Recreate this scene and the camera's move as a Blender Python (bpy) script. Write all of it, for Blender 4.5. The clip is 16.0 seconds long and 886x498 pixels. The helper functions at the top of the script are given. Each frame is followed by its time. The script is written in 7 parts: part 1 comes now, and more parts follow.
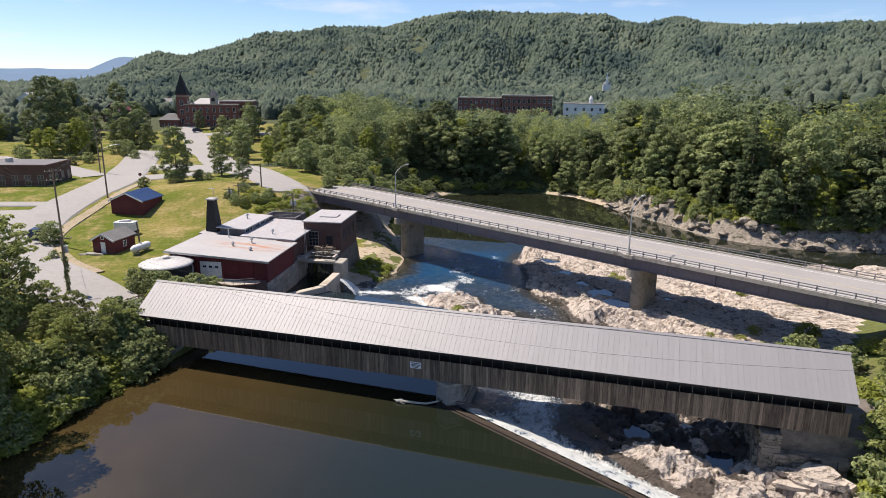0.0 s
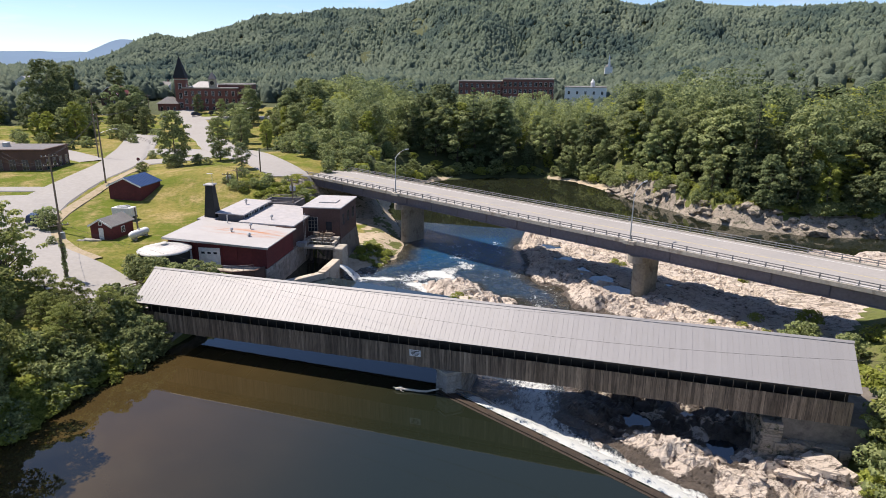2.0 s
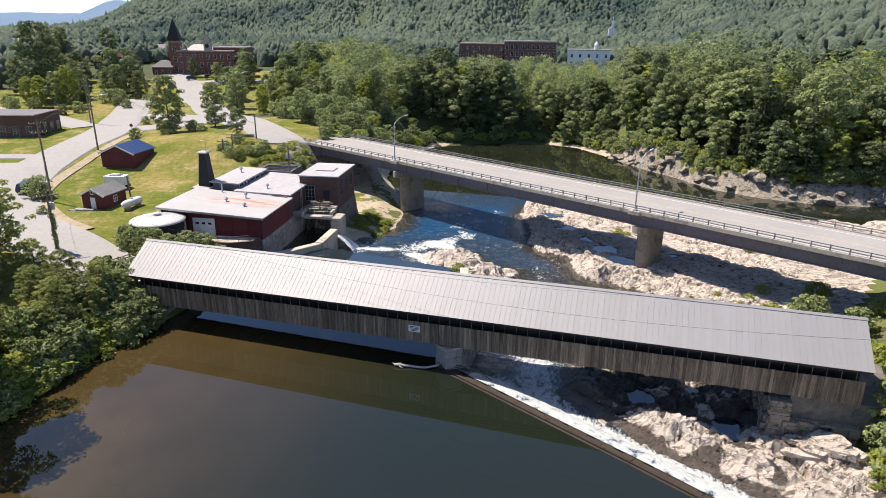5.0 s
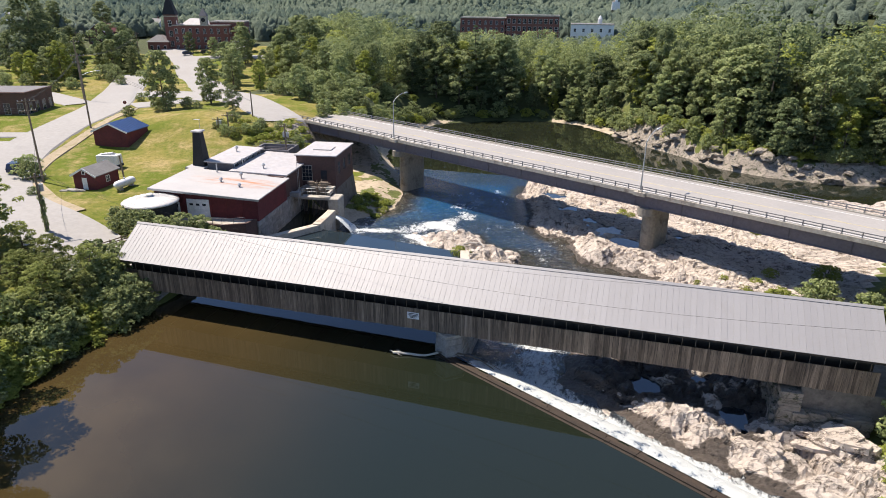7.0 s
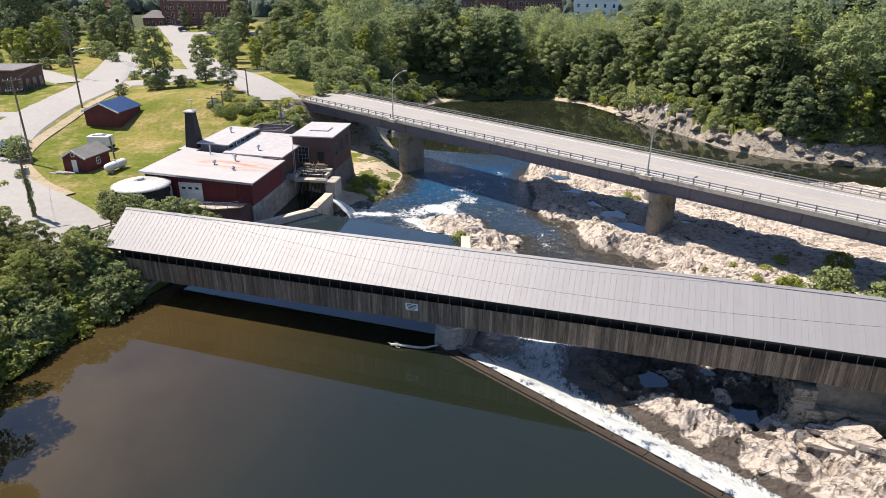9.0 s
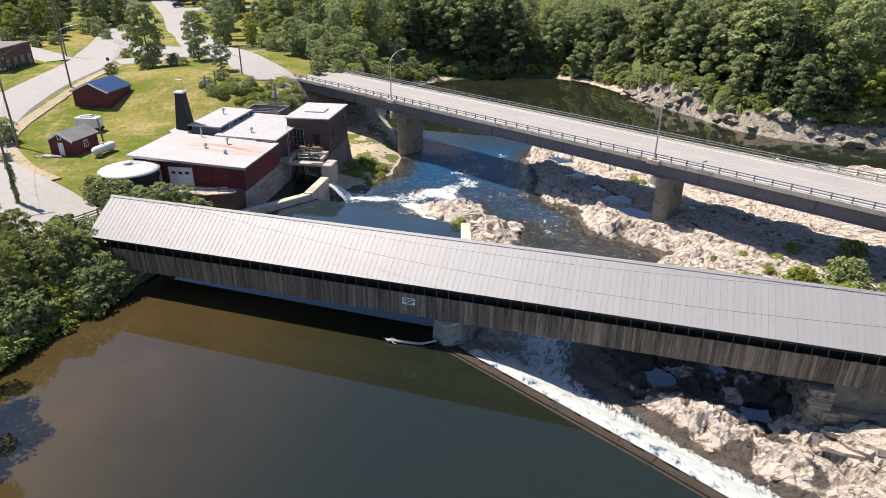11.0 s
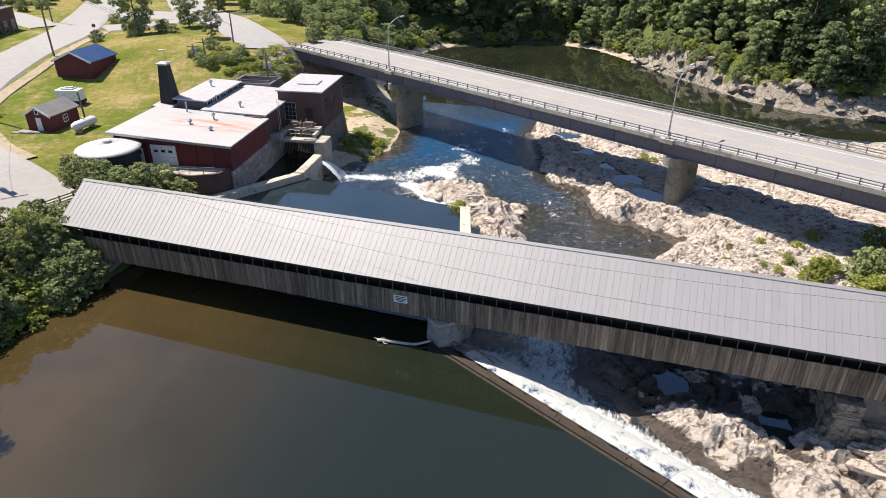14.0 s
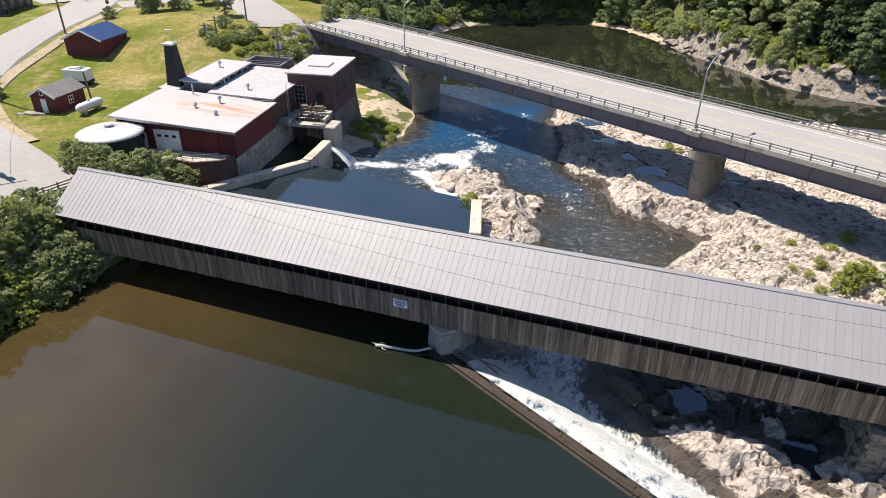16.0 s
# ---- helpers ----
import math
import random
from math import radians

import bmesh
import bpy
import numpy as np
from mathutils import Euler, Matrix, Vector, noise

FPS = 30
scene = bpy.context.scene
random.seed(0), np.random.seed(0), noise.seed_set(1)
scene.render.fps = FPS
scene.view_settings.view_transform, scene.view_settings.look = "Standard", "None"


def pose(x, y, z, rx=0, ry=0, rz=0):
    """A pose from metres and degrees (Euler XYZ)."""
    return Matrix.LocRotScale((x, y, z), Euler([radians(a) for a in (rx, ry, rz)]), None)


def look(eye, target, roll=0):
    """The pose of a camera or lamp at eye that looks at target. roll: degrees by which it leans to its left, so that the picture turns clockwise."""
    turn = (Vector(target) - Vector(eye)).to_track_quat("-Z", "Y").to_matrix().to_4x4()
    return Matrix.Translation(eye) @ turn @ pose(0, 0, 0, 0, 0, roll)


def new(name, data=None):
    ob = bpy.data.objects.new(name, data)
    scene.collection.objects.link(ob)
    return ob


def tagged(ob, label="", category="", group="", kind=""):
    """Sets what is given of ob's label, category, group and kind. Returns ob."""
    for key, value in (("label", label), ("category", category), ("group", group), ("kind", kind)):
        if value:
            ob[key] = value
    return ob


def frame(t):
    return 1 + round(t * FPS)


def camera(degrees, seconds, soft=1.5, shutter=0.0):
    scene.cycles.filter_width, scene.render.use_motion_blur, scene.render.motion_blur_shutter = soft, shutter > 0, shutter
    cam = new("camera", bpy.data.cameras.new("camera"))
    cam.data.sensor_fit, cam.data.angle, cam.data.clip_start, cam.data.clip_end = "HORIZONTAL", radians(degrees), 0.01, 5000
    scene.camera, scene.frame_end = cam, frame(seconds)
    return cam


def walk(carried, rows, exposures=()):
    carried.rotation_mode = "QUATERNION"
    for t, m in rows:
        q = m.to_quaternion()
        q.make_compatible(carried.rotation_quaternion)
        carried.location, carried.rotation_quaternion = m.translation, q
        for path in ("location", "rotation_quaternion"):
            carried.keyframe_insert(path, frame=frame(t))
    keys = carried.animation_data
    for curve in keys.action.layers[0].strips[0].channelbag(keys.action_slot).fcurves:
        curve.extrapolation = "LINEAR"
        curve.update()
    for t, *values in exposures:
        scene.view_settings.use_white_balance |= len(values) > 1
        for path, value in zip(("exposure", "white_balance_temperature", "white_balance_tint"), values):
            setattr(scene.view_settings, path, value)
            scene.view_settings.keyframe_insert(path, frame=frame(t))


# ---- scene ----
cam = camera(69.5, 16.0, soft=0.9)

PATH = [  # seconds, x, y, z, tilt, yaw
    (0.0, 16.765, -64.364, 33.138, 75.404, 15.616),
    (0.5, 16.777, -64.226, 33.183, 75.073, 15.660),
    (1.0, 16.757, -64.054, 33.221, 74.727, 15.680),
    (1.5, 16.712, -63.845, 33.255, 74.362, 15.675),
    (2.0, 16.647, -63.598, 33.284, 73.969, 15.668),
    (2.5, 16.569, -63.311, 33.308, 73.480, 15.675),
    (3.0, 16.478, -62.983, 33.328, 72.990, 15.700),
    (3.5, 16.378, -62.614, 33.344, 72.482, 15.695),
    (4.0, 16.271, -62.205, 33.357, 71.965, 15.687),
    (6.5, 15.635, -59.599, 33.381, 69.243, 15.698),
    (7.0, 15.488, -58.977, 33.381, 68.770, 15.727),
    (7.5, 15.335, -58.326, 33.380, 68.260, 15.722),
    (8.0, 15.176, -57.648, 33.378, 67.755, 15.738),
    (8.5, 15.011, -56.944, 33.377, 67.250, 15.768),
    (9.0, 14.842, -56.215, 33.375, 66.790, 15.812),
    (11.5, 14.004, -52.245, 33.383, 64.290, 15.855),
    (12.0, 13.860, -51.387, 33.390, 63.780, 15.850),
    (12.5, 13.733, -50.507, 33.400, 63.285, 15.930),
    (13.0, 13.630, -49.602, 33.413, 62.776, 16.070),
    (13.5, 13.555, -48.671, 33.430, 62.260, 16.170),
    (14.0, 13.516, -47.711, 33.450, 61.770, 16.360),
    (14.5, 13.518, -46.718, 33.475, 61.285, 16.760),
    (15.0, 13.569, -45.690, 33.504, 60.780, 17.390),
    (15.5, 13.676, -44.622, 33.539, 60.275, 18.030),
    (16.0, 13.847, -43.509, 33.578, 59.767, 18.666),
]
walk(cam, [(t, pose(x, y, z, tilt, 0, yaw) @ pose(0, 0, 0, 0, 0, 0.6)) for t, x, y, z, tilt, yaw in PATH],
     [(0.0, 0.42, 6520, 15.0), (4.0, 0.62, 6500, 14), (7.0, 0.69, 6500, 13.5), (16.0, 0.71, 6480, 12)])

# ---- world, sun, exposure ----
SUN_DOWN = Vector((0.58, -0.13, -1.0)).normalized()


def make_world():
    w = bpy.data.worlds.new("sky")
    scene.world = w
    w.use_nodes = True
    nt = w.node_tree
    nt.nodes.clear()
    out = nt.nodes.new("ShaderNodeOutputWorld")
    bg = nt.nodes.new("ShaderNodeBackground")
    sky = nt.nodes.new("ShaderNodeTexSky")
    sky.sky_type = "NISHITA"
    sky.sun_disc = False
    sky.sun_elevation = math.asin(-SUN_DOWN.z)
    sky.sun_rotation = math.atan2(-SUN_DOWN.x, -SUN_DOWN.y)
    sky.air_density, sky.dust_density, sky.ozone_density = 0.8, 0.0, 2.0
    bg.inputs["Strength"].default_value = 0.094
    # thin broken cloud, projected on a flat layer
    tc = nt.nodes.new("ShaderNodeTexCoord")
    sep = nt.nodes.new("ShaderNodeSeparateXYZ")
    nt.links.new(tc.outputs["Generated"], sep.inputs[0])
    zmax = nt.nodes.new("ShaderNodeMath")
    zmax.operation = "MAXIMUM"
    zmax.inputs[1].default_value = 0.02
    nt.links.new(sep.outputs["Z"], zmax.inputs[0])
    comb = nt.nodes.new("ShaderNodeCombineXYZ")
    for k, ax in enumerate("XY"):
        dv = nt.nodes.new("ShaderNodeMath")
        dv.operation = "DIVIDE"
        ad = nt.nodes.new("ShaderNodeMath")
        ad.operation = "ADD"
        ad.inputs[1].default_value = 0.12
        nt.links.new(zmax.outputs[0], ad.inputs[0])
        nt.links.new(sep.outputs[ax], dv.inputs[0])
        nt.links.new(ad.outputs[0], dv.inputs[1])
        nt.links.new(dv.outputs[0], comb.inputs[k])
    nz = nt.nodes.new("ShaderNodeTexNoise")
    nz.inputs["Scale"].default_value = 0.9
    nz.inputs["Detail"].default_value = 7
    nz.inputs["Roughness"].default_value = 0.58
    nt.links.new(comb.outputs[0], nz.inputs["Vector"])
    rmp = nt.nodes.new("ShaderNodeValToRGB")
    rmp.color_ramp.elements[0].position = 0.54
    rmp.color_ramp.elements[1].position = 0.82
    nt.links.new(nz.outputs["Fac"], rmp.inputs[0])
    mix = nt.nodes.new("ShaderNodeMix")
    mix.data_type = "RGBA"
    nt.links.new(rmp.outputs["Color"], mix.inputs["Factor"])
    tint = nt.nodes.new("ShaderNodeMix")
    tint.data_type = "RGBA"
    tint.blend_type = "MULTIPLY"
    tint.inputs["Factor"].default_value = 1.0
    tint.inputs["B"].default_value = (0.92, 1.0, 1.10, 1)
    nt.links.new(sky.outputs[0], tint.inputs["A"])
    nt.links.new(tint.outputs["Result"], mix.inputs["A"])
    mix.inputs["B"].default_value = (7.0, 7.4, 8.0, 1)
    nt.links.new(mix.outputs["Result"], bg.inputs["Color"])
    nt.links.new(bg.outputs[0], out.inputs[0])


make_world()
sun_data = bpy.data.lights.new("sun", "SUN")
sun_data.energy, sun_data.angle, sun_data.color = 5.0, radians(0.53), (1.0, 0.92, 0.80)
sun = new("sun", sun_data)
sun.matrix_world = look((0, 0, 200), Vector((0, 0, 200)) + SUN_DOWN)


# ---- materials ----
def nodes_of(name):
    m = bpy.data.materials.new(name)
    m.use_nodes = True
    nt = m.node_tree
    return m, nt, nt.nodes["Principled BSDF"]


def coord(nt, scale=(1, 1, 1), kind="Object"):
    tc = nt.nodes.new("ShaderNodeTexCoord")
    mp = nt.nodes.new("ShaderNodeMapping")
    mp.inputs["Scale"].default_value = scale
    nt.links.new(tc.outputs[kind], mp.inputs["Vector"])
    return mp.outputs[0]


def world_coord(nt, scale=(1, 1, 1)):
    g = nt.nodes.new("ShaderNodeNewGeometry")
    mp = nt.nodes.new("ShaderNodeMapping")
    mp.inputs["Scale"].default_value = scale
    nt.links.new(g.outputs["Position"], mp.inputs["Vector"])
    return mp.outputs[0]


def noise_fac(nt, vec, scale, detail=5, rough=0.6, lo=0.3, hi=0.7):
    n = nt.nodes.new("ShaderNodeTexNoise")
    n.inputs["Scale"].default_value = scale
    n.inputs["Detail"].default_value = detail
    n.inputs["Roughness"].default_value = rough
    nt.links.new(vec, n.inputs["Vector"])
    r = nt.nodes.new("ShaderNodeMapRange")
    r.inputs["From Min"].default_value, r.inputs["From Max"].default_value = lo, hi
    nt.links.new(n.outputs["Fac"], r.inputs["Value"])
    return r.outputs["Result"]


def mixed(nt, fac, a, b, mode="MIX"):
    m = nt.nodes.new("ShaderNodeMix")
    m.data_type = "RGBA"
    m.blend_type = mode
    for key, v in (("Factor", fac), ("A", a), ("B", b)):
        if isinstance(v, (int, float)):
            m.inputs[key].default_value = v
        elif isinstance(v, tuple):
            m.inputs[key].default_value = (*v, 1)
        else:
            nt.links.new(v, m.inputs[key])
    return m.outputs["Result"]


def bump(nt, bsdf, height, strength=0.3, dist=0.02):
    b = nt.nodes.new("ShaderNodeBump")
    b.inputs["Strength"].default_value = strength
    b.inputs["Distance"].default_value = dist
    nt.links.new(height, b.inputs["Height"])
    nt.links.new(b.outputs[0], bsdf.inputs["Normal"])


def surface(name, a, b, rough=0.8, big=0.15, small=3.0, metal=0.0, bumps=0.3, dist=0.02, stain=None, stain_scale=0.4, per_piece=0.0, stretch=(1, 1, 1), grain=1.0):
    """Two colours mixed at two scales, with fine relief, and stains or piece-by-piece variation where asked."""
    m, nt, p = nodes_of(name)
    v = world_coord(nt, stretch)
    f1 = noise_fac(nt, v, big)
    f2 = noise_fac(nt, v, small, 6, 0.65)
    c = mixed(nt, f1, a, b)
    c2 = mixed(nt, f2, tuple(x * (1 - 0.28 * grain) for x in a), tuple(min(1, x * (1 + 0.18 * grain)) for x in b))
    c = mixed(nt, 0.5, c, c2)
    if stain:
        fs = noise_fac(nt, v, stain_scale, 7, 0.7, 0.52, 0.7)
        c = mixed(nt, fs, c, stain)
    if per_piece:
        oi = nt.nodes.new("ShaderNodeObjectInfo")
        mr = nt.nodes.new("ShaderNodeMapRange")
        mr.inputs["To Min"].default_value, mr.inputs["To Max"].default_value = 1 - per_piece, 1 + per_piece
        nt.links.new(oi.outputs["Random"], mr.inputs["Value"])
        vm = nt.nodes.new("ShaderNodeVectorMath")
        vm.operation = "SCALE"
        nt.links.new(c, vm.inputs[0])
        nt.links.new(mr.outputs["Result"], vm.inputs["Scale"])
        c = vm.outputs[0]
    nt.links.new(c, p.inputs["Base Color"])
    p.inputs["Roughness"].default_value = rough
    p.inputs["Metallic"].default_value = metal
    bump(nt, p, f2, bumps, dist)
    return m


def foliage(name, a, b, c):
    """Leaf colours that differ leaf by leaf and tree by tree."""
    m, nt, p = nodes_of(name)
    g = nt.nodes.new("ShaderNodeNewGeometry")
    oi = nt.nodes.new("ShaderNodeObjectInfo")
    c1 = mixed(nt, g.outputs["Random Per Island"], a, b)
    c2 = mixed(nt, oi.outputs["Random"], c1, c)
    f = noise_fac(nt, world_coord(nt), 0.06)
    c3 = mixed(nt, f, c1, c2)
    mr = nt.nodes.new("ShaderNodeMapRange")
    mr.inputs["To Min"].default_value, mr.inputs["To Max"].default_value = 0.72, 1.28
    nt.links.new(oi.outputs["Random"], mr.inputs["Value"])
    sc = nt.nodes.new("ShaderNodeVectorMath")
    sc.operation = "SCALE"
    nt.links.new(c3, sc.inputs[0])
    nt.links.new(mr.outputs["Result"], sc.inputs["Scale"])
    c3 = sc.outputs[0]
    nt.links.new(c3, p.inputs["Base Color"])
    p.inputs["Roughness"].default_value = 0.7
    p.inputs["Specular IOR Level"].default_value = 0.12
    tr = nt.nodes.new("ShaderNodeBsdfTranslucent")
    nt.links.new(c3, tr.inputs["Color"])
    mx = nt.nodes.new("ShaderNodeMixShader")
    mx.inputs[0].default_value = 0.45
    out = nt.nodes["Material Output"]
    nt.links.new(p.outputs[0], mx.inputs[1])
    nt.links.new(tr.outputs[0], mx.inputs[2])
    nt.links.new(mx.outputs[0], out.inputs[0])
    return m




def turf():
    m, nt, p = nodes_of("dry_summer_turf")
    v = world_coord(nt)
    c = mixed(nt, noise_fac(nt, v, 0.06, 7, 0.68, 0.46, 0.64), (0.125, 0.155, 0.020), (0.29, 0.235, 0.075))
    c = mixed(nt, noise_fac(nt, v, 0.16, 10, 0.76, 0.48, 0.64), c, (0.38, 0.285, 0.135))
    c = mixed(nt, noise_fac(nt, v, 1.3, 8, 0.75, 0.45, 0.75), c, (0.080, 0.105, 0.016))
    nt.links.new(c, p.inputs["Base Color"])
    p.inputs["Roughness"].default_value = 0.95
    p.inputs["Specular IOR Level"].default_value = 0.1
    bump(nt, p, noise_fac(nt, v, 4.0, 6, 0.7), 0.7, 0.12)
    return m


M_GRASS = turf()
M_FLOOR = surface("forest_floor", (0.040, 0.052, 0.016), (0.07, 0.082, 0.024), 0.95, 0.05, 0.6, bumps=0.8, dist=0.3)
M_WEEDS = surface("weedy_bank", (0.07, 0.090, 0.020), (0.15, 0.165, 0.036), 0.95, 0.2, 1.5, bumps=0.8, dist=0.2, stain=(0.16, 0.13, 0.08), stain_scale=0.25)


def ledge_rock(name, a, b, dark, rough, wet=None):
    """Bedded ledge rock: blotches, dark stains and cracks at two sizes."""
    m, nt, p = nodes_of(name)
    v = world_coord(nt, (1, 1.5, 1.2))
    c = mixed(nt, noise_fac(nt, v, 0.35, 4), a, b)
    c = mixed(nt, noise_fac(nt, v, 2.6, 7, 0.7, 0.35, 0.75), c, tuple(x * 1.15 for x in b))
    c = mixed(nt, noise_fac(nt, v, 0.8, 9, 0.78, 0.535, 0.60), c, dark)
    # soft-edged joints, then relief at three sizes
    vz = nt.nodes.new("ShaderNodeTexVoronoi")
    vz.feature = "DISTANCE_TO_EDGE"
    vz.inputs["Scale"].default_value = 0.42
    wn = nt.nodes.new("ShaderNodeTexNoise")
    wn.inputs["Scale"].default_value = 0.9
    wn.inputs["Detail"].default_value = 5
    nt.links.new(v, wn.inputs["Vector"])
    ad = nt.nodes.new("ShaderNodeVectorMath")
    ad.operation = "MULTIPLY_ADD"
    ad.inputs[1].default_value = (2.2, 2.2, 2.2)
    nt.links.new(wn.outputs["Color"], ad.inputs[0])
    nt.links.new(v, ad.inputs[2])
    nt.links.new(ad.outputs[0], vz.inputs["Vector"])
    mr = nt.nodes.new("ShaderNodeMapRange")
    mr.inputs["From Max"].default_value = 0.055
    nt.links.new(vz.outputs["Distance"], mr.inputs["Value"])
    c = mixed(nt, mixed(nt, mr.outputs["Result"], (0.5, 0.5, 0.5), (1, 1, 1)), tuple(x * 0.6 for x in dark), c)
    p.inputs["Roughness"].default_value = rough
    # wet tone, which also carries shade painted under the covered bridge
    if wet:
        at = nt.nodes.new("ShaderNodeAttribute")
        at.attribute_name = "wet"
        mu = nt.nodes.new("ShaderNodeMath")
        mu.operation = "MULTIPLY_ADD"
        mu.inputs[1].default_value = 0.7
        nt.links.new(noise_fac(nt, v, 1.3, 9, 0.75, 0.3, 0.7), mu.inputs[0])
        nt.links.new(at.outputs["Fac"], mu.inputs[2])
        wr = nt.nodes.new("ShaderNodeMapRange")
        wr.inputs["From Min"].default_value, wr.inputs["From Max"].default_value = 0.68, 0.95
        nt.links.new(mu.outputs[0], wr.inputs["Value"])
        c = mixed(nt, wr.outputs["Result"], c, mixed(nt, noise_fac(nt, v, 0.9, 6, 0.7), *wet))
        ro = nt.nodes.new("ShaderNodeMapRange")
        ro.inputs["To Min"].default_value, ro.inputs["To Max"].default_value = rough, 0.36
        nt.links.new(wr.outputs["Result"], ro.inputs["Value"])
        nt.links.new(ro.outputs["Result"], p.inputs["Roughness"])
    nt.links.new(c, p.inputs["Base Color"])
    hh = None
    for fac, k in ((mr.outputs["Result"], 0.45), (noise_fac(nt, v, 0.9, 6, 0.62), 0.4), (noise_fac(nt, v, 3.2, 8, 0.75), 0.55)):
        mu = nt.nodes.new("ShaderNodeMath")
        mu.operation = "MULTIPLY_ADD"
        mu.inputs[1].default_value = k
        mu.inputs[2].default_value = 0.0
        nt.links.new(fac, mu.inputs[0])
        if hh is not None:
            nt.links.new(hh, mu.inputs[2])
        hh = mu.outputs[0]
    bump(nt, p, hh, 1.0, 0.22)
    return m


# its last colour pair serves wet rims and painted bridge shade
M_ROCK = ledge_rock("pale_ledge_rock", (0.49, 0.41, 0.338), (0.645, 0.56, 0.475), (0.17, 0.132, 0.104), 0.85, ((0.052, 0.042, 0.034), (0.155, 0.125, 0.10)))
M_BANKROCK = ledge_rock("grey_bank_rock", (0.23, 0.195, 0.155), (0.37, 0.315, 0.255), (0.075, 0.08, 0.04), 0.85)
M_SAND = surface("river_sand", (0.36, 0.29, 0.20), (0.46, 0.38, 0.28), 0.95, 0.3, 2.5, bumps=0.3, dist=0.05, stain=(0.22, 0.17, 0.11))
M_BED = surface("river_bed", (0.10, 0.065, 0.025), (0.16, 0.10, 0.04), 0.9, 0.2, 1.2, bumps=0.5, dist=0.1)
M_STREET = surface("bleached_street_asphalt", (0.285, 0.268, 0.25), (0.34, 0.322, 0.30), 0.9, 0.08, 1.2, grain=0.4, bumps=0.15, dist=0.02, stain=(0.30, 0.285, 0.27), stain_scale=0.12)
M_DIRT = surface("dry_dirt_verge", (0.30, 0.235, 0.15), (0.38, 0.31, 0.21), 0.95, 0.3, 2.5, bumps=0.3, dist=0.04, stain=(0.17, 0.16, 0.05), stain_scale=0.5)
M_ASPHALT = surface("sun_bleached_asphalt", (0.285, 0.268, 0.25), (0.335, 0.316, 0.297), 0.9, 0.12, 2.5, grain=0.4, bumps=0.2, dist=0.02, stain=(0.27, 0.26, 0.25), stain_scale=0.2)
M_CONC = surface("weathered_concrete", (0.34, 0.31, 0.26), (0.46, 0.42, 0.35), 0.9, 0.35, 2.5, bumps=0.35, dist=0.03, stain=(0.16, 0.13, 0.10), stain_scale=0.5)
M_PIER = surface("brown_stained_concrete", (0.21, 0.19, 0.155), (0.30, 0.27, 0.22), 0.9, 0.35, 2.5, bumps=0.35, dist=0.03, stain=(0.11, 0.09, 0.07), stain_scale=0.5)
M_DOME = surface("white_tank_roof", (0.50, 0.485, 0.455), (0.58, 0.56, 0.53), 0.55, 0.3, 3, bumps=0.03)
M_CONC_TAN = surface("sunlit_tan_concrete", (0.45, 0.39, 0.315), (0.55, 0.485, 0.40), 0.9, 0.4, 3, bumps=0.35, dist=0.03, stain=(0.22, 0.16, 0.10), stain_scale=0.6)
M_STONE = surface("grey_granite", (0.24, 0.22, 0.20), (0.36, 0.34, 0.31), 0.85, 0.4, 2.5, bumps=0.6, dist=0.06, stain=(0.13, 0.11, 0.09), per_piece=0.2)
M_GIRDER = surface("faded_steel_girder", (0.135, 0.115, 0.122), (0.18, 0.155, 0.162), 0.6, 0.3, 2.5, bumps=0.1, stain=(0.16, 0.13, 0.12))
M_GALV = surface("galvanised_steel", (0.38, 0.39, 0.40), (0.48, 0.49, 0.50), 0.5, 0.5, 6, metal=0.6, bumps=0.1)
M_WOOD = surface("weathered_board", (0.042, 0.029, 0.020), (0.33, 0.245, 0.172), 0.9, 0.25, 2.6, bumps=0.5, dist=0.02, stain=(0.055, 0.045, 0.035), stain_scale=0.9, per_piece=0.38, stretch=(5, 5, 0.3))
# dark tone also stands in for shade inside the covered bridge
M_WOOD_DARK = surface("dark_old_shaded_timber", (0.035, 0.028, 0.022), (0.065, 0.052, 0.04), 0.9, 0.4, 3, bumps=0.4)
M_TIMBER_WET = surface("wet_timber", (0.018, 0.0115, 0.007), (0.048, 0.031, 0.019), 0.75, 0.5, 3, bumps=0.5, dist=0.03, per_piece=0.2)
M_POLE = surface("utility_pole_wood", (0.16, 0.12, 0.085), (0.24, 0.19, 0.14), 0.9, 0.4, 5, bumps=0.3)
M_ROOF = surface("grey_metal_roof", (0.272, 0.264, 0.265), (0.306, 0.297, 0.298), 0.56, 0.12, 11.0, metal=0.12, bumps=0.05, dist=0.006, per_piece=0.03, grain=0.2, stain=(0.275, 0.265, 0.26), stain_scale=0.5)
M_WHITEROOF = surface("white_membrane_roof", (0.37, 0.35, 0.35), (0.44, 0.42, 0.415), 0.6, 0.12, 1.2, bumps=0.05, stain=(0.46, 0.41, 0.38), stain_scale=0.25)
M_RED = surface("barn_red_siding", (0.095, 0.017, 0.019), (0.145, 0.025, 0.026), 0.8, 0.3, 2.5, bumps=0.15, stain=(0.085, 0.016, 0.016))
M_BRICK = surface("old_brick", (0.080, 0.046, 0.038), (0.13, 0.072, 0.057), 0.9, 0.3, 4, bumps=0.5, dist=0.02, stain=(0.065, 0.042, 0.036))
M_OLDCONC = surface("dark_stained_concrete", (0.12, 0.105, 0.09), (0.20, 0.175, 0.15), 0.9, 0.3, 2, bumps=0.4, dist=0.04, stain=(0.07, 0.06, 0.05))
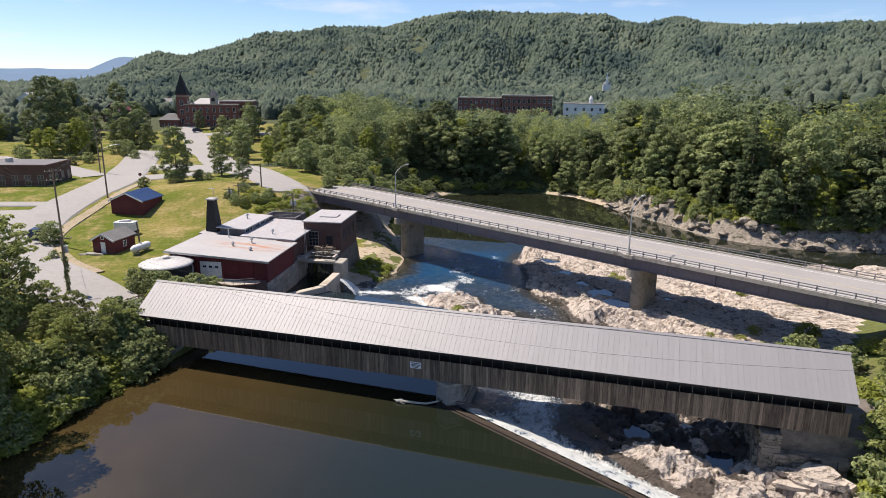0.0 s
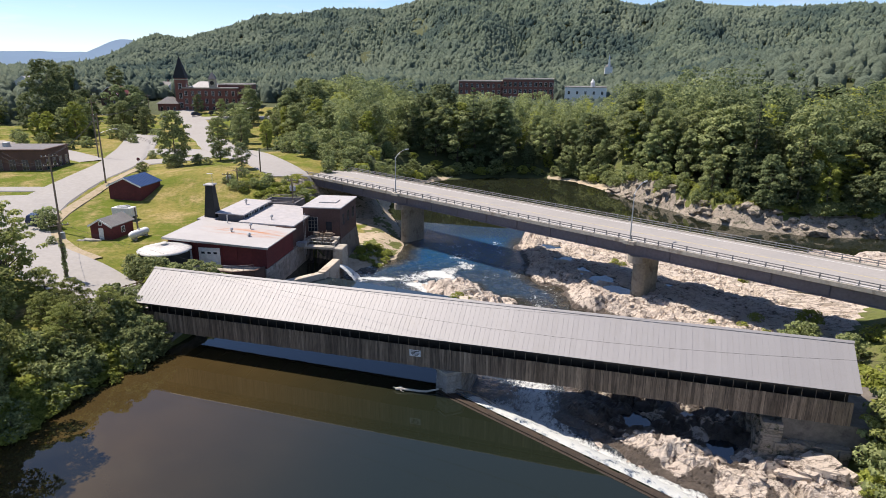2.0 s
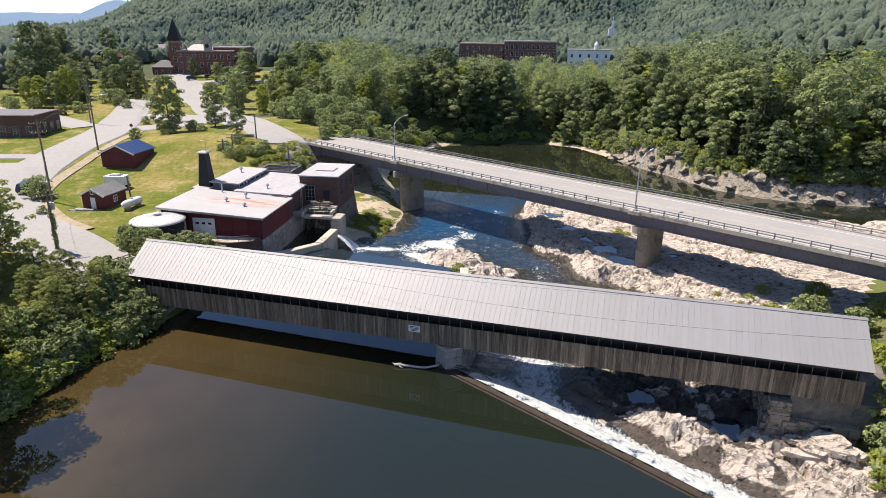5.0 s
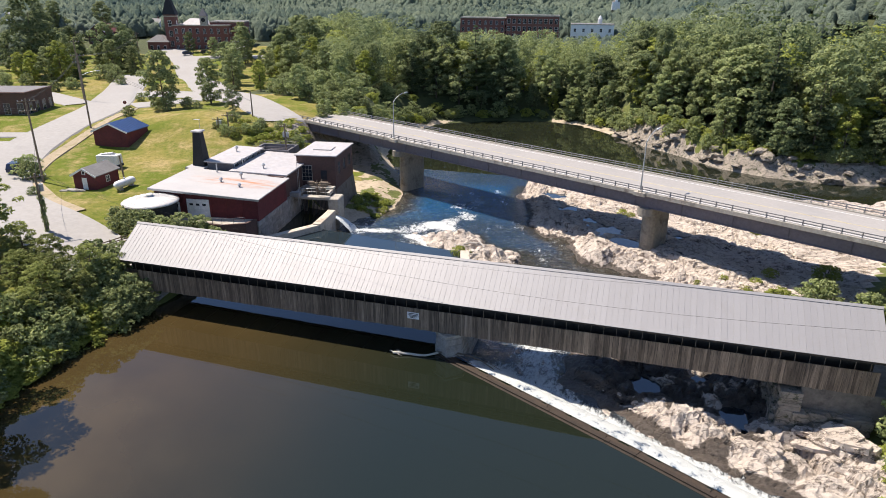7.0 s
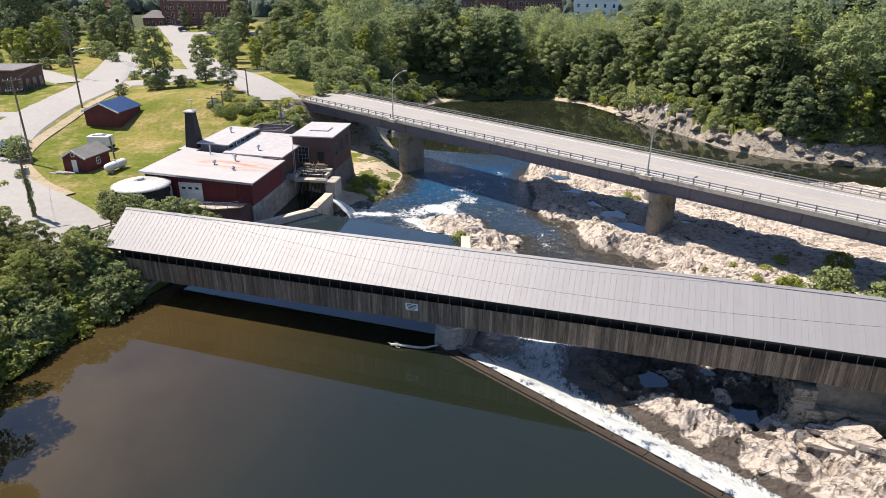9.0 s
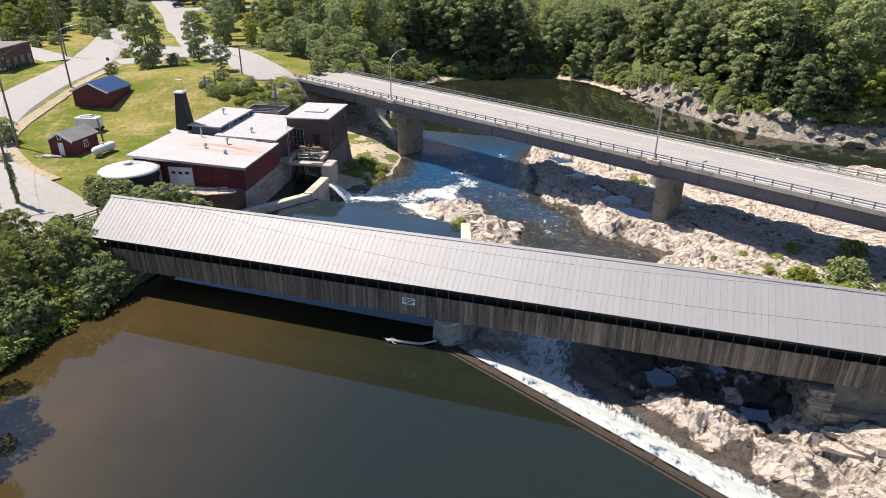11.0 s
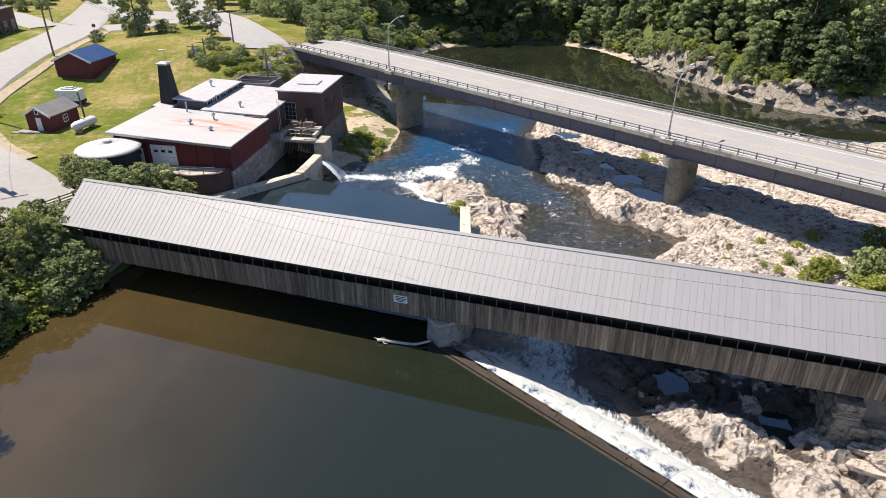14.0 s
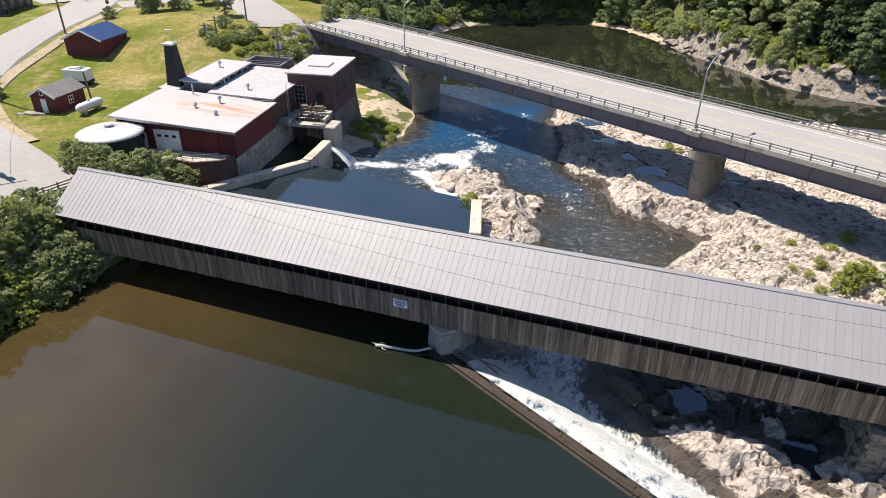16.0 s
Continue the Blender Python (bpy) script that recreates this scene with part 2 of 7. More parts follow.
M_REDBRICK = surface("red_brick", (0.15, 0.064, 0.054), (0.21, 0.092, 0.075), 0.9, 0.1, 2, bumps=0.3, stain=(0.16, 0.06, 0.05))
M_BLACK = surface("black_painted_metal", (0.013, 0.013, 0.014), (0.024, 0.024, 0.026), 0.8, 0.5, 3, bumps=0.1)
M_BLUEROOF = surface("blue_metal_roof", (0.045, 0.085, 0.20), (0.06, 0.11, 0.25), 0.4, 0.3, 2, metal=0.3, bumps=0.05)
M_SHINGLE = surface("grey_shingle", (0.14, 0.135, 0.13), (0.22, 0.21, 0.20), 0.9, 0.4, 4, bumps=0.4)
M_DARKROOF = surface("dark_flat_roof", (0.13, 0.12, 0.125), (0.20, 0.19, 0.19), 0.9, 0.1, 1, bumps=0.1)
M_WHITE = surface("white_paint", (0.70, 0.70, 0.69), (0.80, 0.80, 0.79), 0.5, 0.3, 3, bumps=0.05)
M_GLASS = surface("dark_window_glass", (0.02, 0.025, 0.03), (0.035, 0.04, 0.05), 0.08, 0.5, 2, bumps=0.0)
M_BARK = surface("tree_bark", (0.09, 0.07, 0.05), (0.15, 0.12, 0.09), 0.95, 0.5, 4, bumps=0.6)
M_DRIFT = surface("bleached_driftwood", (0.34, 0.31, 0.27), (0.48, 0.45, 0.40), 0.85, 0.6, 5, bumps=0.3)
M_LEAF = foliage("maple_leaves", (0.100, 0.130, 0.054), (0.455, 0.50, 0.225), (0.255, 0.295, 0.125))
M_VINE = foliage("sunlit_vine_leaves", (0.090, 0.116, 0.034), (0.43, 0.46, 0.165), (0.24, 0.265, 0.085))
M_LEAF_YEL = foliage("yellow_green_leaves", (0.17, 0.21, 0.036), (0.40, 0.43, 0.10), (0.28, 0.30, 0.075))
M_LEAF_DARK = foliage("dark_green_leaves", (0.070, 0.100, 0.046), (0.315, 0.362, 0.175), (0.16, 0.20, 0.092))
M_NEEDLE = foliage("pine_needles", (0.05, 0.078, 0.036), (0.18, 0.215, 0.095), (0.10, 0.13, 0.058))


def canopy_material():
    m, nt, p = nodes_of("distant_canopy")
    v = world_coord(nt)
    g = nt.nodes.new("ShaderNodeNewGeometry")
    # aerial haze painted in: crown colours lightened and pushed towards blue
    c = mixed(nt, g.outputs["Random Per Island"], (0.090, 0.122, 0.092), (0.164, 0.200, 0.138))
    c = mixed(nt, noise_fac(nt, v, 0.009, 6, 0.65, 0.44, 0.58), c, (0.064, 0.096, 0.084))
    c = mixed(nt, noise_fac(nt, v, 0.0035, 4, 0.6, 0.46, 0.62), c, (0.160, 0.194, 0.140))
    nt.links.new(c, p.inputs["Base Color"])
    p.inputs["Roughness"].default_value = 0.9
    p.inputs["Specular IOR Level"].default_value = 0.05
    bump(nt, p, noise_fac(nt, v, 0.6, 5, 0.7), 0.8, 1.5)
    return m


M_HILL = canopy_material()


def water_material(name, a, b, rough=0.03, wave=0.25, foam=False, scale=1.2, deep=None, gloss=0.5, ior=1.36):
    m, nt, p = nodes_of(name)
    v = world_coord(nt)
    f = noise_fac(nt, v, 0.11, 4)
    c = mixed(nt, f, a, b)
    if deep:
        sp = nt.nodes.new("ShaderNodeSeparateXYZ")
        nt.links.new(v, sp.inputs[0])
        mr0 = nt.nodes.new("ShaderNodeMapRange")
        mr0.interpolation_type = "SMOOTHSTEP"
        mr0.inputs["From Min"].default_value, mr0.inputs["From Max"].default_value = -30, 2
        nt.links.new(sp.outputs["X"], mr0.inputs["Value"])
        mr1 = nt.nodes.new("ShaderNodeMapRange")
        mr1.inputs["From Min"].default_value, mr1.inputs["From Max"].default_value = -2, 6
        nt.links.new(sp.outputs["Y"], mr1.inputs["Value"])
        mx0 = nt.nodes.new("ShaderNodeMath")
        mx0.operation = "MAXIMUM"
        nt.links.new(mr0.outputs["Result"], mx0.inputs[0])
        nt.links.new(mr1.outputs["Result"], mx0.inputs[1])
        c = mixed(nt, mx0.outputs[0], c, deep)
    f2 = noise_fac(nt, v, scale, 5, 0.55)
    p.inputs["IOR"].default_value = ior
    p.inputs["Specular IOR Level"].default_value = gloss
    p.inputs["Roughness"].default_value = rough
    if foam:
        at = nt.nodes.new("ShaderNodeAttribute")
        at.attribute_name = "foam"
        v2 = world_coord(nt, (1.25, 0.6, 1))
        fn = noise_fac(nt, v2, 1.9, 14, 0.80, 0.26, 0.74)
        ad = nt.nodes.new("ShaderNodeMath")
        ad.operation = "ADD"
        nt.links.new(at.outputs["Fac"], ad.inputs[0])
        nt.links.new(fn, ad.inputs[1])
        mr = nt.nodes.new("ShaderNodeMapRange")
        mr.inputs["From Min"].default_value, mr.inputs["From Max"].default_value = 0.95, 1.25
        nt.links.new(ad.outputs[0], mr.inputs["Value"])
        c0, foamy = c, mr.outputs["Result"]
        fb = nt.nodes.new("ShaderNodeMath")
        fb.operation = "MULTIPLY_ADD"
        fb.inputs[1].default_value = 1.2
        nt.links.new(fn, fb.inputs[0])
        nt.links.new(f2, fb.inputs[2])
        f2 = fb.outputs[0]
        rr = nt.nodes.new("ShaderNodeMapRange")
        rr.inputs["To Min"].default_value, rr.inputs["To Max"].default_value = rough, 0.7
        nt.links.new(mr.outputs["Result"], rr.inputs["Value"])
        nt.links.new(rr.outputs["Result"], p.inputs["Roughness"])
    if foam:
        sh = nt.nodes.new("ShaderNodeAttribute")
        sh.attribute_name = "shallow"
        c0 = mixed(nt, sh.outputs["Fac"], c0, mixed(nt, noise_fac(nt, world_coord(nt, (1.2, 0.7, 1)), 0.9, 9, 0.75, 0.35, 0.65), (0.010, 0.013, 0.010), (0.058, 0.046, 0.027)))
        # wave-crest highlights painted on as pale streaks
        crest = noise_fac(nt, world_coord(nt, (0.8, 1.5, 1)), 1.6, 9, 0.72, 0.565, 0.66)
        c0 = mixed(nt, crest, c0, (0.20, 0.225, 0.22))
        c = mixed(nt, foamy, c0, (0.65, 0.67, 0.645))
    nt.links.new(c, p.inputs["Base Color"])
    bump(nt, p, f2, wave, 0.09 if foam else 0.05)
    return m


M_POND = water_material("still_brown_pond", (0.043, 0.030, 0.012), (0.058, 0.040, 0.016), 0.02, 0.012, scale=0.8, deep=(0.012, 0.016, 0.010), gloss=1.0)
M_WEIRPOND = water_material("smooth_weir_water", (0.012, 0.022, 0.030), (0.024, 0.034, 0.038), 0.03, 0.05, scale=0.8, gloss=1.0, ior=1.45)
M_POOL = water_material("calm_dark_pool", (0.012, 0.015, 0.009), (0.020, 0.023, 0.013), 0.03, 0.03, scale=0.8, gloss=0.8)
M_ROCKPOOL = water_material("clear_rock_pool", (0.012, 0.022, 0.030), (0.024, 0.034, 0.040), 0.02, 0.02, scale=0.8, gloss=1.0, ior=1.5)
# blue base colour stands in for sky mirrored in the river
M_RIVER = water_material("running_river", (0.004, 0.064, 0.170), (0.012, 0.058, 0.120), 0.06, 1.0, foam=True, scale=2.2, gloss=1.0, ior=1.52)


# ---- helpers of this scene ----
def part(name, bm, material, parent=None, label="", at=None, smooth=False):
    me = bpy.data.meshes.new(name)
    bm.normal_update()
    bm.to_mesh(me)
    bm.free()
    if smooth:
        me.polygons.foreach_set("use_smooth", [True] * len(me.polygons))
    if material:
        me.materials.append(material)
    ob = new(name, me)
    if parent:
        ob.parent = parent
    if at is not None:
        ob.matrix_basis = at
    if label:
        ob["label"] = label
    return ob


def share(name, me, parent, m):
    ob = new(name, me)
    ob.parent = parent
    ob.matrix_basis = m
    return ob


def thing(name, m, label, category, group="", kind=""):
    return tagged_at(new(name), m, label, category, group, kind)


def tagged_at(ob, m, label, category, group="", kind=""):
    ob.matrix_basis = m
    return tagged(ob, label, category, group, kind)


def box(bm, x0, x1, y0, y1, z0, z1, m=None, bevel=0.0):
    """A box between the given planes, turned by m."""
    r = bmesh.ops.create_cube(bm, size=1)["verts"]
    s = Matrix.Translation(((x0 + x1) / 2, (y0 + y1) / 2, (z0 + z1) / 2)) @ Matrix.Diagonal((x1 - x0, y1 - y0, z1 - z0, 1))
    bmesh.ops.transform(bm, matrix=(m @ s if m else s), verts=r)
    if bevel:
        es = list({e for v in r for e in v.link_edges})
        bmesh.ops.bevel(bm, geom=es, offset=bevel, segments=1, affect="EDGES")
    return bm


def prism(bm, pts, z0, z1):
    """An upright prism over a plan outline, counter-clockwise."""
    a = [bm.verts.new((x, y, z0)) for x, y in pts]
    b = [bm.verts.new((x, y, z1)) for x, y in pts]
    bm.faces.new(a[::-1])
    bm.faces.new(b)
    n = len(pts)
    for k in range(n):
        bm.faces.new((a[k], a[(k + 1) % n], b[(k + 1) % n], b[k]))
    return bm


def extrude_x(bm, prof, x0, x1):
    """A section in y and z, counter-clockwise seen from +x, drawn out along x."""
    a = [bm.verts.new((x0, y, z)) for y, z in prof]
    b = [bm.verts.new((x1, y, z)) for y, z in prof]
    bm.faces.new(a[::-1])
    bm.faces.new(b)
    n = len(prof)
    for k in range(n):
        bm.faces.new((a[k], a[(k + 1) % n], b[(k + 1) % n], b[k]))
    return bm


def cone(bm, p, q, r0, r1, n=10):
    """A tapered round bar from p to q."""
    p, q = Vector(p), Vector(q)
    d = q - p
    m = Matrix.Translation((p + q) / 2) @ d.to_track_quat("Z", "Y").to_matrix().to_4x4()
    bmesh.ops.create_cone(bm, cap_ends=True, segments=n, radius1=r0, radius2=r1, depth=d.length, matrix=m)
    return bm


def B():
    return bmesh.new()


def mesh_np(name, verts, faces, material=None, smooth=False):
    me = bpy.data.meshes.new(name)
    me.from_pydata([tuple(v) for v in verts], [], [tuple(f) for f in faces])
    if material:
        me.materials.append(material)
    if smooth:
        me.polygons.foreach_set("use_smooth", [True] * len(me.polygons))
    return me


# ---- the lie of the land ----
def vnoise(x, y, s, seed=0):
    """Smooth noise from 0 to 1 on a lattice of s metres."""
    x, y = np.asarray(x, float) / s, np.asarray(y, float) / s
    ix, iy = np.floor(x), np.floor(y)
    fx, fy = x - ix, y - iy
    fx, fy = fx * fx * (3 - 2 * fx), fy * fy * (3 - 2 * fy)

    def h(a, b):
        v = np.sin(a * 127.1 + b * 311.7 + seed * 74.7) * 43758.5453
        return v - np.floor(v)

    return (h(ix, iy) * (1 - fx) + h(ix + 1, iy) * fx) * (1 - fy) + (h(ix, iy + 1) * (1 - fx) + h(ix + 1, iy + 1) * fx) * fy


def fbm(x, y, s, n=4, seed=0):
    out, amp, tot = 0, 1.0, 0
    for k in range(n):
        out = out + amp * vnoise(x, y, s / 2**k, seed + k)
        tot += amp
        amp *= 0.5
    return out / tot


def blocks(x, y, s, seed=0, crack=0.75):
    """Angular ledges: every cell has a height and a tilt of its own (0 to 1), and a crack along its edge."""
    x, y = np.asarray(x, float) / s, np.asarray(y, float) / s
    ix, iy = np.floor(x), np.floor(y)
    best = np.full(x.shape, 9.0)
    second = np.full(x.shape, 9.0)
    val = np.zeros(x.shape)

    def h(a, b, k):
        v = np.sin(a * 12.9898 + b * 78.233 + (k + seed) * 37.7) * 43758.5453
        return v - np.floor(v)

    for dx in (-1, 0, 1):
        for dy in (-1, 0, 1):
            cx, cy = ix + dx, iy + dy
            px, py = cx + h(cx, cy, 1), cy + h(cx, cy, 2)
            d = np.hypot(x - px, y - py)
            v = h(cx, cy, 3) + (h(cx, cy, 4) - 0.5) * 1.2 * (x - px) + (h(cx, cy, 5) - 0.5) * 1.2 * (y - py)
            near = d < best
            second = np.where(near, best, np.minimum(second, d))
            val = np.where(near, v, val)
            best = np.where(near, d, best)
    return val - crack * np.clip(1 - (second - best) / 0.13, 0, 1)


def terrace(f, n=8):
    """Steps a field from 0 to 1 into n beds with steep risers."""
    q = f * n
    k = np.floor(q)
    return (k + smooth(0.6, 1.0, q - k)) / n


def sdist(poly, x, y):
    """Distance to a plan outline, negative inside."""
    x, y = np.asarray(x, float), np.asarray(y, float)
    best = np.full(x.shape, 1e9)
    inside = np.zeros(x.shape, bool)
    n = len(poly)
    for k in range(n):
        (ax, ay), (bx, by) = poly[k], poly[(k + 1) % n]
        ex, ey = bx - ax, by - ay
        t = np.clip(((x - ax) * ex + (y - ay) * ey) / (ex * ex + ey * ey + 1e-9), 0, 1)
        best = np.minimum(best, np.hypot(x - ax - t * ex, y - ay - t * ey))
        cross = (ay > y) != (by > y)
        inside ^= cross & (x < ax + (y - ay) * ex / (ey if abs(ey) > 1e-9 else 1e-9))
    return np.where(inside, -best, best)


def smooth(a, b, v):
    t = np.clip((v - a) / (b - a), 0, 1)
    return t * t * (3 - 2 * t)


POND = [(-75, -160), (-46, -50), (-38, -33), (-34.8, -24), (-35.9, -17.5), (-36.3, -13), (-35.7, -10), (-34.6, -6), (-34.2, 0), (-35.5, 15), (-28.3, 26.1), (-4.9, 22.7), (-2.6, 14), (-1.6, 4), (0, -4.6), (19.3, -15), (60, -38), (150, -160)]
RACE = [(-37.6, 11.4), (-35.0, 16.5), (-35.3, 19), (-37.6, 38.3), (-30.5, 37.5), (-29.3, 32), (-28.8, 26), (-36.8, 12.2)]
RIVER = [(-28.3, 26.6), (-28.5, 37), (-25, 43), (-23, 49), (-24.5, 58), (-29, 68), (-42, 90), (-50, 118), (-42, 139), (-26, 151), (-8, 155), (2, 151), (10.7, 140), (20.8, 125), (31, 113.5), (38.5, 103.5), (47.7, 98), (61, 95.5), (80, 99.5), (260, 116),
         (260, 80), (90, 79), (50, 75), (10, 77), (-4, 71), (-2.6, 58.5), (1.0, 46.6), (4.8, 41), (7.2, 40.4), (9.4, 35.2), (11.2, 31), (15.5, 29.4), (21.8, 27.4), (19.6, 24.6), (16.4, 21.5), (15, 13), (11.5, 1), (13.0, -4), (23.5, -11.0), (60, -31.5), (60, -38), (19.3, -15), (1.5, -5.5),
         (1.8, 12), (3.8, 21), (3.0, 27.5), (2.9, 31.6), (1.0, 33.4), (-1.2, 33.0), (-4.4, 35.4), (-6.0, 38.2), (-9.4, 37.6), (-12.4, 35.4), (-14.0, 32.8), (-13.2, 30.2), (-9.6, 29.2), (-7.2, 26.6), (-4.9, 23.0)]
RIDGE_LINE = [  # far hills: bearing in degrees (left of straight ahead) and height of the crest
    (70, 10), (50, 4), (44.2, 14), (42.2, 36), (40.6, 64), (38.9, 84), (37.0, 75), (33.7, 103), (31.0, 134), (27.4, 141), (25.7, 154), (20.8, 155), (17.9, 178), (15.1, 195),
    (12.7, 199), (10.3, 194), (5.6, 189), (2.8, 180), (1.0, 171), (-3.4, 155), (-5.2, 141), (-7.6, 135), (-11.6, 132), (-15.2, 134), (-17.5, 132), (-30, 118), (-50, 60), (-75, 15),
]


HOLLOWS = [(18.0, 38.6, 2.3), (15.3, 44.4, 2.0), (7.7, 54.0, 2.2), (4.0, 61.5, 2.2), (25.9, 43.9, 1.7), (11.5, 48.5, 1.7), (17.5, 4.5, 1.3), (20.5, -1.5, 1.2), (25.5, 1.0, 1.2), (28.0, -4.0, 1.3), (22.8, 8.0, 1.6)]  # pools in the ledges


def hills(x, y):
    """One long crest with spurs and gullies running down its face."""
    dx, dy = np.asarray(x, float) - 17, np.asarray(y, float) + 64
    r, az = np.hypot(dx, dy), np.degrees(np.arctan2(-dx, dy))
    line = sorted(RIDGE_LINE)
    top = np.interp(az, [p[0] for p in line], [p[1] for p in line])
    spur = fbm(az * 20, r * 0.22, 90, 4, 5) - 0.5
    g = smooth(900, 1760, r + 420 * spur * (1 - smooth(1500, 1740, r)))
    knoll = 0.16 * (fbm(x, y, 260, 4, 15) - 0.5) * smooth(900, 1300, r) * (1 - smooth(1550, 1740, r))
    return (top - 9 * smooth(-60, -20, az)) * (g + knoll) * (1 - 0.55 * smooth(1800, 2600, r))


def land(x, y):
    """Height of dry land, and how rocky it is."""
    x, y = np.asarray(x, float), np.asarray(y, float)
    left = 3.2 + 1.4 * smooth(-44, -62, x) + 2.2 * smooth(25, 62, y) * smooth(-40, -75, x) + 1.2 * smooth(-75, -100, x) + 2.5 * smooth(70, 220, np.hypot(x + 60, y - 40))
    left = np.where(y > 30, left + 3.0 * smooth(-40, -52, x) * smooth(40, 60, y) * (1 - smooth(-75, -100, x)), left)
    low_bank = smooth(-2, 4, x + 37 + 0.75 * np.clip(y - 48, 0, 22)) * smooth(33, 37, y) * (1 - smooth(66, 80, y))
    left = left * (1 - low_bank) - 1.3 * low_bank
    edge = 37 + 5 * smooth(-6, -12, y) + 5 * smooth(4, 14, y) + 0.45 * np.clip(y - 18, 0, 200) + 2.5 * (fbm(x, y, 9, 3, 2) - 0.5)
    right = -1.15 + 3.0 * smooth(0, 9, x - edge)
    far = 0.9 + 2.5 * smooth(100, 135, y) + 8.5 * smooth(110, 260, y) + 0.6 * fbm(x, y, 20, 3, 8) + 24 * smooth(30, 120, x) * smooth(125, 270, y)
    wl = smooth(-14, -16, x) * (1 - smooth(120, 160, y))
    wr = (1 - smooth(-14, -16, x)) * (1 - smooth(78, 84, y))
    wf = 1 - wl - wr
    z = left * wl + right * wr + far * wf + 8.0 * np.exp(-(((x + 280) / 45) ** 2 + ((y - 198) / 38) ** 2))
    rocky = wr * (1 - smooth(-1.5, 4, x - edge))
    return z, rocky


def ground_height(x, y, detail=True):
    x, y = np.asarray(x, float), np.asarray(y, float)
    z, rocky = land(x, y)
    dp, dr, dc = sdist(POND, x, y), sdist(RIVER, x, y), sdist(RACE, x, y)
    wob = 1.5 * (fbm(x, y, 5, 3, 3) - 0.5)
    if detail:
        wx, wy = x + 3.0 * (fbm(x, y, 4.5, 4, 41) - 0.5), y + 3.0 * (fbm(x, y, 4.5, 4, 43) - 0.5)
        su, sv = 0.86 * wx - 0.5 * wy, 0.5 * wx + 0.86 * wy
        r = 0.85 * (blocks(su * 0.8, sv * 1.3, 6.0, 1) - 0.4) + 0.66 * (blocks(su * 0.6, sv * 1.6, 2.8, 7, 0.6) - 0.4) * (0.4 + 1.2 * fbm(x, y, 7, 2, 91)) + 0.42 * (blocks(su * 0.6, sv * 1.7, 1.3, 17, 0.5) - 0.4) + 0.17 * (blocks(su * 0.8, sv * 1.3, 0.75, 29, 0.6) - 0.4) + 1.9 * (terrace(fbm(su * 0.6, sv * 1.4, 6, 4, 95)) - 0.5) + 0.12 * (fbm(x, y, 1.2, 2, 14) - 0.5)
        for px, py, pr in HOLLOWS:
            r = r - 2.3 * np.exp(-(((x - px) ** 2 + (y - py) ** 2) / pr**2))
        z = z + rocky * r * (1 - 0.5 * smooth(2.5, 9, dr) * smooth(8, 14, y))
        bank = smooth(0, 2, dr) * (1 - smooth(4, 8, dr)) * smooth(84, 96, y) * smooth(0, 30, x)
        z = z + bank * 2.0 * (blocks(x + 2 * fbm(x, y, 4, 2, 51), y, 4.0, 9) - 0.45)
        z = z + (1 - rocky) * 0.25 * (fbm(x, y, 3, 2, 6) - 0.5)
    far = smooth(250, 700, np.hypot(x, y))
    z = z + far * hills(x, y)
    wp = np.where((x < -25) & (y < 2), 4.5, 9.0)
    hp = np.where(dp > 0, -0.25 + (z + 0.25) * smooth(-1.5, wp, dp + wob), -0.25 + np.clip(dp * 0.5, -3, 0))
    soft = (2.2 + 3.2 * fbm(x, y, 6, 2, 33)) * rocky + (7.0 - 2.5 * smooth(84, 96, y) + 13 * smooth(24, 10, x) * smooth(105, 130, y)) * (1 - rocky)
    dr = dr + rocky * (2.6 * (fbm(x, y, 4.5, 3, 35) - 0.5) + 1.4 * (fbm(x, y, 1.6, 2, 37) - 0.5))
    low = -3.3 + 1.4 * smooth(22, 6, y) * smooth(-2, 2, x)
    hr = np.where(dr > 0, low + (z - low) * smooth(-0.6, soft, dr + wob * (1 - rocky)), low + np.clip(dr * 0.6, -1.8, 0))
    hc = np.where(dc < 0.1, -2.2, z)
    h = np.minimum(np.minimum(np.where(dp < wp + 3, hp, z), np.where(dr < soft + 3, hr, z)), hc)
    # the mill yard keeps its edge above the race
    return h


def zg(x, y):
    return float(ground_height(np.array([x]), np.array([y]), False)[0])


def axis(pieces):
    out = [pieces[0][0]]
    for a, b, s in pieces:
        n = max(1, round((b - a) / s))
        out += [a + (b - a) * (k + 1) / n for k in range(n)]
    return np.array(out)


def grid_mesh(name, xs, ys, zf):
    X, Y = np.meshgrid(xs, ys)
    Z = zf(X, Y)
    nx, ny = len(xs), len(ys)
    V = np.stack([X.ravel(), Y.ravel(), Z.ravel()], 1)
    i = (np.arange(ny - 1)[:, None] * nx + np.arange(nx - 1)[None, :]).ravel()
    F = np.stack([i, i + 1, i + nx + 1, i + nx], 1)
    me = bpy.data.meshes.new(name)
    me.vertices.add(len(V))
    me.vertices.foreach_set("co", V.ravel())
    me.loops.add(F.size)
    me.loops.foreach_set("vertex_index", F.ravel().astype(np.int32))
    me.polygons.add(len(F))
    me.polygons.foreach_set("loop_start", np.arange(len(F), dtype=np.int32) * 4)
    me.update(calc_edges=True)
    me.validate()
    return me, V, F


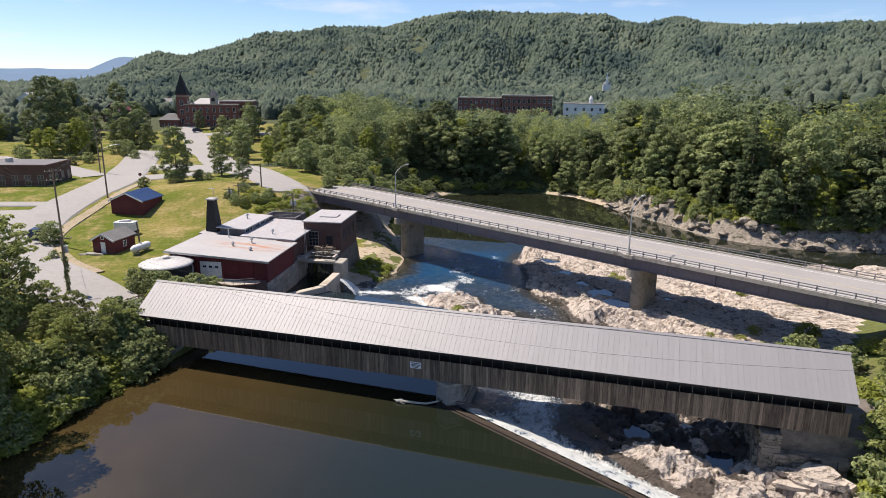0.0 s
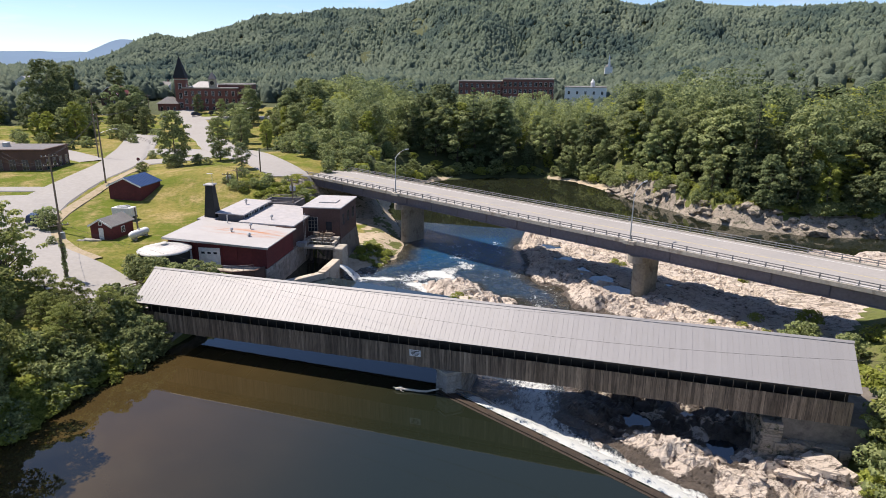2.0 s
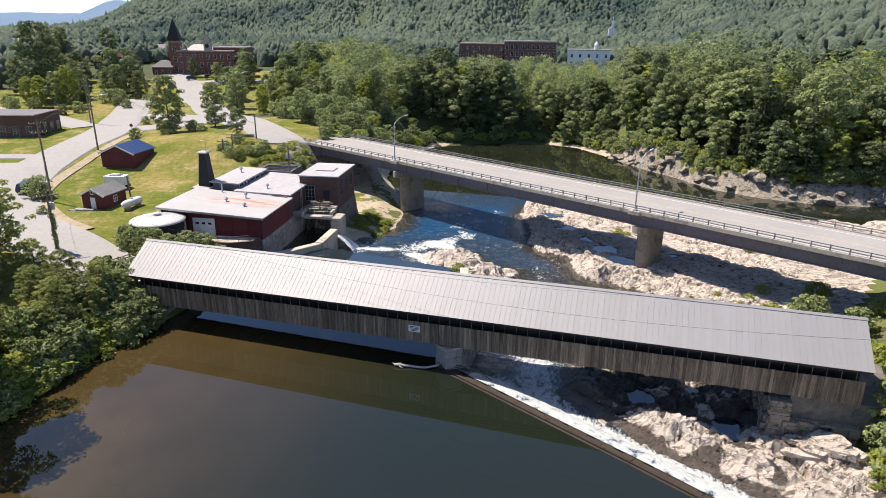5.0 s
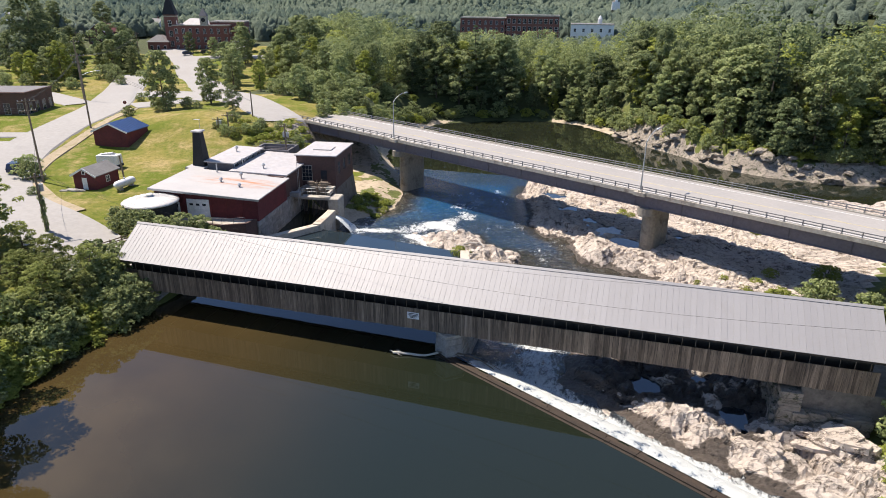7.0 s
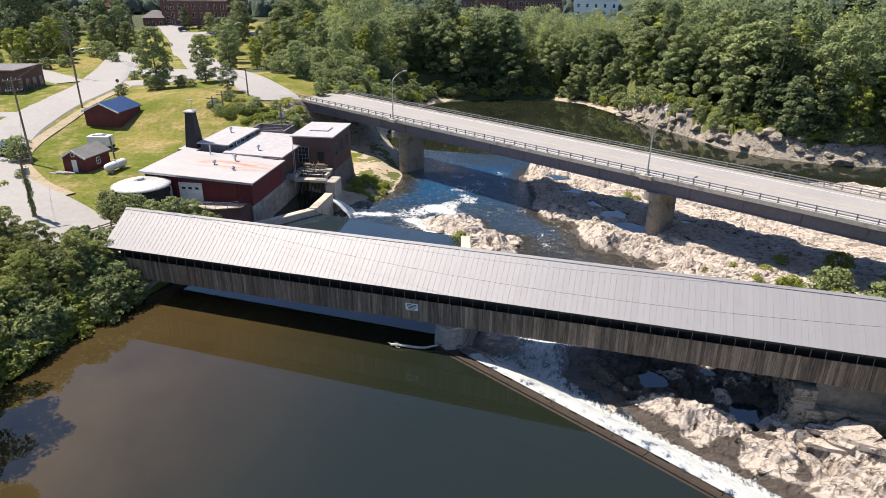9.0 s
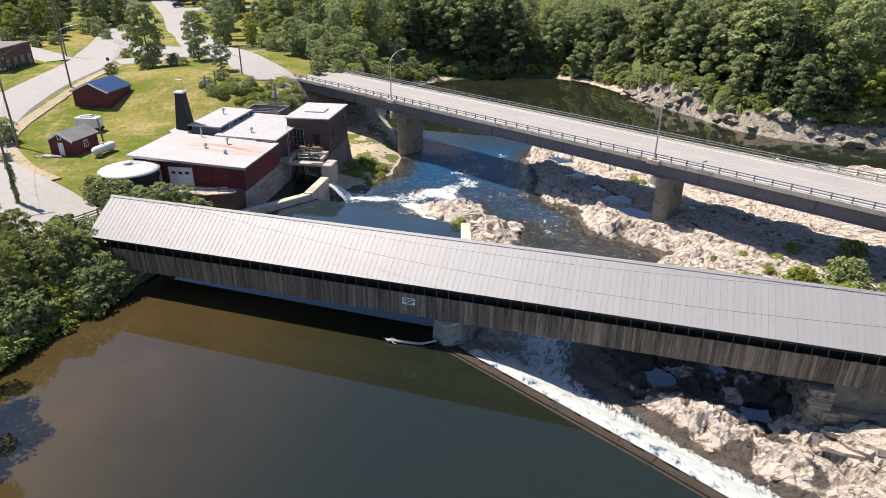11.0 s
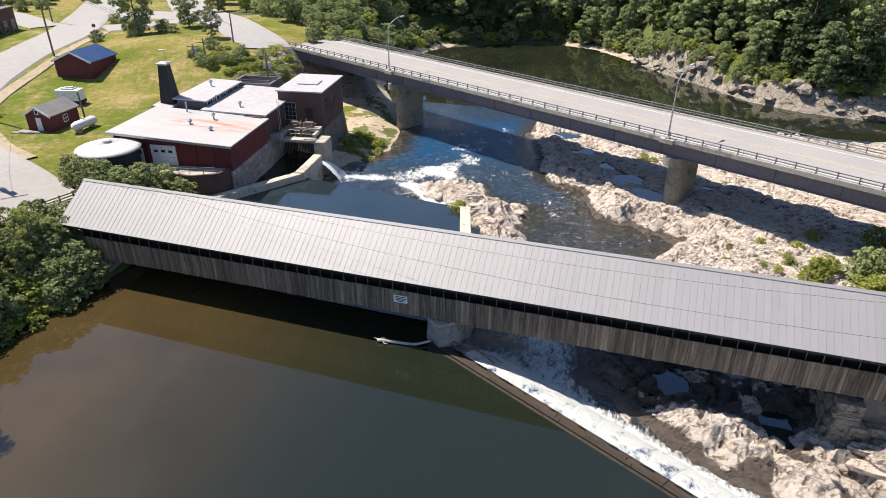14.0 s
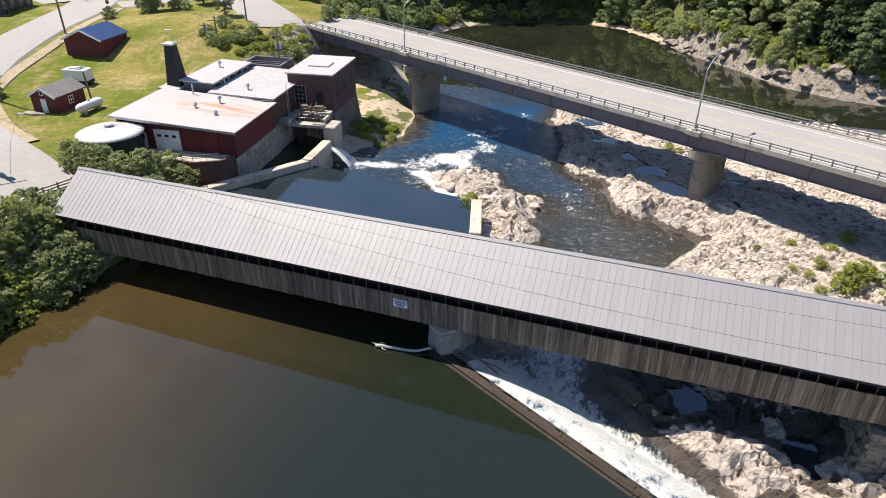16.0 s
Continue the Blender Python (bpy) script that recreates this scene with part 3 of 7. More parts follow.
def make_ground():
    xs = axis([(-5000, -1500, 160), (-1500, -400, 45), (-400, -140, 12), (-140, -40, 1.6), (-40, -16, 0.42), (-16, 42, 0.27), (42, 100, 1.2), (100, 300, 8), (300, 1200, 45), (1200, 5000, 160)])
    ys = axis([(-1500, -160, 90), (-160, -32, 4), (-32, 62, 0.29), (62, 165, 0.9), (165, 240, 3), (240, 600, 12), (600, 2800, 40), (2800, 5000, 130)])
    me, V, F = grid_mesh("ground", xs, ys, ground_height)
    c = V[F].mean(1)
    x, y, z = c.T
    _, rocky = land(x, y)
    dr, dp = sdist(RIVER, x, y), sdist(POND, x, y)
    wob = 3 * (fbm(x, y, 4, 3, 12) - 0.5)
    forest = ((y > 95) & (x > -86)) | (np.hypot(x, y) > 285) | (x > 70)
    idx = np.where(forest, 1, 0)
    idx = np.where((dr < 9 + wob) | (dp < 9 + wob), 2, idx)
    idx = np.where(forest & (dr < 12) & (x < 14), 1, idx)
    idx = np.where((x > 28) & (y < 84), 2, idx)
    idx = np.where((rocky > 0.45 + 0.1 * wob), 3, idx)
    idx = np.where((y > 84) & (x > 12) & (dr > -3) & (dr < 3.6 + 2.6 * wob), 7, idx)
    idx = np.where((y > 84) & (x <= 14) & (dr > -3) & (dr < 2.2 + wob) & (fbm(x, y, 16, 2, 71) > 0.47), 5, idx)
    low = (x < -15) & (x > -56) & (y > 36) & (y < 84) & (dr > -2)
    idx = np.where(low & (z < -0.7) & ((dr < 2.6 + 1.5 * wob) | (fbm(x, y, 2.4, 4, 61) > 0.48)), 5, idx)
    idx = np.where(low & (z > -0.6) & (y > 56 + wob) & (x > -55), 7, idx)
    idx = np.where((rocky > 0.4) & (y >= 12) & (z < -2.6 + 0.25 * wob), 4, idx)
    below_dam = (rocky > 0.4) & (y < 12) & (x > 3) & (x < 60)
    idx = np.where(below_dam & ((dr < 0.9 + 0.5 * wob) | (z < -2.35 + 0.15 * wob)), 4, idx)  # wet rims below the dam
    idx = np.where(below_dam & (dr < 12) & (fbm(x, y, 2.6, 5, 83) > 0.56), 4, idx)
    idx = np.where(below_dam & (y > -6.2 + 1.5 * wob) & (x < 35 + 3 * wob) & (fbm(x, y, 2.4, 5, 84) > 0.36), 4, idx)  # covered bridge's shade painted on as dark rock around the pools
    idx = np.where((dr < -1.0) | (dp < -0.5), 6, idx)
    for m in (M_GRASS, M_FLOOR, M_WEEDS, M_ROCK, M_ROCK, M_SAND, M_BED, M_BANKROCK):
        me.materials.append(m)
    # wet rock and the painted bridge shade share one mask
    wet_shaded, near = np.zeros(len(V)), np.zeros(len(V))
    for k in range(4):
        np.add.at(wet_shaded, F[:, k], idx == 4)
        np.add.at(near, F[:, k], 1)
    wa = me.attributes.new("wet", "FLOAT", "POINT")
    wa.data.foreach_set("value", (wet_shaded / np.maximum(near, 1)).astype(np.float32))
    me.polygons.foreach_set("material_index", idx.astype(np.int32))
    me.polygons.foreach_set("use_smooth", ~np.isin(idx, (3, 4, 7)))
    tagged(new("ground", me), "grassy river banks, pale rock ledges and wooded hills", "ground", kind="structure")


make_ground()


def strip(pts, width, lift, name, material, label, step=2.0, kind="structure", category="road"):
    """A road or path laid along a line, following the land."""
    P = [Vector((*p, 0)) for p in pts]
    line = []
    for a, b in zip(P, P[1:]):
        n = max(1, int((b - a).length / step))
        line += [a.lerp(b, k / n) for k in range(n)]
    line.append(P[-1])
    for _ in range(4):
        line = [line[0]] + [(line[k - 1] + line[k] * 2 + line[k + 1]) / 4 for k in range(1, len(line) - 1)] + [line[-1]]
    bm = B()
    rows = []
    for k, p in enumerate(line):
        d = (line[min(k + 1, len(line) - 1)] - line[max(k - 1, 0)]).normalized()
        nrm = Vector((-d.y, d.x, 0))
        e = min(0.4, 0.06 * width) / width
        row = []
        for side in (-0.5, -0.5 + e, 0, 0.5 - e, 0.5):
            q = p + nrm * width * side
            row.append(bm.verts.new((q.x, q.y, zg(q.x, q.y) + (lift if abs(side) < 0.5 else -0.15))))
        rows.append(row)
    for a, b in zip(rows, rows[1:]):
        for k in range(4):
            bm.faces.new((a[k], b[k], b[k + 1], a[k + 1]))
    return tagged(part(name, bm, material), label, category, kind=kind)


# ---- water ----
def water_sheet(name, poly, z, material, label, step=0.6, box_=None, foam=None, zf=None, reach=0.0):
    xs = [p[0] for p in poly]
    ys = [p[1] for p in poly]
    x0, x1, y0, y1 = box_ or (min(xs), max(xs), min(ys), max(ys))
    gx, gy = np.arange(x0, x1 + step, step), np.arange(y0, y1 + step, step)
    X, Y = np.meshgrid(gx, gy)
    keep = sdist(poly, X, Y) < max(0.9 * step, reach)
    Z = zf(X, Y) if zf else np.full(X.shape, z)
    nx = len(gx)
    i = (np.arange(len(gy) - 1)[:, None] * nx + np.arange(nx - 1)[None, :]).ravel()
    F = np.stack([i, i + 1, i + nx + 1, i + nx], 1)
    K = keep.ravel()
    F = F[K[F].all(1)]
    used = np.unique(F)
    remap = np.full(X.size, -1)
    remap[used] = np.arange(len(used))
    V = np.stack([X.ravel(), Y.ravel(), Z.ravel()], 1)[used]
    me = mesh_np(name, V, remap[F], material, True)
    if foam:
        a = me.attributes.new("foam", "FLOAT", "POINT")
        a.data.foreach_set("value", np.clip(foam(V[:, 0], V[:, 1]), 0, 1).astype(np.float32))
        # shallow edges, plus brown that bounds the reflection blue painted near the road bridge
        a = me.attributes.new("shallow", "FLOAT", "POINT")
        d = sdist(poly, V[:, 0], V[:, 1]) + 4.0 * (fbm(V[:, 0], V[:, 1], 6, 3, 77) - 0.5)
        a.data.foreach_set("value", (np.maximum.reduce([smooth(-4.0, -0.5, d), 0.9 * smooth(44, 31, V[:, 1]) * smooth(-3, 2, V[:, 0]), 0.6 * smooth(58, 44, V[:, 1] - 0.35 * V[:, 0]), 0.55 * smooth(66, 74, V[:, 1])]) * np.where(V[:, 1] > 12, 1, 0.85)).astype(np.float32))
    return tagged(new(name, me), label, "water", kind="structure")


def line_dist(x, y, pts):
    best = np.full(np.shape(x), 1e9)
    for (ax, ay), (bx, by) in zip(pts, pts[1:]):
        ex, ey = bx - ax, by - ay
        t = np.clip(((x - ax) * ex + (y - ay) * ey) / (ex * ex + ey * ey), 0, 1)
        best = np.minimum(best, np.hypot(x - ax - t * ex, y - ay - t * ey))
    return best


DAM = [(0.0, -4.6), (19.3, -15.0), (60, -38)]
LIP = [(-28.3, 25.9), (-4.9, 22.9)]


def river_z(x, y):
    z = -2.95 + 1.0 * smooth(20, 2, y) * smooth(-2, 2, x) - 0.5 * smooth(60, 90, y)
    rough = smooth(64, 45, y)
    z = z + rough * (0.28 * (fbm(x, y, 2.4, 3, 21) - 0.5) + 0.12 * (fbm(x, y, 0.9, 2, 25) - 0.5))
    fall = np.exp(-((line_dist(x, y, [(-28, 33), (-20, 33), (-11, 28)]) / 3.5) ** 2))
    return z + 0.5 * fall


def river_foam(x, y):
    f = 0.78 * (1 - smooth(4.4, 7.4, line_dist(x, y, DAM))) * smooth(2.5, 6.5, x)
    f = np.maximum(f, 0.70 * np.exp(-((line_dist(x, y, [(12, -7), (9.6, -2), (9, 5)]) / 3.7) ** 2)))
    f = np.maximum(f, 0.52 * np.exp(-((line_dist(x, y, [(7, 4), (7, 14)]) / 3.2) ** 2)))
    f = np.maximum(f, 0.84 * np.exp(-((line_dist(x, y, [(-26.3, 33.6), (-22, 35.4), (-17, 35.2), (-12, 32.0), (-9.8, 29)]) / 2.3) ** 2)))
    f = np.maximum(f, 0.80 * np.exp(-((line_dist(x, y, [(-15, 33), (-10.5, 37), (-14, 42)]) / 3.4) ** 2)))
    f = np.maximum(f, 0.56 * np.exp(-((line_dist(x, y, [(-17, 37), (-11, 47), (-13, 60)]) / 4.5) ** 2)))
    f = np.maximum(f, 0.42 * np.exp(-((line_dist(x, y, [(9, 20), (4, 36), (-2, 50), (-8, 66)]) / 2.0) ** 2)))
    f = np.maximum(f, 0.46 * smooth(12, 18, y) * fbm(x, y, 5.5, 3, 68) * smooth(78, 60, y))
    calm = smooth(10, 14, y)
    return f * (1 - calm + calm * np.clip(2.6 * fbm(x, y, 3.2, 4, 66) - 0.35, 0.15, 1.25))


water_sheet("pond_water", POND, 0.0, M_POND, "still dark brown mill pond above the dam", 1.2, (-75, 150, -160, 2.0))
water_sheet("weir_pond_water", POND, 0.0, M_WEIRPOND, "smooth blue-grey water drawing over the weir", 0.6, (-39, 4, 2.0, 28))
water_sheet("race_water", RACE, -0.9, M_POOL, "dark still water of the mill race", 0.5)
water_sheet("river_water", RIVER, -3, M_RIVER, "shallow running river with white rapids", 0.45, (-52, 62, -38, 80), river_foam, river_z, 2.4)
water_sheet("pool_water", RIVER, -3.46, M_POOL, "calm dark pool of the river", 3.0, (-60, 262, 78.5, 160))


def along(pts):
    """Pose at the first point with x along the line to the second, and the length."""
    (ax, ay), (bx, by) = pts
    return pose(ax, ay, 0, 0, 0, math.degrees(math.atan2(by - ay, bx - ax))), math.hypot(bx - ax, by - ay)


def make_dam():
    for n, (a, b) in enumerate(zip(DAM, DAM[1:])):
        m, L = along((a, b))
        t = thing("timber_dam", m, "old brown timber crib dam with wet planks", "dam", kind="structure")
        bm = B()
        extrude_x(bm, [(0.72, -0.12), (-0.45, -0.1), (-0.9, -2.6), (1.0, -2.6)], 0, L)
        part("crib_core", bm, M_TIMBER_WET, t)
        for k, (y0, w, z) in enumerate(((0.62, 0.34, -0.03), (0.22, 0.36, 0.06), (-0.16, 0.34, 0.12), (-0.48, 0.28, 0.02))):
            x = 0
            while x < L - 0.3:
                seg = min(L - x, 5.5 + 1.5 * random.random())
                bm = B()
                box(bm, x, x + seg - 0.04, y0 - w / 2, y0 + w / 2 - 0.03, -0.35, z + 0.02 * random.random(), bevel=0.02)
                part("dam_plank", bm, M_TIMBER_WET, t)
                x += seg
        # water spilling down the face
        nx, ny = int(L / 0.4), 9
        V, F, W = [], [], []
        for i in range(nx + 1):
            x = L * i / nx
            for j in range(ny):
                u = j / (ny - 1)
                wob = 0.12 * math.sin(x * 3.1 + 2 * j) + 0.1 * (noise.noise((x * 0.8, j * 0.7, n)))
                V.append((x, 0.60 + 4.1 * u + 0.3 * wob * u, 0.06 - 2.05 * u ** 1.6 + 0.4 * wob * u))
                W.append(0.76 + 0.26 * u + 0.55 * noise.noise((x * 0.9, 0.25 * j, 5)) if n or x > 3 else 0.2)
        for i in range(nx):
            for j in range(ny - 1):
                a0 = i * ny + j
                F.append((a0, a0 + 1, a0 + ny + 1, a0 + ny))
        me = mesh_np("spilling_water", V, F, M_RIVER, True)
        at_ = me.attributes.new("foam", "FLOAT", "POINT")
        at_.data.foreach_set("value", W)
        ob = new("spilling_water", me)
        ob.parent = t
        ob["label"] = "white water sliding over the dam"
    # concrete lip at the back of the pond, with the water sliding over it
    m, L = along(LIP)
    t = thing("concrete_weir", m, "low concrete weir crest with water slipping over", "weir", kind="structure")
    bm = B()
    extrude_x(bm, [(0.35, -0.06), (-0.3, -0.06), (-0.3, -3.4), (1.6, -3.4)], 0, L)
    part("crest", bm, M_CONC, t)
    bm = B()
    extrude_x(bm, [(1.0, -1.9), (0.45, -0.012), (-0.4, -0.02), (-0.4, -0.3), (0.3, -0.3), (0.9, -2.2)], 0, L)
    part("sliding_water", bm, M_WEIRPOND, t)
    # training walls
    t = tagged(thing("concrete_wall", Matrix(), "stained tan concrete training wall beside the mill race", "wall", kind="structure"))
    for k, (a, b, w, z0, z1) in enumerate((((-37.2, 11.6), (-28.6, 25.9), 1.15, 0.75, 0.95), ((-28.6, 25.4), (-29.4, 32.6), 1.3, 0.95, 1.15))):
        m, L = along((a, b))
        bm = B()
        box(bm, 0, L, -w / 2, w / 2, -3.4, z1, bevel=0.06)
        part("wall_section", bm, M_CONC_TAN, t, at=m)
    bm = B()
    box(bm, -0.9, 0.9, -1.6, 1.6, -3.4, 2.6, bevel=0.12)
    part("gate_pier", bm, M_CONC, t, "grey concrete gate pier", at=pose(-29.9, 35.4, 0, 0, 0, 8))
    bm = B()
    box(bm, -0.64, 0.64, -4.1, 4.1, -3.6, 1.0, bevel=0.08)
    o = part("concrete_block", bm, M_CONC_TAN, None, at=pose(-3.0, 17.8, 0, 0, 0, 15))
    tagged(o, "tan concrete end block of the weir", "block", kind="structure")
    # chute beside the wall
    V, F = [], []
    for i in range(15):
        u = i / 14
        for j in range(6):
            w = (j / 5 - 0.5) * (1.3 + 1.5 * u)
            V.append((-29.2 + 3.4 * u, 33.0 + 0.8 * u + w, -0.1 - 2.7 * u ** 1.6 + 0.35 * u * noise.noise((u * 7, j * 0.8, 3))))
    for i in range(14):
        for j in range(5):
            a0 = i * 6 + j
            F.append((a0, a0 + 6, a0 + 7, a0 + 1))
    me = mesh_np("sluice_water", V, F, M_RIVER, True)
    at_ = me.attributes.new("foam", "FLOAT", "POINT")
    at_.data.foreach_set("value", [0.85 + 0.3 * noise.noise((v[0], v[1], 2)) for v in V])
    tagged(new("sluice_water", me), "white water shooting from the sluice", "water", kind="structure")


make_dam()
water_sheet("rock_pool", [(18, -6.5), (24, -10.5), (31, -14), (33, 12), (18, 12)], -1.95, M_ROCKPOOL, "dark pools standing between the rocks", 0.5)
water_sheet("rock_pool", [(11.8, 42.5), (15.6, 35.5), (23, 33.5), (30, 31), (34, 44), (14, 64), (1.5, 69), (2.0, 59), (6.5, 49.5)], -1.62, M_ROCKPOOL, "blue pools standing between the rocks", 0.5)

# ---- covered bridge ----
RIDGE, EAVE_Y, EAVE_Z = 9.05, 4.4, 6.04
CB = pose(0, -0.9, 0, 0, -0.55, -1.15)  # the bridge climbs a little and stands slightly askew


def make_covered_bridge():
    t = thing("covered_bridge", CB, "long weathered timber covered bridge with a grey metal roof", "bridge")
    n = 150
    w = 76.8 / n
    sl = Vector((0, -EAVE_Y, EAVE_Z - RIDGE))
    L = sl.length
    ang = math.degrees(math.atan2(RIDGE - EAVE_Z, EAVE_Y))

    def sheet(bm, m=None):
        box(bm, 0, w - 0.003, -L, 0, -0.03, 0.02, m)
        box(bm, -0.012, 0.016, -L, 0, 0.0, 0.038, m)
        return bm

    panel = part("roof_panel", sheet(B()), M_ROOF, t)
    for k in range(n):
        m = pose(-38.4 + k * w, 0, RIDGE) @ pose(0, 0, 0, ang, 0, 0) @ pose(0, 0, 0.004 * random.random(), 0.08 * (random.random() - 0.5), 0.12 * (random.random() - 0.5), 0)
        if k == 0:
            panel.matrix_basis = m
        else:
            share("roof_panel", panel.data, t, m)
    bm = B()
    for k in range(n):
        sheet(bm, pose(-38.4 + (k + 1) * w, 0, RIDGE, 0, 0, 180) @ pose(0, 0, 0, ang, 0, 0))
    tagged(part("back_roof", bm, M_ROOF, t), kind="stuff")
    bm = B()
    extrude_x(bm, [(0.22, RIDGE - 0.06), (0, RIDGE + 0.12), (-0.22, RIDGE - 0.06)], -38.45, 38.45)
    part("ridge_cap", bm, M_ROOF, t)
    bm = B()
    for s in (-1, 1):
        box(bm, -38.3, 38.3, s * (EAVE_Y - 0.12) - 0.04, s * (EAVE_Y - 0.12) + 0.04, EAVE_Z - 0.24, EAVE_Z - 0.03)
    part("fascia", bm, M_WOOD_DARK, t)
    bm = B()
    box(bm, -0.06, 0.06, -L + 0.1, 0, -0.12, 0)
    rafter = part("rafter", bm, M_WOOD_DARK, t, at=pose(-38.0, 0, RIDGE - 0.16) @ pose(0, 0, 0, ang, 0, 0))
    for k in range(40):
        for turn in (0, 180):
            if k or turn:
                share("rafter", rafter.data, t, pose(-38.0 + k * 1.95, 0, RIDGE - 0.16, 0, 0, turn) @ pose(0, 0, 0, ang, 0, 0))
    bm = B()
    box(bm, -0.1, 0.1, -3.9, 3.9, EAVE_Z - 0.3, EAVE_Z - 0.05)
    tie = part("tie_beam", bm, M_WOOD_DARK, t, at=pose(-37.6, 0, 0))
    for k in range(1, 20):
        share("tie_beam", tie.data, t, pose(-37.6 + k * 3.96, 0, 0))
    # floor and chords
    bm = B()
    box(bm, -38, 38, -3.6, 3.6, 3.56, 3.7)
    part("deck", bm, M_WOOD_DARK, t)
    for y in (-3.45, 3.45):
        bm = B()
        box(bm, -37.8, 37.8, y - 0.2, y + 0.2, 3.48, 3.8)
        part("lower_chord", bm, M_WOOD_DARK, t)
        bm = B()
        box(bm, -37.8, 37.8, y - 0.15, y + 0.15, EAVE_Z - 0.25, EAVE_Z + 0.2)
        part("upper_chord", bm, M_WOOD_DARK, t)
    bm = B()
    box(bm, -0.15, 0.15, -3.5, 3.5, 3.46, 3.57)
    beam = part("floor_beam", bm, M_WOOD_DARK, t, at=pose(-37.5, 0, 0))
    for k in range(1, 26):
        share("floor_beam", beam.data, t, pose(-37.5 + 3 * k, 0, 0))
    # added: dark boarding stands in for the strip's shade, planks close bright siding gaps
    for y, z0, z1, nm in ((-2.5, 3.7, EAVE_Z + 0.2, "shade_boarding"), (-3.88, 2.66, 4.78, "siding_gap_stop")):
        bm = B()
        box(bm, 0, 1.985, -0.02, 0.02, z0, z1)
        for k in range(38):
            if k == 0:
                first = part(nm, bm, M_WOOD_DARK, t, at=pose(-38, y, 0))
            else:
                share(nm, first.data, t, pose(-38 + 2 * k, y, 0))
    # slender posts in the open strip
    bm = B()
    box(bm, -0.02, 0.02, -0.04, 0.04, 4.7, EAVE_Z + 0.4)
    post = part("post", bm, M_POLE, t, at=pose(-37.4, -3.78, 0))
    for k in range(1, 67):
        share("post", post.data, t, pose(-37.4 + 1.132 * k, -3.78, 0))
    bm = B()
    box(bm, -38.0, 38.0, -3.9, -3.8, 4.74, 4.81)
    part("top_rail", bm, M_WOOD, t)
    # siding boards
    bw = 0.2605
    kinds = []
    for k in range(7):
        bm = B()
        z0 = 2.53 + 0.10 * random.random()
        box(bm, -bw / 2 + 0.006, bw / 2 - 0.006, -0.02, 0.02, z0, 4.86 + 0.03 * random.random(), bevel=0.006)
        kinds.append(part("siding_board", bm, M_WOOD, t, at=pose(-38.0 + bw * (k + 0.5), -3.95 - 0.012 * random.random(), 0)).data)
    for k in range(7, 292):
        share("siding_board", random.choice(kinds), t, pose(-38.0 + bw * (k + 0.5), -3.94 - 0.02 * random.random(), 0.03 * (random.random() - 0.5), 0, 0.5 * (random.random() - 0.5), 0))
    # back wall in dark timber, the interior's shade put into its colour
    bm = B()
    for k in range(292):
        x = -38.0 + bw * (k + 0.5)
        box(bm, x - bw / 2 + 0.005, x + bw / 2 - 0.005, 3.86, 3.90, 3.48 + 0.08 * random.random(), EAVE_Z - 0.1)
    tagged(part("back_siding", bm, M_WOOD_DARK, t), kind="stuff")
    # gable ends above the portals
    for x in (-38.1, 38.1):
        bm = B()
        extrude_x(bm, [(4.3, EAVE_Z + 0.05), (0, RIDGE - 0.15), (-4.3, EAVE_Z + 0.05), (-4.3, EAVE_Z - 0.35), (-2.4, EAVE_Z - 0.35), (-1.6, EAVE_Z + 0.25), (1.6, EAVE_Z + 0.25), (2.4, EAVE_Z - 0.35), (4.3, EAVE_Z - 0.35)], x - 0.04, x + 0.04)
        part("gable_boards", bm, M_WOOD, t)
    # sign board
    s = thing("bridge_sign", CB @ pose(-2.65, -4.02, 4.08), "white notice board with dark lines of lettering on the bridge wall", "sign")
    bm = B()
    box(bm, -0.62, 0.62, -0.03, 0.0, -0.36, 0.36)
    part("board", bm, M_WHITE, s)
    for z, a in ((0.22, 0.48), (0.06, 0.5), (-0.08, 0.42), (-0.22, 0.3)):
        bm = B()
        box(bm, -a, a, -0.036, -0.03, z - 0.035, z + 0.035)
        part("lettering_bar", bm, M_BLACK, s)


make_covered_bridge()


def stone_wall(parent, m, L, H, T, course=0.55, batter=0.0, rough=0.08, mat=None, seed=1):
    """Courses of dressed blocks on the face of a wall (its face at y = 0, looking to -y)."""
    rnd = random.Random(seed)
    z, k = 0.0, 0
    while z < H - 0.1:
        h = min(course * (0.8 + 0.4 * rnd.random()), H - z)
        x = 0.0
        while x < L - 0.05:
            w = min(L - x, 0.7 + 0.9 * rnd.random())
            if L - x - w < 0.35:
                w = L - x
            bm = B()
            d = rough * rnd.random()
            box(bm, x + 0.015, x + w - 0.015, batter * z - d, T, z + 0.012, z + h - 0.012, bevel=0.035)
            part("stone", bm, mat or M_STONE, parent, at=m)
            x += w
        z += h


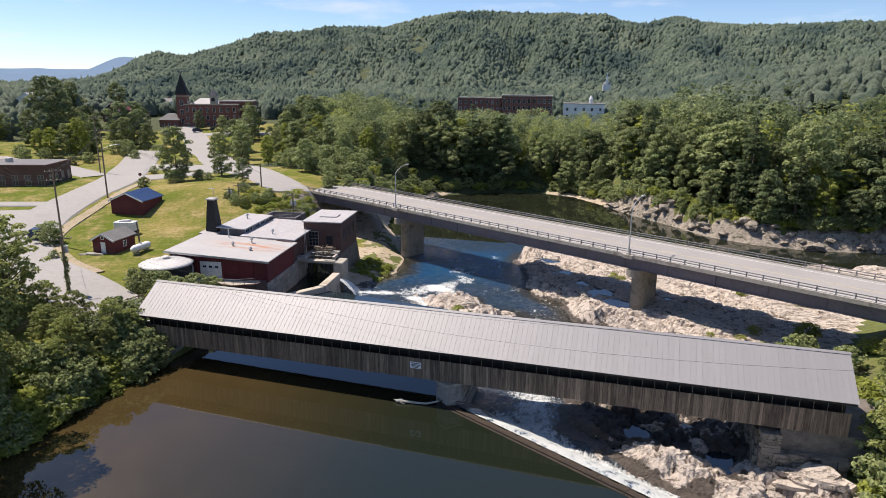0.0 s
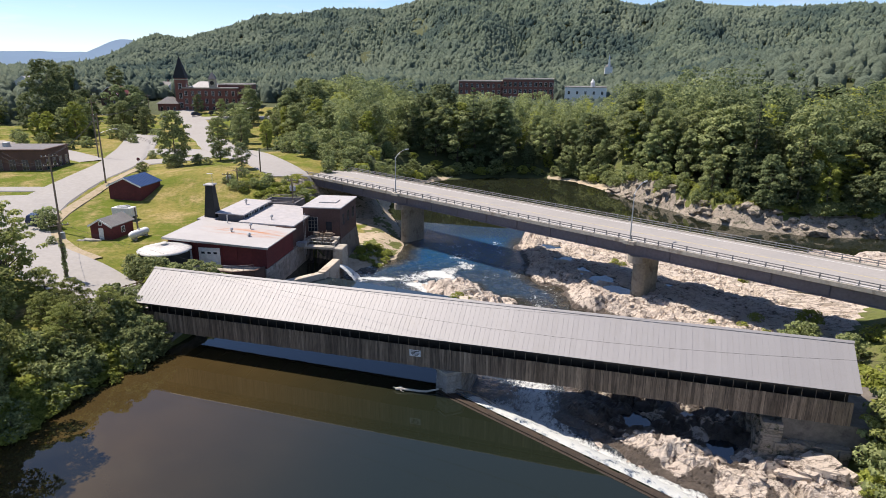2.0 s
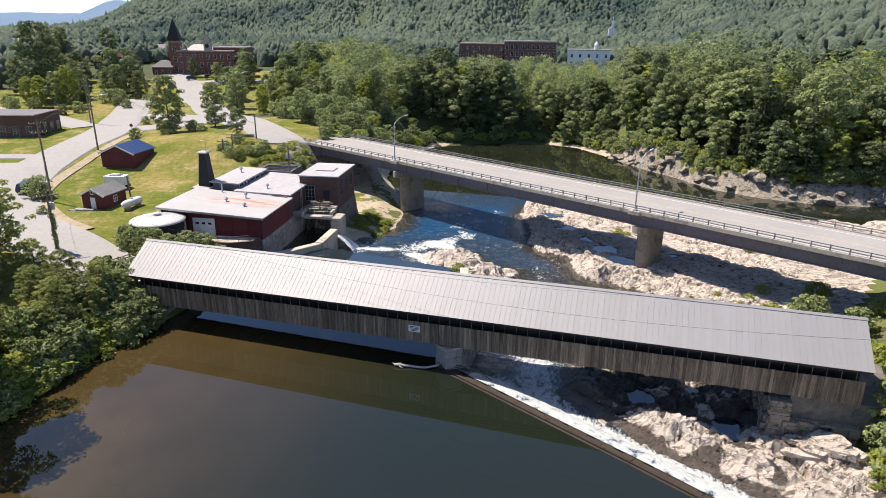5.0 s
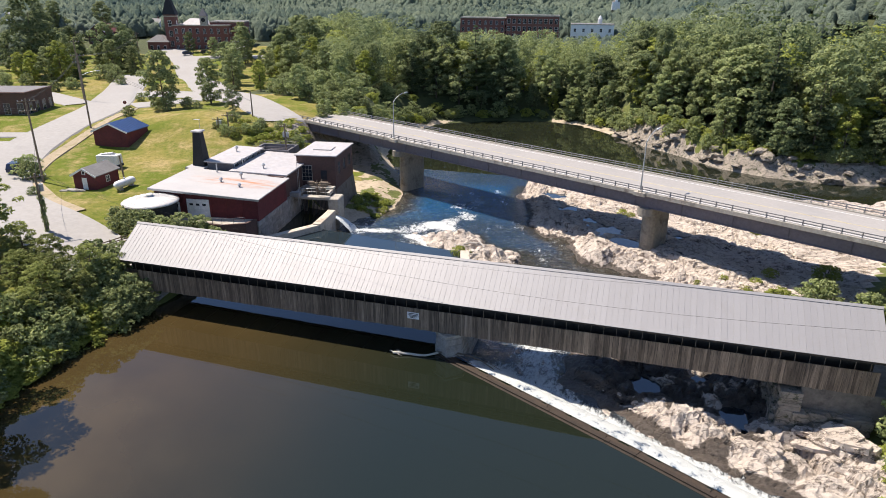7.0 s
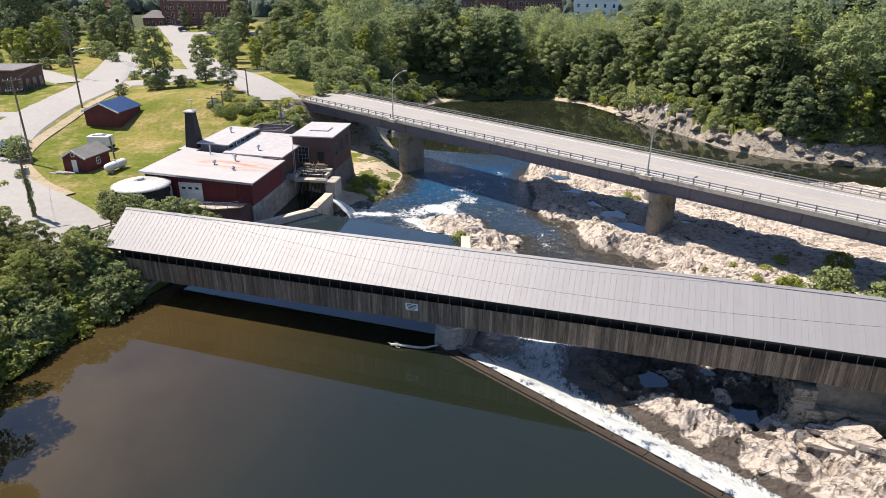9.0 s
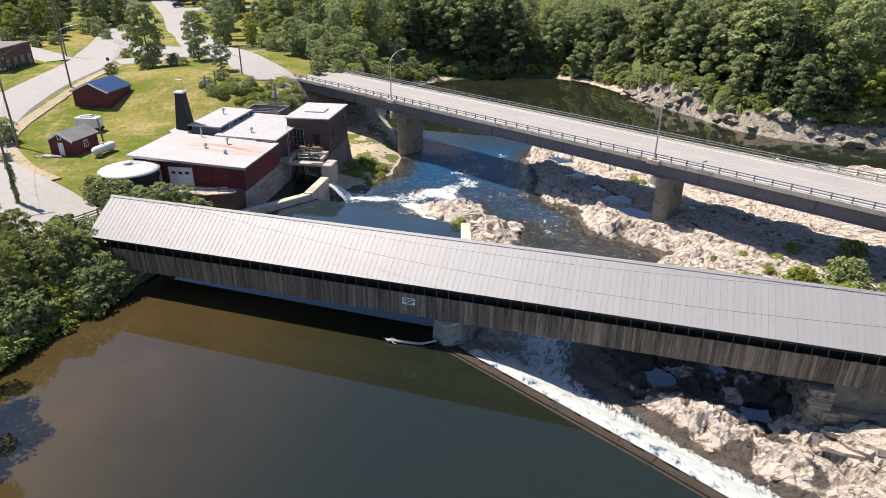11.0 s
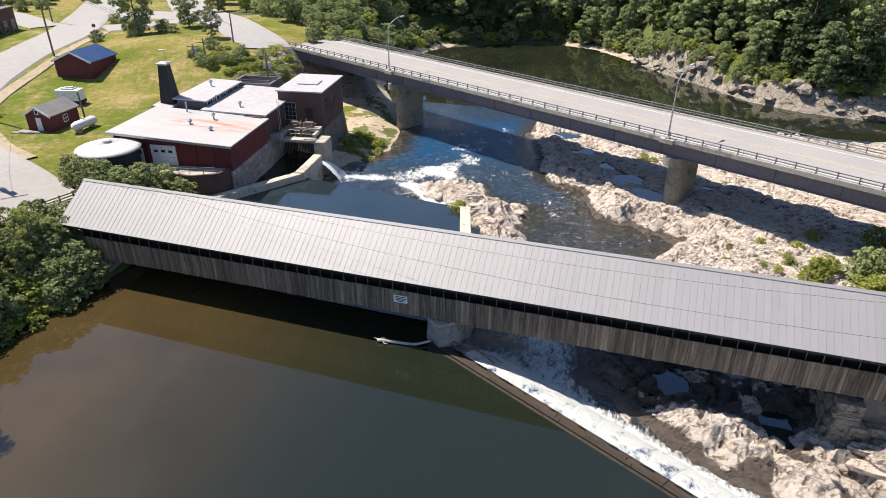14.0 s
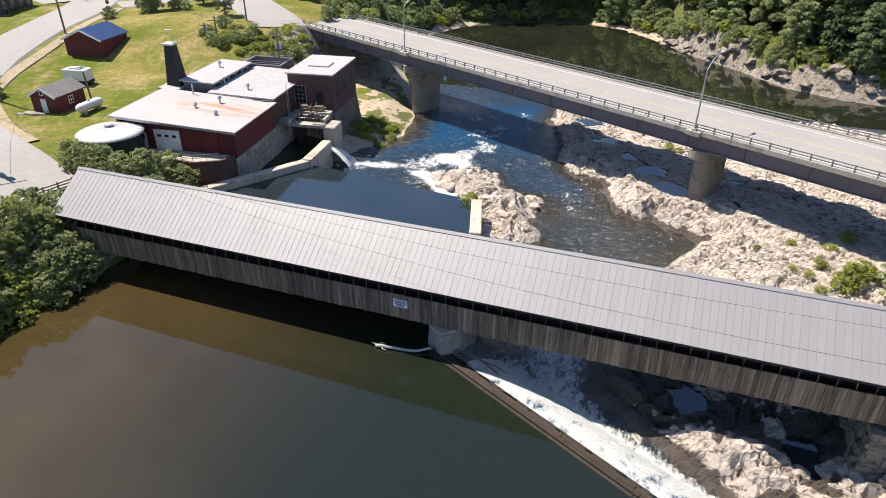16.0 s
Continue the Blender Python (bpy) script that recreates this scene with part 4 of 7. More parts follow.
def make_bridge_supports():
    t = thing("stone_pier", pose(0.8, -0.6, 0), "grey cut-stone river pier under the covered bridge", "pier", kind="structure")
    bm = B()
    prism(bm, [(-1.35, -3.6), (0, -4.7), (1.35, -3.6), (1.35, 4.2), (-1.35, 4.2)], -3.6, 2.4)
    part("core", bm, M_STONE, t)
    stone_wall(t, pose(-1.45, 4.1, -3.4, 0, 0, -90), 7.7, 5.7, 0.25, 0.6, 0.02, 0.1, seed=3)
    stone_wall(t, pose(1.45, -3.6, -3.4, 0, 0, 90), 7.7, 5.7, 0.25, 0.6, 0.02, 0.1, seed=4)
    a = math.degrees(math.atan2(-1.1, 1.35))
    stone_wall(t, pose(-1.4, -3.65, -3.4, 0, 0, a), 1.75, 5.7, 0.3, 0.6, 0.02, 0.1, seed=5)
    stone_wall(t, pose(0.02, -4.8, -3.4, 0, 0, -a), 1.75, 5.7, 0.3, 0.6, 0.02, 0.1, seed=6)
    bm = B()
    prism(bm, [(-1.6, -3.7), (0, -5.0), (1.6, -3.7), (1.6, 4.3), (-1.6, 4.3)], 2.3, 2.5)
    part("cap", bm, M_CONC, t)
    # right abutment
    t = thing("abutment", Matrix(), "concrete and fractured stone abutment of the covered bridge", "abutment", kind="structure")
    bm = B()
    box(bm, 32.6, 43, -5.2, 3.4, 0.2, 2.8, bevel=0.05)
    part("concrete_face", bm, M_OLDCONC, t)
    stone_wall(t, pose(30.9, -5.9, -3.2), 7.5, 3.9, 1.2, 0.7, 0.14, 0.75, M_BANKROCK, seed=7)
    stone_wall(t, pose(30.9, 3.5, -3.2, 0, 0, -90), 9.4, 5.6, 1.8, 0.7, 0.06, 0.6, M_BANKROCK, seed=8)
    # left abutment
    t = thing("abutment", Matrix(), "shaded dry-stone abutment overgrown with shrubs", "abutment", kind="structure")
    bm = B()
    box(bm, -44, -34.8, -5.1, 3.3, -2, 2.3)
    part("core", bm, M_STONE, t)
    stone_wall(t, pose(-34.6, -5.2, -1.5, 0, 0, 90), 8.6, 3.8, 0.3, 0.5, 0.02, 0.12, seed=9)
    stone_wall(t, pose(-44, -5.3, -1.5), 9.3, 3.8, 0.3, 0.5, 0.02, 0.12, seed=10)


make_bridge_supports()

# ---- road bridge ----
RB_A, RB_ANG, DECK = (19.0, 35.0), -27.3, 7.7
RB = pose(RB_A[0], RB_A[1], 0, 0, 0, RB_ANG)  # x along the bridge, y across it; origin at the lamp on the near kerb


def make_road_bridge():
    t = thing("road_bridge", RB, "steel-girder road bridge with a pale concrete deck", "bridge")
    x0, x1, W = -85, 90, 11.6
    bm = B()
    box(bm, x0, x1, 0.05, W, DECK - 0.28, DECK - 0.02)
    part("deck_slab", bm, M_ASPHALT, t)
    for n, y in enumerate((-0.15, W - 0.15)):
        bm = B()
        box(bm, x0, x1, y, y + 0.45, DECK - 0.42, DECK + 0.18, bevel=0.03)
        part("kerb", bm, M_CONC, t)
    for x in (-52.8, -0.2):
        bm = B()
        box(bm, x - 0.9, x + 0.9, -0.7, -0.153, DECK - 0.42, DECK + 0.16, bevel=0.04)
        part("lamp_ledge", bm, M_CONC, t)
    for y in (0.35, 4.0, 7.6, W - 0.35):
        bm = B()
        box(bm, x0, x1, y - 0.02, y + 0.02, DECK - 2.1, DECK - 0.3)
        box(bm, x0, x1, y - 0.24, y + 0.24, DECK - 2.16, DECK - 2.09)
        box(bm, x0, x1, y - 0.2, y + 0.2, DECK - 0.36, DECK - 0.29)
        if y == 0.35:
            for k in range(int((x1 - x0) / 7)):
                box(bm, x0 + 7 * k - 0.02, x0 + 7 * k + 0.02, y - 0.16, y, DECK - 2.1, DECK - 0.35)
        part("girder", bm, M_GIRDER, t)
    # railing: posts and two rails each side
    bm = B()
    box(bm, -0.07, 0.07, -0.07, 0.07, DECK + 0.18, DECK + 0.95, bevel=0.015)
    box(bm, -0.12, 0.12, -0.14, 0.12, DECK + 0.18, DECK + 0.24)
    box(bm, -0.06, 0.06, 0.02, 0.16, DECK + 0.62, DECK + 0.72)
    post = part("rail_post", bm, M_RAIL, t, at=pose(x0 + 1, 0.08, 0))
    n = int((x1 - x0 - 2) / 2.15)
    for y, r in ((0.08, 0), (W + 0.06, 180)):
        for k in range(n):
            if k or r:
                share("rail_post", post.data, t, pose(x0 + 1 + 2.15 * k, y, 0, 0, 0, r))
        for z in (0.52, 0.86):
            bm = B()
            box(bm, x0, x1, y - 0.05, y + 0.05, DECK + z - 0.06, DECK + z + 0.06, bevel=0.02)
            part("rail", bm, M_RAIL, t)
    # lane lines
    for y, w, mname in ((W / 2 - 0.12, 0.1, M_YELLOW), (W / 2 + 0.12, 0.1, M_YELLOW), (1.3, 0.1, M_WHITE), (W - 1.3, 0.1, M_WHITE)):
        bm = B()
        box(bm, x0, x1, y - w / 2, y + w / 2, DECK - 0.018, DECK - 0.012)
        part("lane_line", bm, mname, t)


M_RAIL = surface("dull_grey_rail", (0.15, 0.148, 0.15), (0.22, 0.215, 0.215), 0.6, 0.4, 3, bumps=0.1)
M_YELLOW = surface("worn_yellow_paint", (0.52, 0.42, 0.20), (0.46, 0.40, 0.26), 0.8, 0.4, 2, stain=(0.36, 0.35, 0.33), stain_scale=0.8)
make_road_bridge()


def make_road_piers():
    for n, x in enumerate((-52.5, 0.6, 53.5)):
        t = thing("bridge_pier", RB @ pose(x, 0, 0), "tapered round-ended concrete pier of the road bridge", "pier", "road bridge piers", "structure")
        bm = B()
        pts = [(1.15 * math.cos(a), 2.5 - 1.15 * math.sin(-a)) for a in np.linspace(math.pi, 2 * math.pi, 9)]
        pts += [(1.15 * math.cos(a), 6.2 + 1.15 * math.sin(a)) for a in np.linspace(0, math.pi, 9)]
        prism(bm, pts, -4.6, DECK - 3.2)
        part("shaft", bm, M_PIER, t)
        bm = B()
        pts = [(1.3 * math.cos(a), 0.8 + 1.3 * math.sin(a)) for a in np.linspace(math.pi, 2 * math.pi, 9)]
        pts += [(1.3 * math.cos(a), 7.6 + 1.3 * math.sin(a)) for a in np.linspace(0, math.pi, 9)]
        prism(bm, pts, DECK - 3.3, DECK - 2.2)
        part("cap", bm, M_PIER, t)


make_road_piers()
t = thing("bridge_abutment", RB @ pose(-84, 0, 0), "concrete abutment where the road bridge meets the bank", "abutment", kind="structure")
bm = B()
box(bm, -3, 2.2, -0.4, 12.0, 0.0, DECK - 2.2, bevel=0.05)
part("seat_wall", bm, M_CONC, t)
bm = B()
box(bm, -3, 0.6, -0.4, 12.0, DECK - 2.2, DECK - 0.35)
part("back_wall", bm, M_CONC, t)


def street_lamp(m, h=7.3, arm=3.0, z0=None):
    t = thing("street_lamp", m, "tall grey steel street lamp with a curved arm", "street lamp", "bridge lamps")
    bm = B()
    cone(bm, (0, 0, 0), (0, 0, h), 0.12, 0.07)
    part("pole", bm, M_GALV, t)
    bm = B()
    p = Vector((0, 0, h - 0.05))
    for k in range(1, 6):
        u = k / 5
        q = Vector((0, arm * u, h - 0.05 + 1.5 * math.sin(u * math.pi / 2) ** 0.8))
        cone(bm, p, q, 0.06, 0.05, 8)
        p = q
    part("arm", bm, M_GALV, t)
    bm = B()
    box(bm, -0.16, 0.16, -0.1, 0.75, -0.12, 0.1, bevel=0.05)
    part("lamp_head", bm, M_GALV, t, at=pose(0, arm, p.z, 4, 0, 0))
    bm = B()
    box(bm, -0.25, 0.25, -0.25, 0.25, -0.05, 0.3, bevel=0.03)
    part("base", bm, M_CONC, t)


street_lamp(RB @ pose(-0.2, -0.25, DECK + 0.1))
street_lamp(RB @ pose(-52.8, -0.25, DECK + 0.1))


# ---- trees ----
def leaf_cards(rnd, lobes, n, size, up=0.85, mess=0.3):
    """n bent leaf sprays spread over the skins of the lobes: centre, radii."""
    tot = sum(l[1] ** 2 for l in lobes)
    V, F = [], []
    for c, r, sq in lobes:
        k = max(6, int(n * r * r / tot))
        for _ in range(k):
            z = 1 - 1.55 * rnd.random() ** 1.15
            a = rnd.uniform(0, 2 * math.pi)
            s = math.sqrt(max(0, 1 - z * z))
            d = Vector((s * math.cos(a), s * math.sin(a), z))
            p = Vector(c) + Vector((d.x, d.y, d.z * sq)) * r * rnd.uniform(0.72, 1.06)
            nrm = (d + Vector((rnd.gauss(0, mess + 0.06), rnd.gauss(0, mess + 0.06), rnd.gauss(up, mess)))).normalized()
            t = nrm.orthogonal().normalized()
            t = (Matrix.Rotation(rnd.uniform(0, 6.28), 3, nrm) @ t).normalized()
            b = nrm.cross(t)
            w = size * rnd.uniform(0.6, 1.3)
            l = w * rnd.uniform(1.0, 1.7)
            i = len(V)
            droop = nrm * (-0.25 * l)
            V += [p - t * w * 0.5 - b * l * 0.2, p + b * -l * 0.6 + droop * 0.3, p + t * w * 0.5 - b * l * 0.2, p + b * l * 0.6 + droop]
            F.append((i, i + 1, i + 2, i + 3))
    order = list(range(len(F)))
    rnd.shuffle(order)
    V = [V[4 * o + k] for o in order for k in range(4)]
    return V, F


def tree_meshes(name, rnd, height, spread, n, size, trunk=0.3, low=0.25, kind="broad", fine=1.0):
    """Trunk-and-limbs mesh and crown mesh of one tree."""
    bm = B()
    lobes = []
    if kind == "pine":
        cone(bm, (0, 0, -0.6), (0, 0, height * 0.97), trunk, 0.03, 7)
        m = 17
        for k in range(m):
            u = k / (m - 1)
            z = height * (low + (1 - low) * u)
            rr = spread * (1 - u) ** 0.8 * rnd.uniform(0.75, 1.1) + 0.25
            for j in range(5 if u < 0.7 else 3):
                a = rnd.uniform(0, 6.28)
                lobes.append(((0.62 * rr * math.cos(a), 0.62 * rr * math.sin(a), z - 0.1 * rr), max(0.35, rr * 0.5), 0.38))
    else:
        top = height * 0.62
        cone(bm, (0, 0, -0.6), (0, 0, height * low), trunk, trunk * 0.75, 8)
        cone(bm, (0, 0, height * low), (rnd.uniform(-0.3, 0.3), rnd.uniform(-0.3, 0.3), height * 0.8), trunk * 0.75, 0.04, 7)
        m = int((30 + height * 1.4) * fine)
        for k in range(m):
            u = (k + 0.5) / m
            z = height * (low + (1 - low) * u)
            prof = math.sin(math.pi * min(1, 0.16 + 0.80 * u)) ** 0.7
            a = k * 2.4 + rnd.uniform(-0.5, 0.5)
            rr = spread * prof * rnd.uniform(0.35, 1.0)
            c = (rr * math.cos(a), rr * math.sin(a), z)
            r = spread * rnd.uniform(0.17, 0.36) * (0.6 + 0.5 * prof) * fine ** -0.55
            c = (c[0], c[1], min(z, height - r * 0.7))
            lobes.append((c, r, 0.58))
            if k % 3 == 0 and u < 0.8:
                cone(bm, (0, 0, max(height * low * 0.9, z - rr * 0.8)), Vector(c) * 0.9, trunk * 0.3, 0.03, 5)
    V, F = leaf_cards(rnd, lobes, n, size, 0.85 if fine == 1 else 0.55, 0.30 if fine == 1 else 0.5)
    wood = bpy.data.meshes.new(name + "_wood")
    bm.to_mesh(wood)
    bm.free()
    wood.materials.append(M_BARK)
    return wood, (V, F)


TREES = {}


def tree_kind(key, mat, seed, count=1, **kw):
    out = []
    for k in range(count):
        rnd = random.Random(seed + 31 * k)
        wood, (V, F) = tree_meshes(key, rnd, **kw)
        out.append((wood, mesh_np(key + "_crown", V, F, mat)))
    TREES[key] = out


tree_kind("maple", M_LEAF, 11, 4, height=15, spread=4.6, n=4900, size=0.38, low=0.07)
tree_kind("oak", M_LEAF_DARK, 23, 3, height=17, spread=5.2, n=5200, size=0.40, low=0.07)
tree_kind("poplar", M_LEAF_YEL, 37, 2, height=14, spread=3.8, n=3000, size=0.40, low=0.08)
tree_kind("pine", M_NEEDLE, 51, 2, height=19, spread=4.2, n=3600, size=0.46, low=0.12, kind="pine")
tree_kind("bush", M_LEAF, 63, 3, height=3.2, spread=2.0, n=1150, size=0.22, trunk=0.06, low=0.02, fine=1.5)
tree_kind("weed_bush", M_LEAF_YEL, 71, 2, height=1.8, spread=1.5, n=650, size=0.2, trunk=0.04, low=0.0)
tree_kind("near_tree", M_VINE, 83, 4, height=11, spread=4.0, n=9500, size=0.2, low=0.02, fine=2.4)
tree_kind("tall_tree", M_VINE, 97, 2, height=21, spread=7.2, n=22000, size=0.25, trunk=0.4, low=0.06, fine=2.2)
LABELS = {
    "maple": ("broad green maple with a dense rounded crown", "tree", "tree"), "oak": ("dark green oak with a heavy uneven crown", "tree", "tree"),
    "poplar": ("light yellow-green poplar with an open crown", "tree", "tree"), "pine": ("tall dark pine with tiered boughs", "tree", "pine_tree"),
    "bush": ("leafy green shrub on the bank", "shrub", "shrub"), "weed_bush": ("low yellow-green weedy bush", "bush", "bush"), "tall_tree": ("tall leafy tree casting shade over the pond", "tree", "tree"), "near_tree": ("leafy bank tree overhanging the pond", "tree", "tree"),
}


def plant(key, x, y, s=1.0, z=None, rnd=random, flat=1.0, group=""):
    wood, crown = rnd.choice(TREES[key])
    z = float(ground_height(np.array([x]), np.array([y]), False)[0]) if z is None else z
    lab, cat, nm = LABELS[key]
    t = thing(nm, pose(x, y, z - 0.1, rnd.uniform(-3, 3), rnd.uniform(-3, 3), rnd.uniform(0, 360)) @ Matrix.Diagonal((s * flat, s * flat, s, 1)), lab, cat, group)
    for n, me in (("trunk", wood), ("crown", crown)):
        o = new(n, me)
        o.parent = t
    return t


BRUSH = {}


def brush(key, x, y, s=1.0, rnd=random):
    """Undergrowth too thick to count: kept for one joined mesh a kind."""
    wood, crown = rnd.choice(TREES[key])
    co = np.empty(len(crown.vertices) * 3)
    crown.vertices.foreach_get("co", co)
    co = co.reshape(-1, 3)
    a = rnd.uniform(0, 6.28)
    ca, sa = math.cos(a), math.sin(a)
    BRUSH.setdefault(key, []).append(np.stack([x + s * (ca * co[:, 0] - sa * co[:, 1]), y + s * (sa * co[:, 0] + ca * co[:, 1]), zg(x, y) - 0.1 + s * co[:, 2]], 1))


def join_brush():
    for key, vs in BRUSH.items():
        V = np.concatenate(vs)
        me = mesh_np("undergrowth", V, np.arange(len(V)).reshape(-1, 4), TREES[key][0][1].materials[0])
        tagged(new("undergrowth", me), LABELS[key][0] + "s in a thick belt", "undergrowth", kind="stuff")


def forest():
    """Trees along the edge of the river woods stand singly; those behind them are one wood."""
    rnd = random.Random(4)
    front = [(-84, 122), (-66, 104), (-52, 92), (-55, 120), (-45, 142), (-28, 154), (-8, 158), (5, 154), (14, 142), (24, 128), (35, 117), (42, 107.5), (50, 101.5), (62, 99), (80, 103), (200, 118), (200, 330), (-110, 330), (-125, 170)]
    rest = {}
    for gy in np.arange(90, 215, 5.7):
        for gx in np.arange(-125, 205, 5.7):
            x, y = gx + rnd.uniform(-2.8, 2.8), gy + rnd.uniform(-2.8, 2.8)
            d = -float(sdist(front, np.array([x]), np.array([y]))[0])
            if d < 0 or d > 58:
                continue
            r = rnd.random()
            key = "pine" if r < (0.28 if x > 45 else 0.06) else "oak" if r < (0.66 if x > 30 else 0.36) else "poplar" if r > 0.84 else "maple"
            s = rnd.uniform(0.62, 1.2) * (1.1 + 0.3 * float(smooth(10, 70, x))) * (0.62 if d < 4 else 1) * (0.72 if y > 165 and -75 < x < 15 else 1)
            if x < -35 and y < 150:
                if d < 9:
                    brush(rnd.choice(("bush", "bush", "weed_bush")), x, y, rnd.uniform(1.0, 1.9), rnd)
                    continue
                if rnd.random() < 0.3:
                    continue
                s *= 0.72
            if d < 15 and x < 125:
                plant(key, x, y, s, rnd=rnd, flat=rnd.uniform(0.75, 1.2), group="river forest")
            else:
                wood, crown = rnd.choice(TREES[key])
                n = len(crown.vertices)
                co = np.empty(n * 3)
                crown.vertices.foreach_get("co", co)
                co = co.reshape(-1, 3)[: n // 8 * 8 * 2 // 8 // 4 * 4]
                a = rnd.uniform(0, 6.28)
                ca, sa = math.cos(a), math.sin(a)
                z = zg(x, y)
                v = np.stack([x + s * (ca * co[:, 0] - sa * co[:, 1]), y + s * (sa * co[:, 0] + ca * co[:, 1]), z + s * co[:, 2]], 1)
                rest.setdefault(key, []).append(v)
    for key, vs in rest.items():
        V = np.concatenate(vs)
        F = np.arange(len(V)).reshape(-1, 4)
        me = bpy.data.meshes.new("woods")
        me.vertices.add(len(V))
        me.vertices.foreach_set("co", V.ravel())
        me.loops.add(F.size)
        me.loops.foreach_set("vertex_index", F.ravel().astype(np.int32))
        me.polygons.add(len(F))
        me.polygons.foreach_set("loop_start", np.arange(len(F), dtype=np.int32) * 4)
        me.update(calc_edges=True)
        me.materials.append(TREES[key][0][1].materials[0])
        tagged(new("woods", me), "deep green leafy woods behind the river bank", "woods", kind="stuff")


def shore_brush():
    rnd = random.Random(9)
    line = [(-47, 100), (-53, 120), (-44, 142), (-27, 154), (-8, 158), (4, 154), (13, 142), (23, 128), (34, 117), (41, 108.5), (49, 103), (62, 101), (80, 105), (130, 111)]
    for (ax, ay), (bx, by) in zip(line, line[1:]):
        n = int(math.hypot(bx - ax, by - ay) / 2.6)
        for k in range(n):
            u = (k + rnd.random()) / n
            brush(rnd.choice(("bush", "bush", "weed_bush")), ax + (bx - ax) * u + rnd.uniform(-1.2, 1.2), ay + (by - ay) * u + rnd.uniform(-1.0, 2.2), rnd.uniform(0.8, 1.7), rnd)


FOREST = forest()
shore_brush()


def canopy():
    """Far woods: crowns on the town plain and the hills."""
    rnd = np.random.RandomState(7)
    ring = np.arange(5) * 2 * math.pi / 5
    base = np.concatenate([[(0, 0, 1)], np.stack([0.72 * np.cos(ring), 0.72 * np.sin(ring), np.full(5, 0.5)], 1), np.stack([np.cos(ring + 0.6), np.sin(ring + 0.6), np.full(5, -0.45)], 1)])
    tri = np.array([f for k in range(5) for f in ((0, 1 + k, 1 + (k + 1) % 5), (1 + k, 6 + k, 1 + (k + 1) % 5), (6 + k, 6 + (k + 1) % 5, 1 + (k + 1) % 5))])
    pts = []
    for dist0, dist1, sp, a0, a1 in ((215, 460, 4.6, -38, 66), (460, 820, 7.0, -32, 60), (820, 1790, 7.0, -25, 53), (1790, 2150, 11, -25, 53), (820, 1900, 22, -60, -25)):
        na = int((dist1**2 - dist0**2) / 2 * radians(a1 - a0) / (sp * sp * 0.8))
        rr = np.sqrt(rnd.uniform(dist0**2, dist1**2, na))
        az = radians(a0) + rnd.rand(na) * radians(a1 - a0)
        pts.append(np.stack([-rr * np.sin(az), rr * np.cos(az), np.full(na, sp)], 1))
    P = np.concatenate(pts)
    x, y, sp = P.T
    clear = np.zeros(len(P), bool)
    for poly in CLEARINGS:
        clear |= sdist(poly, x, y) < 0
    front = (y < 215) & (x > -125)
    P = P[~clear & ~front]
    gx = ground_height(P[:, 0] + 6, P[:, 1], False) - ground_height(P[:, 0] - 6, P[:, 1], False)
    gy = ground_height(P[:, 0], P[:, 1] + 6, False) - ground_height(P[:, 0], P[:, 1] - 6, False)
    away = (gx * P[:, 0] + gy * P[:, 1]) / np.hypot(P[:, 0], P[:, 1]) / 12
    P = P[away > -0.12]
    x, y, sp = P.T
    z = ground_height(x, y, False)
    n = len(P)
    rad = sp * rnd.uniform(0.45, 0.95, n)
    hgt = rad * rnd.uniform(0.8, 1.6, n)
    fir = rnd.rand(n) < 0.06 + 0.3 * (fbm(x, y, 170, 3, 52) > 0.55)
    rad, hgt = np.where(fir, rad * 0.62, rad), np.where(fir, hgt * 1.25, hgt)
    low = (y < 330) & (x > -110) & (x < 15)
    hgt = np.where(low, hgt * 0.8, hgt)
    base_h = np.where(low, 0.8, rnd.uniform(1.5, 6, n))
    m = len(base)
    V = np.empty((n, m, 3))
    jit = rnd.uniform(0.7, 1.25, (n, m))
    a = rnd.rand(n) * 6.28
    bx, by, bz = base.T
    V[:, :, 0] = x[:, None] + (np.cos(a)[:, None] * bx - np.sin(a)[:, None] * by) * rad[:, None] * jit
    V[:, :, 1] = y[:, None] + (np.sin(a)[:, None] * bx + np.cos(a)[:, None] * by) * rad[:, None] * jit
    V[:, :, 2] = (z + base_h)[:, None] + bz * hgt[:, None] * jit
    F = (tri[None] + (np.arange(n) * m)[:, None, None]).reshape(-1, 3)
    V = V.reshape(-1, 3)
    me = bpy.data.meshes.new("far_woods")
    me.vertices.add(len(V))
    me.vertices.foreach_set("co", V.ravel())
    me.loops.add(F.size)
    me.loops.foreach_set("vertex_index", F.ravel().astype(np.int32))
    me.polygons.add(len(F))
    me.polygons.foreach_set("loop_start", np.arange(len(F), dtype=np.int32) * 3)
    me.update(calc_edges=True)
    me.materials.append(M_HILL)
    me.polygons.foreach_set("use_smooth", np.ones(len(F), bool))
    tagged(new("far_woods", me), "dense green woods over the town plain and hills", "woods", kind="stuff")
    return n


CLEARINGS = [[(-250, 100), (-120, 100), (-85, 175), (-120, 215), (-165, 260), (-240, 262)], [(-100, 300), (0, 300), (0, 345), (-100, 345)]]
CANOPY = canopy()


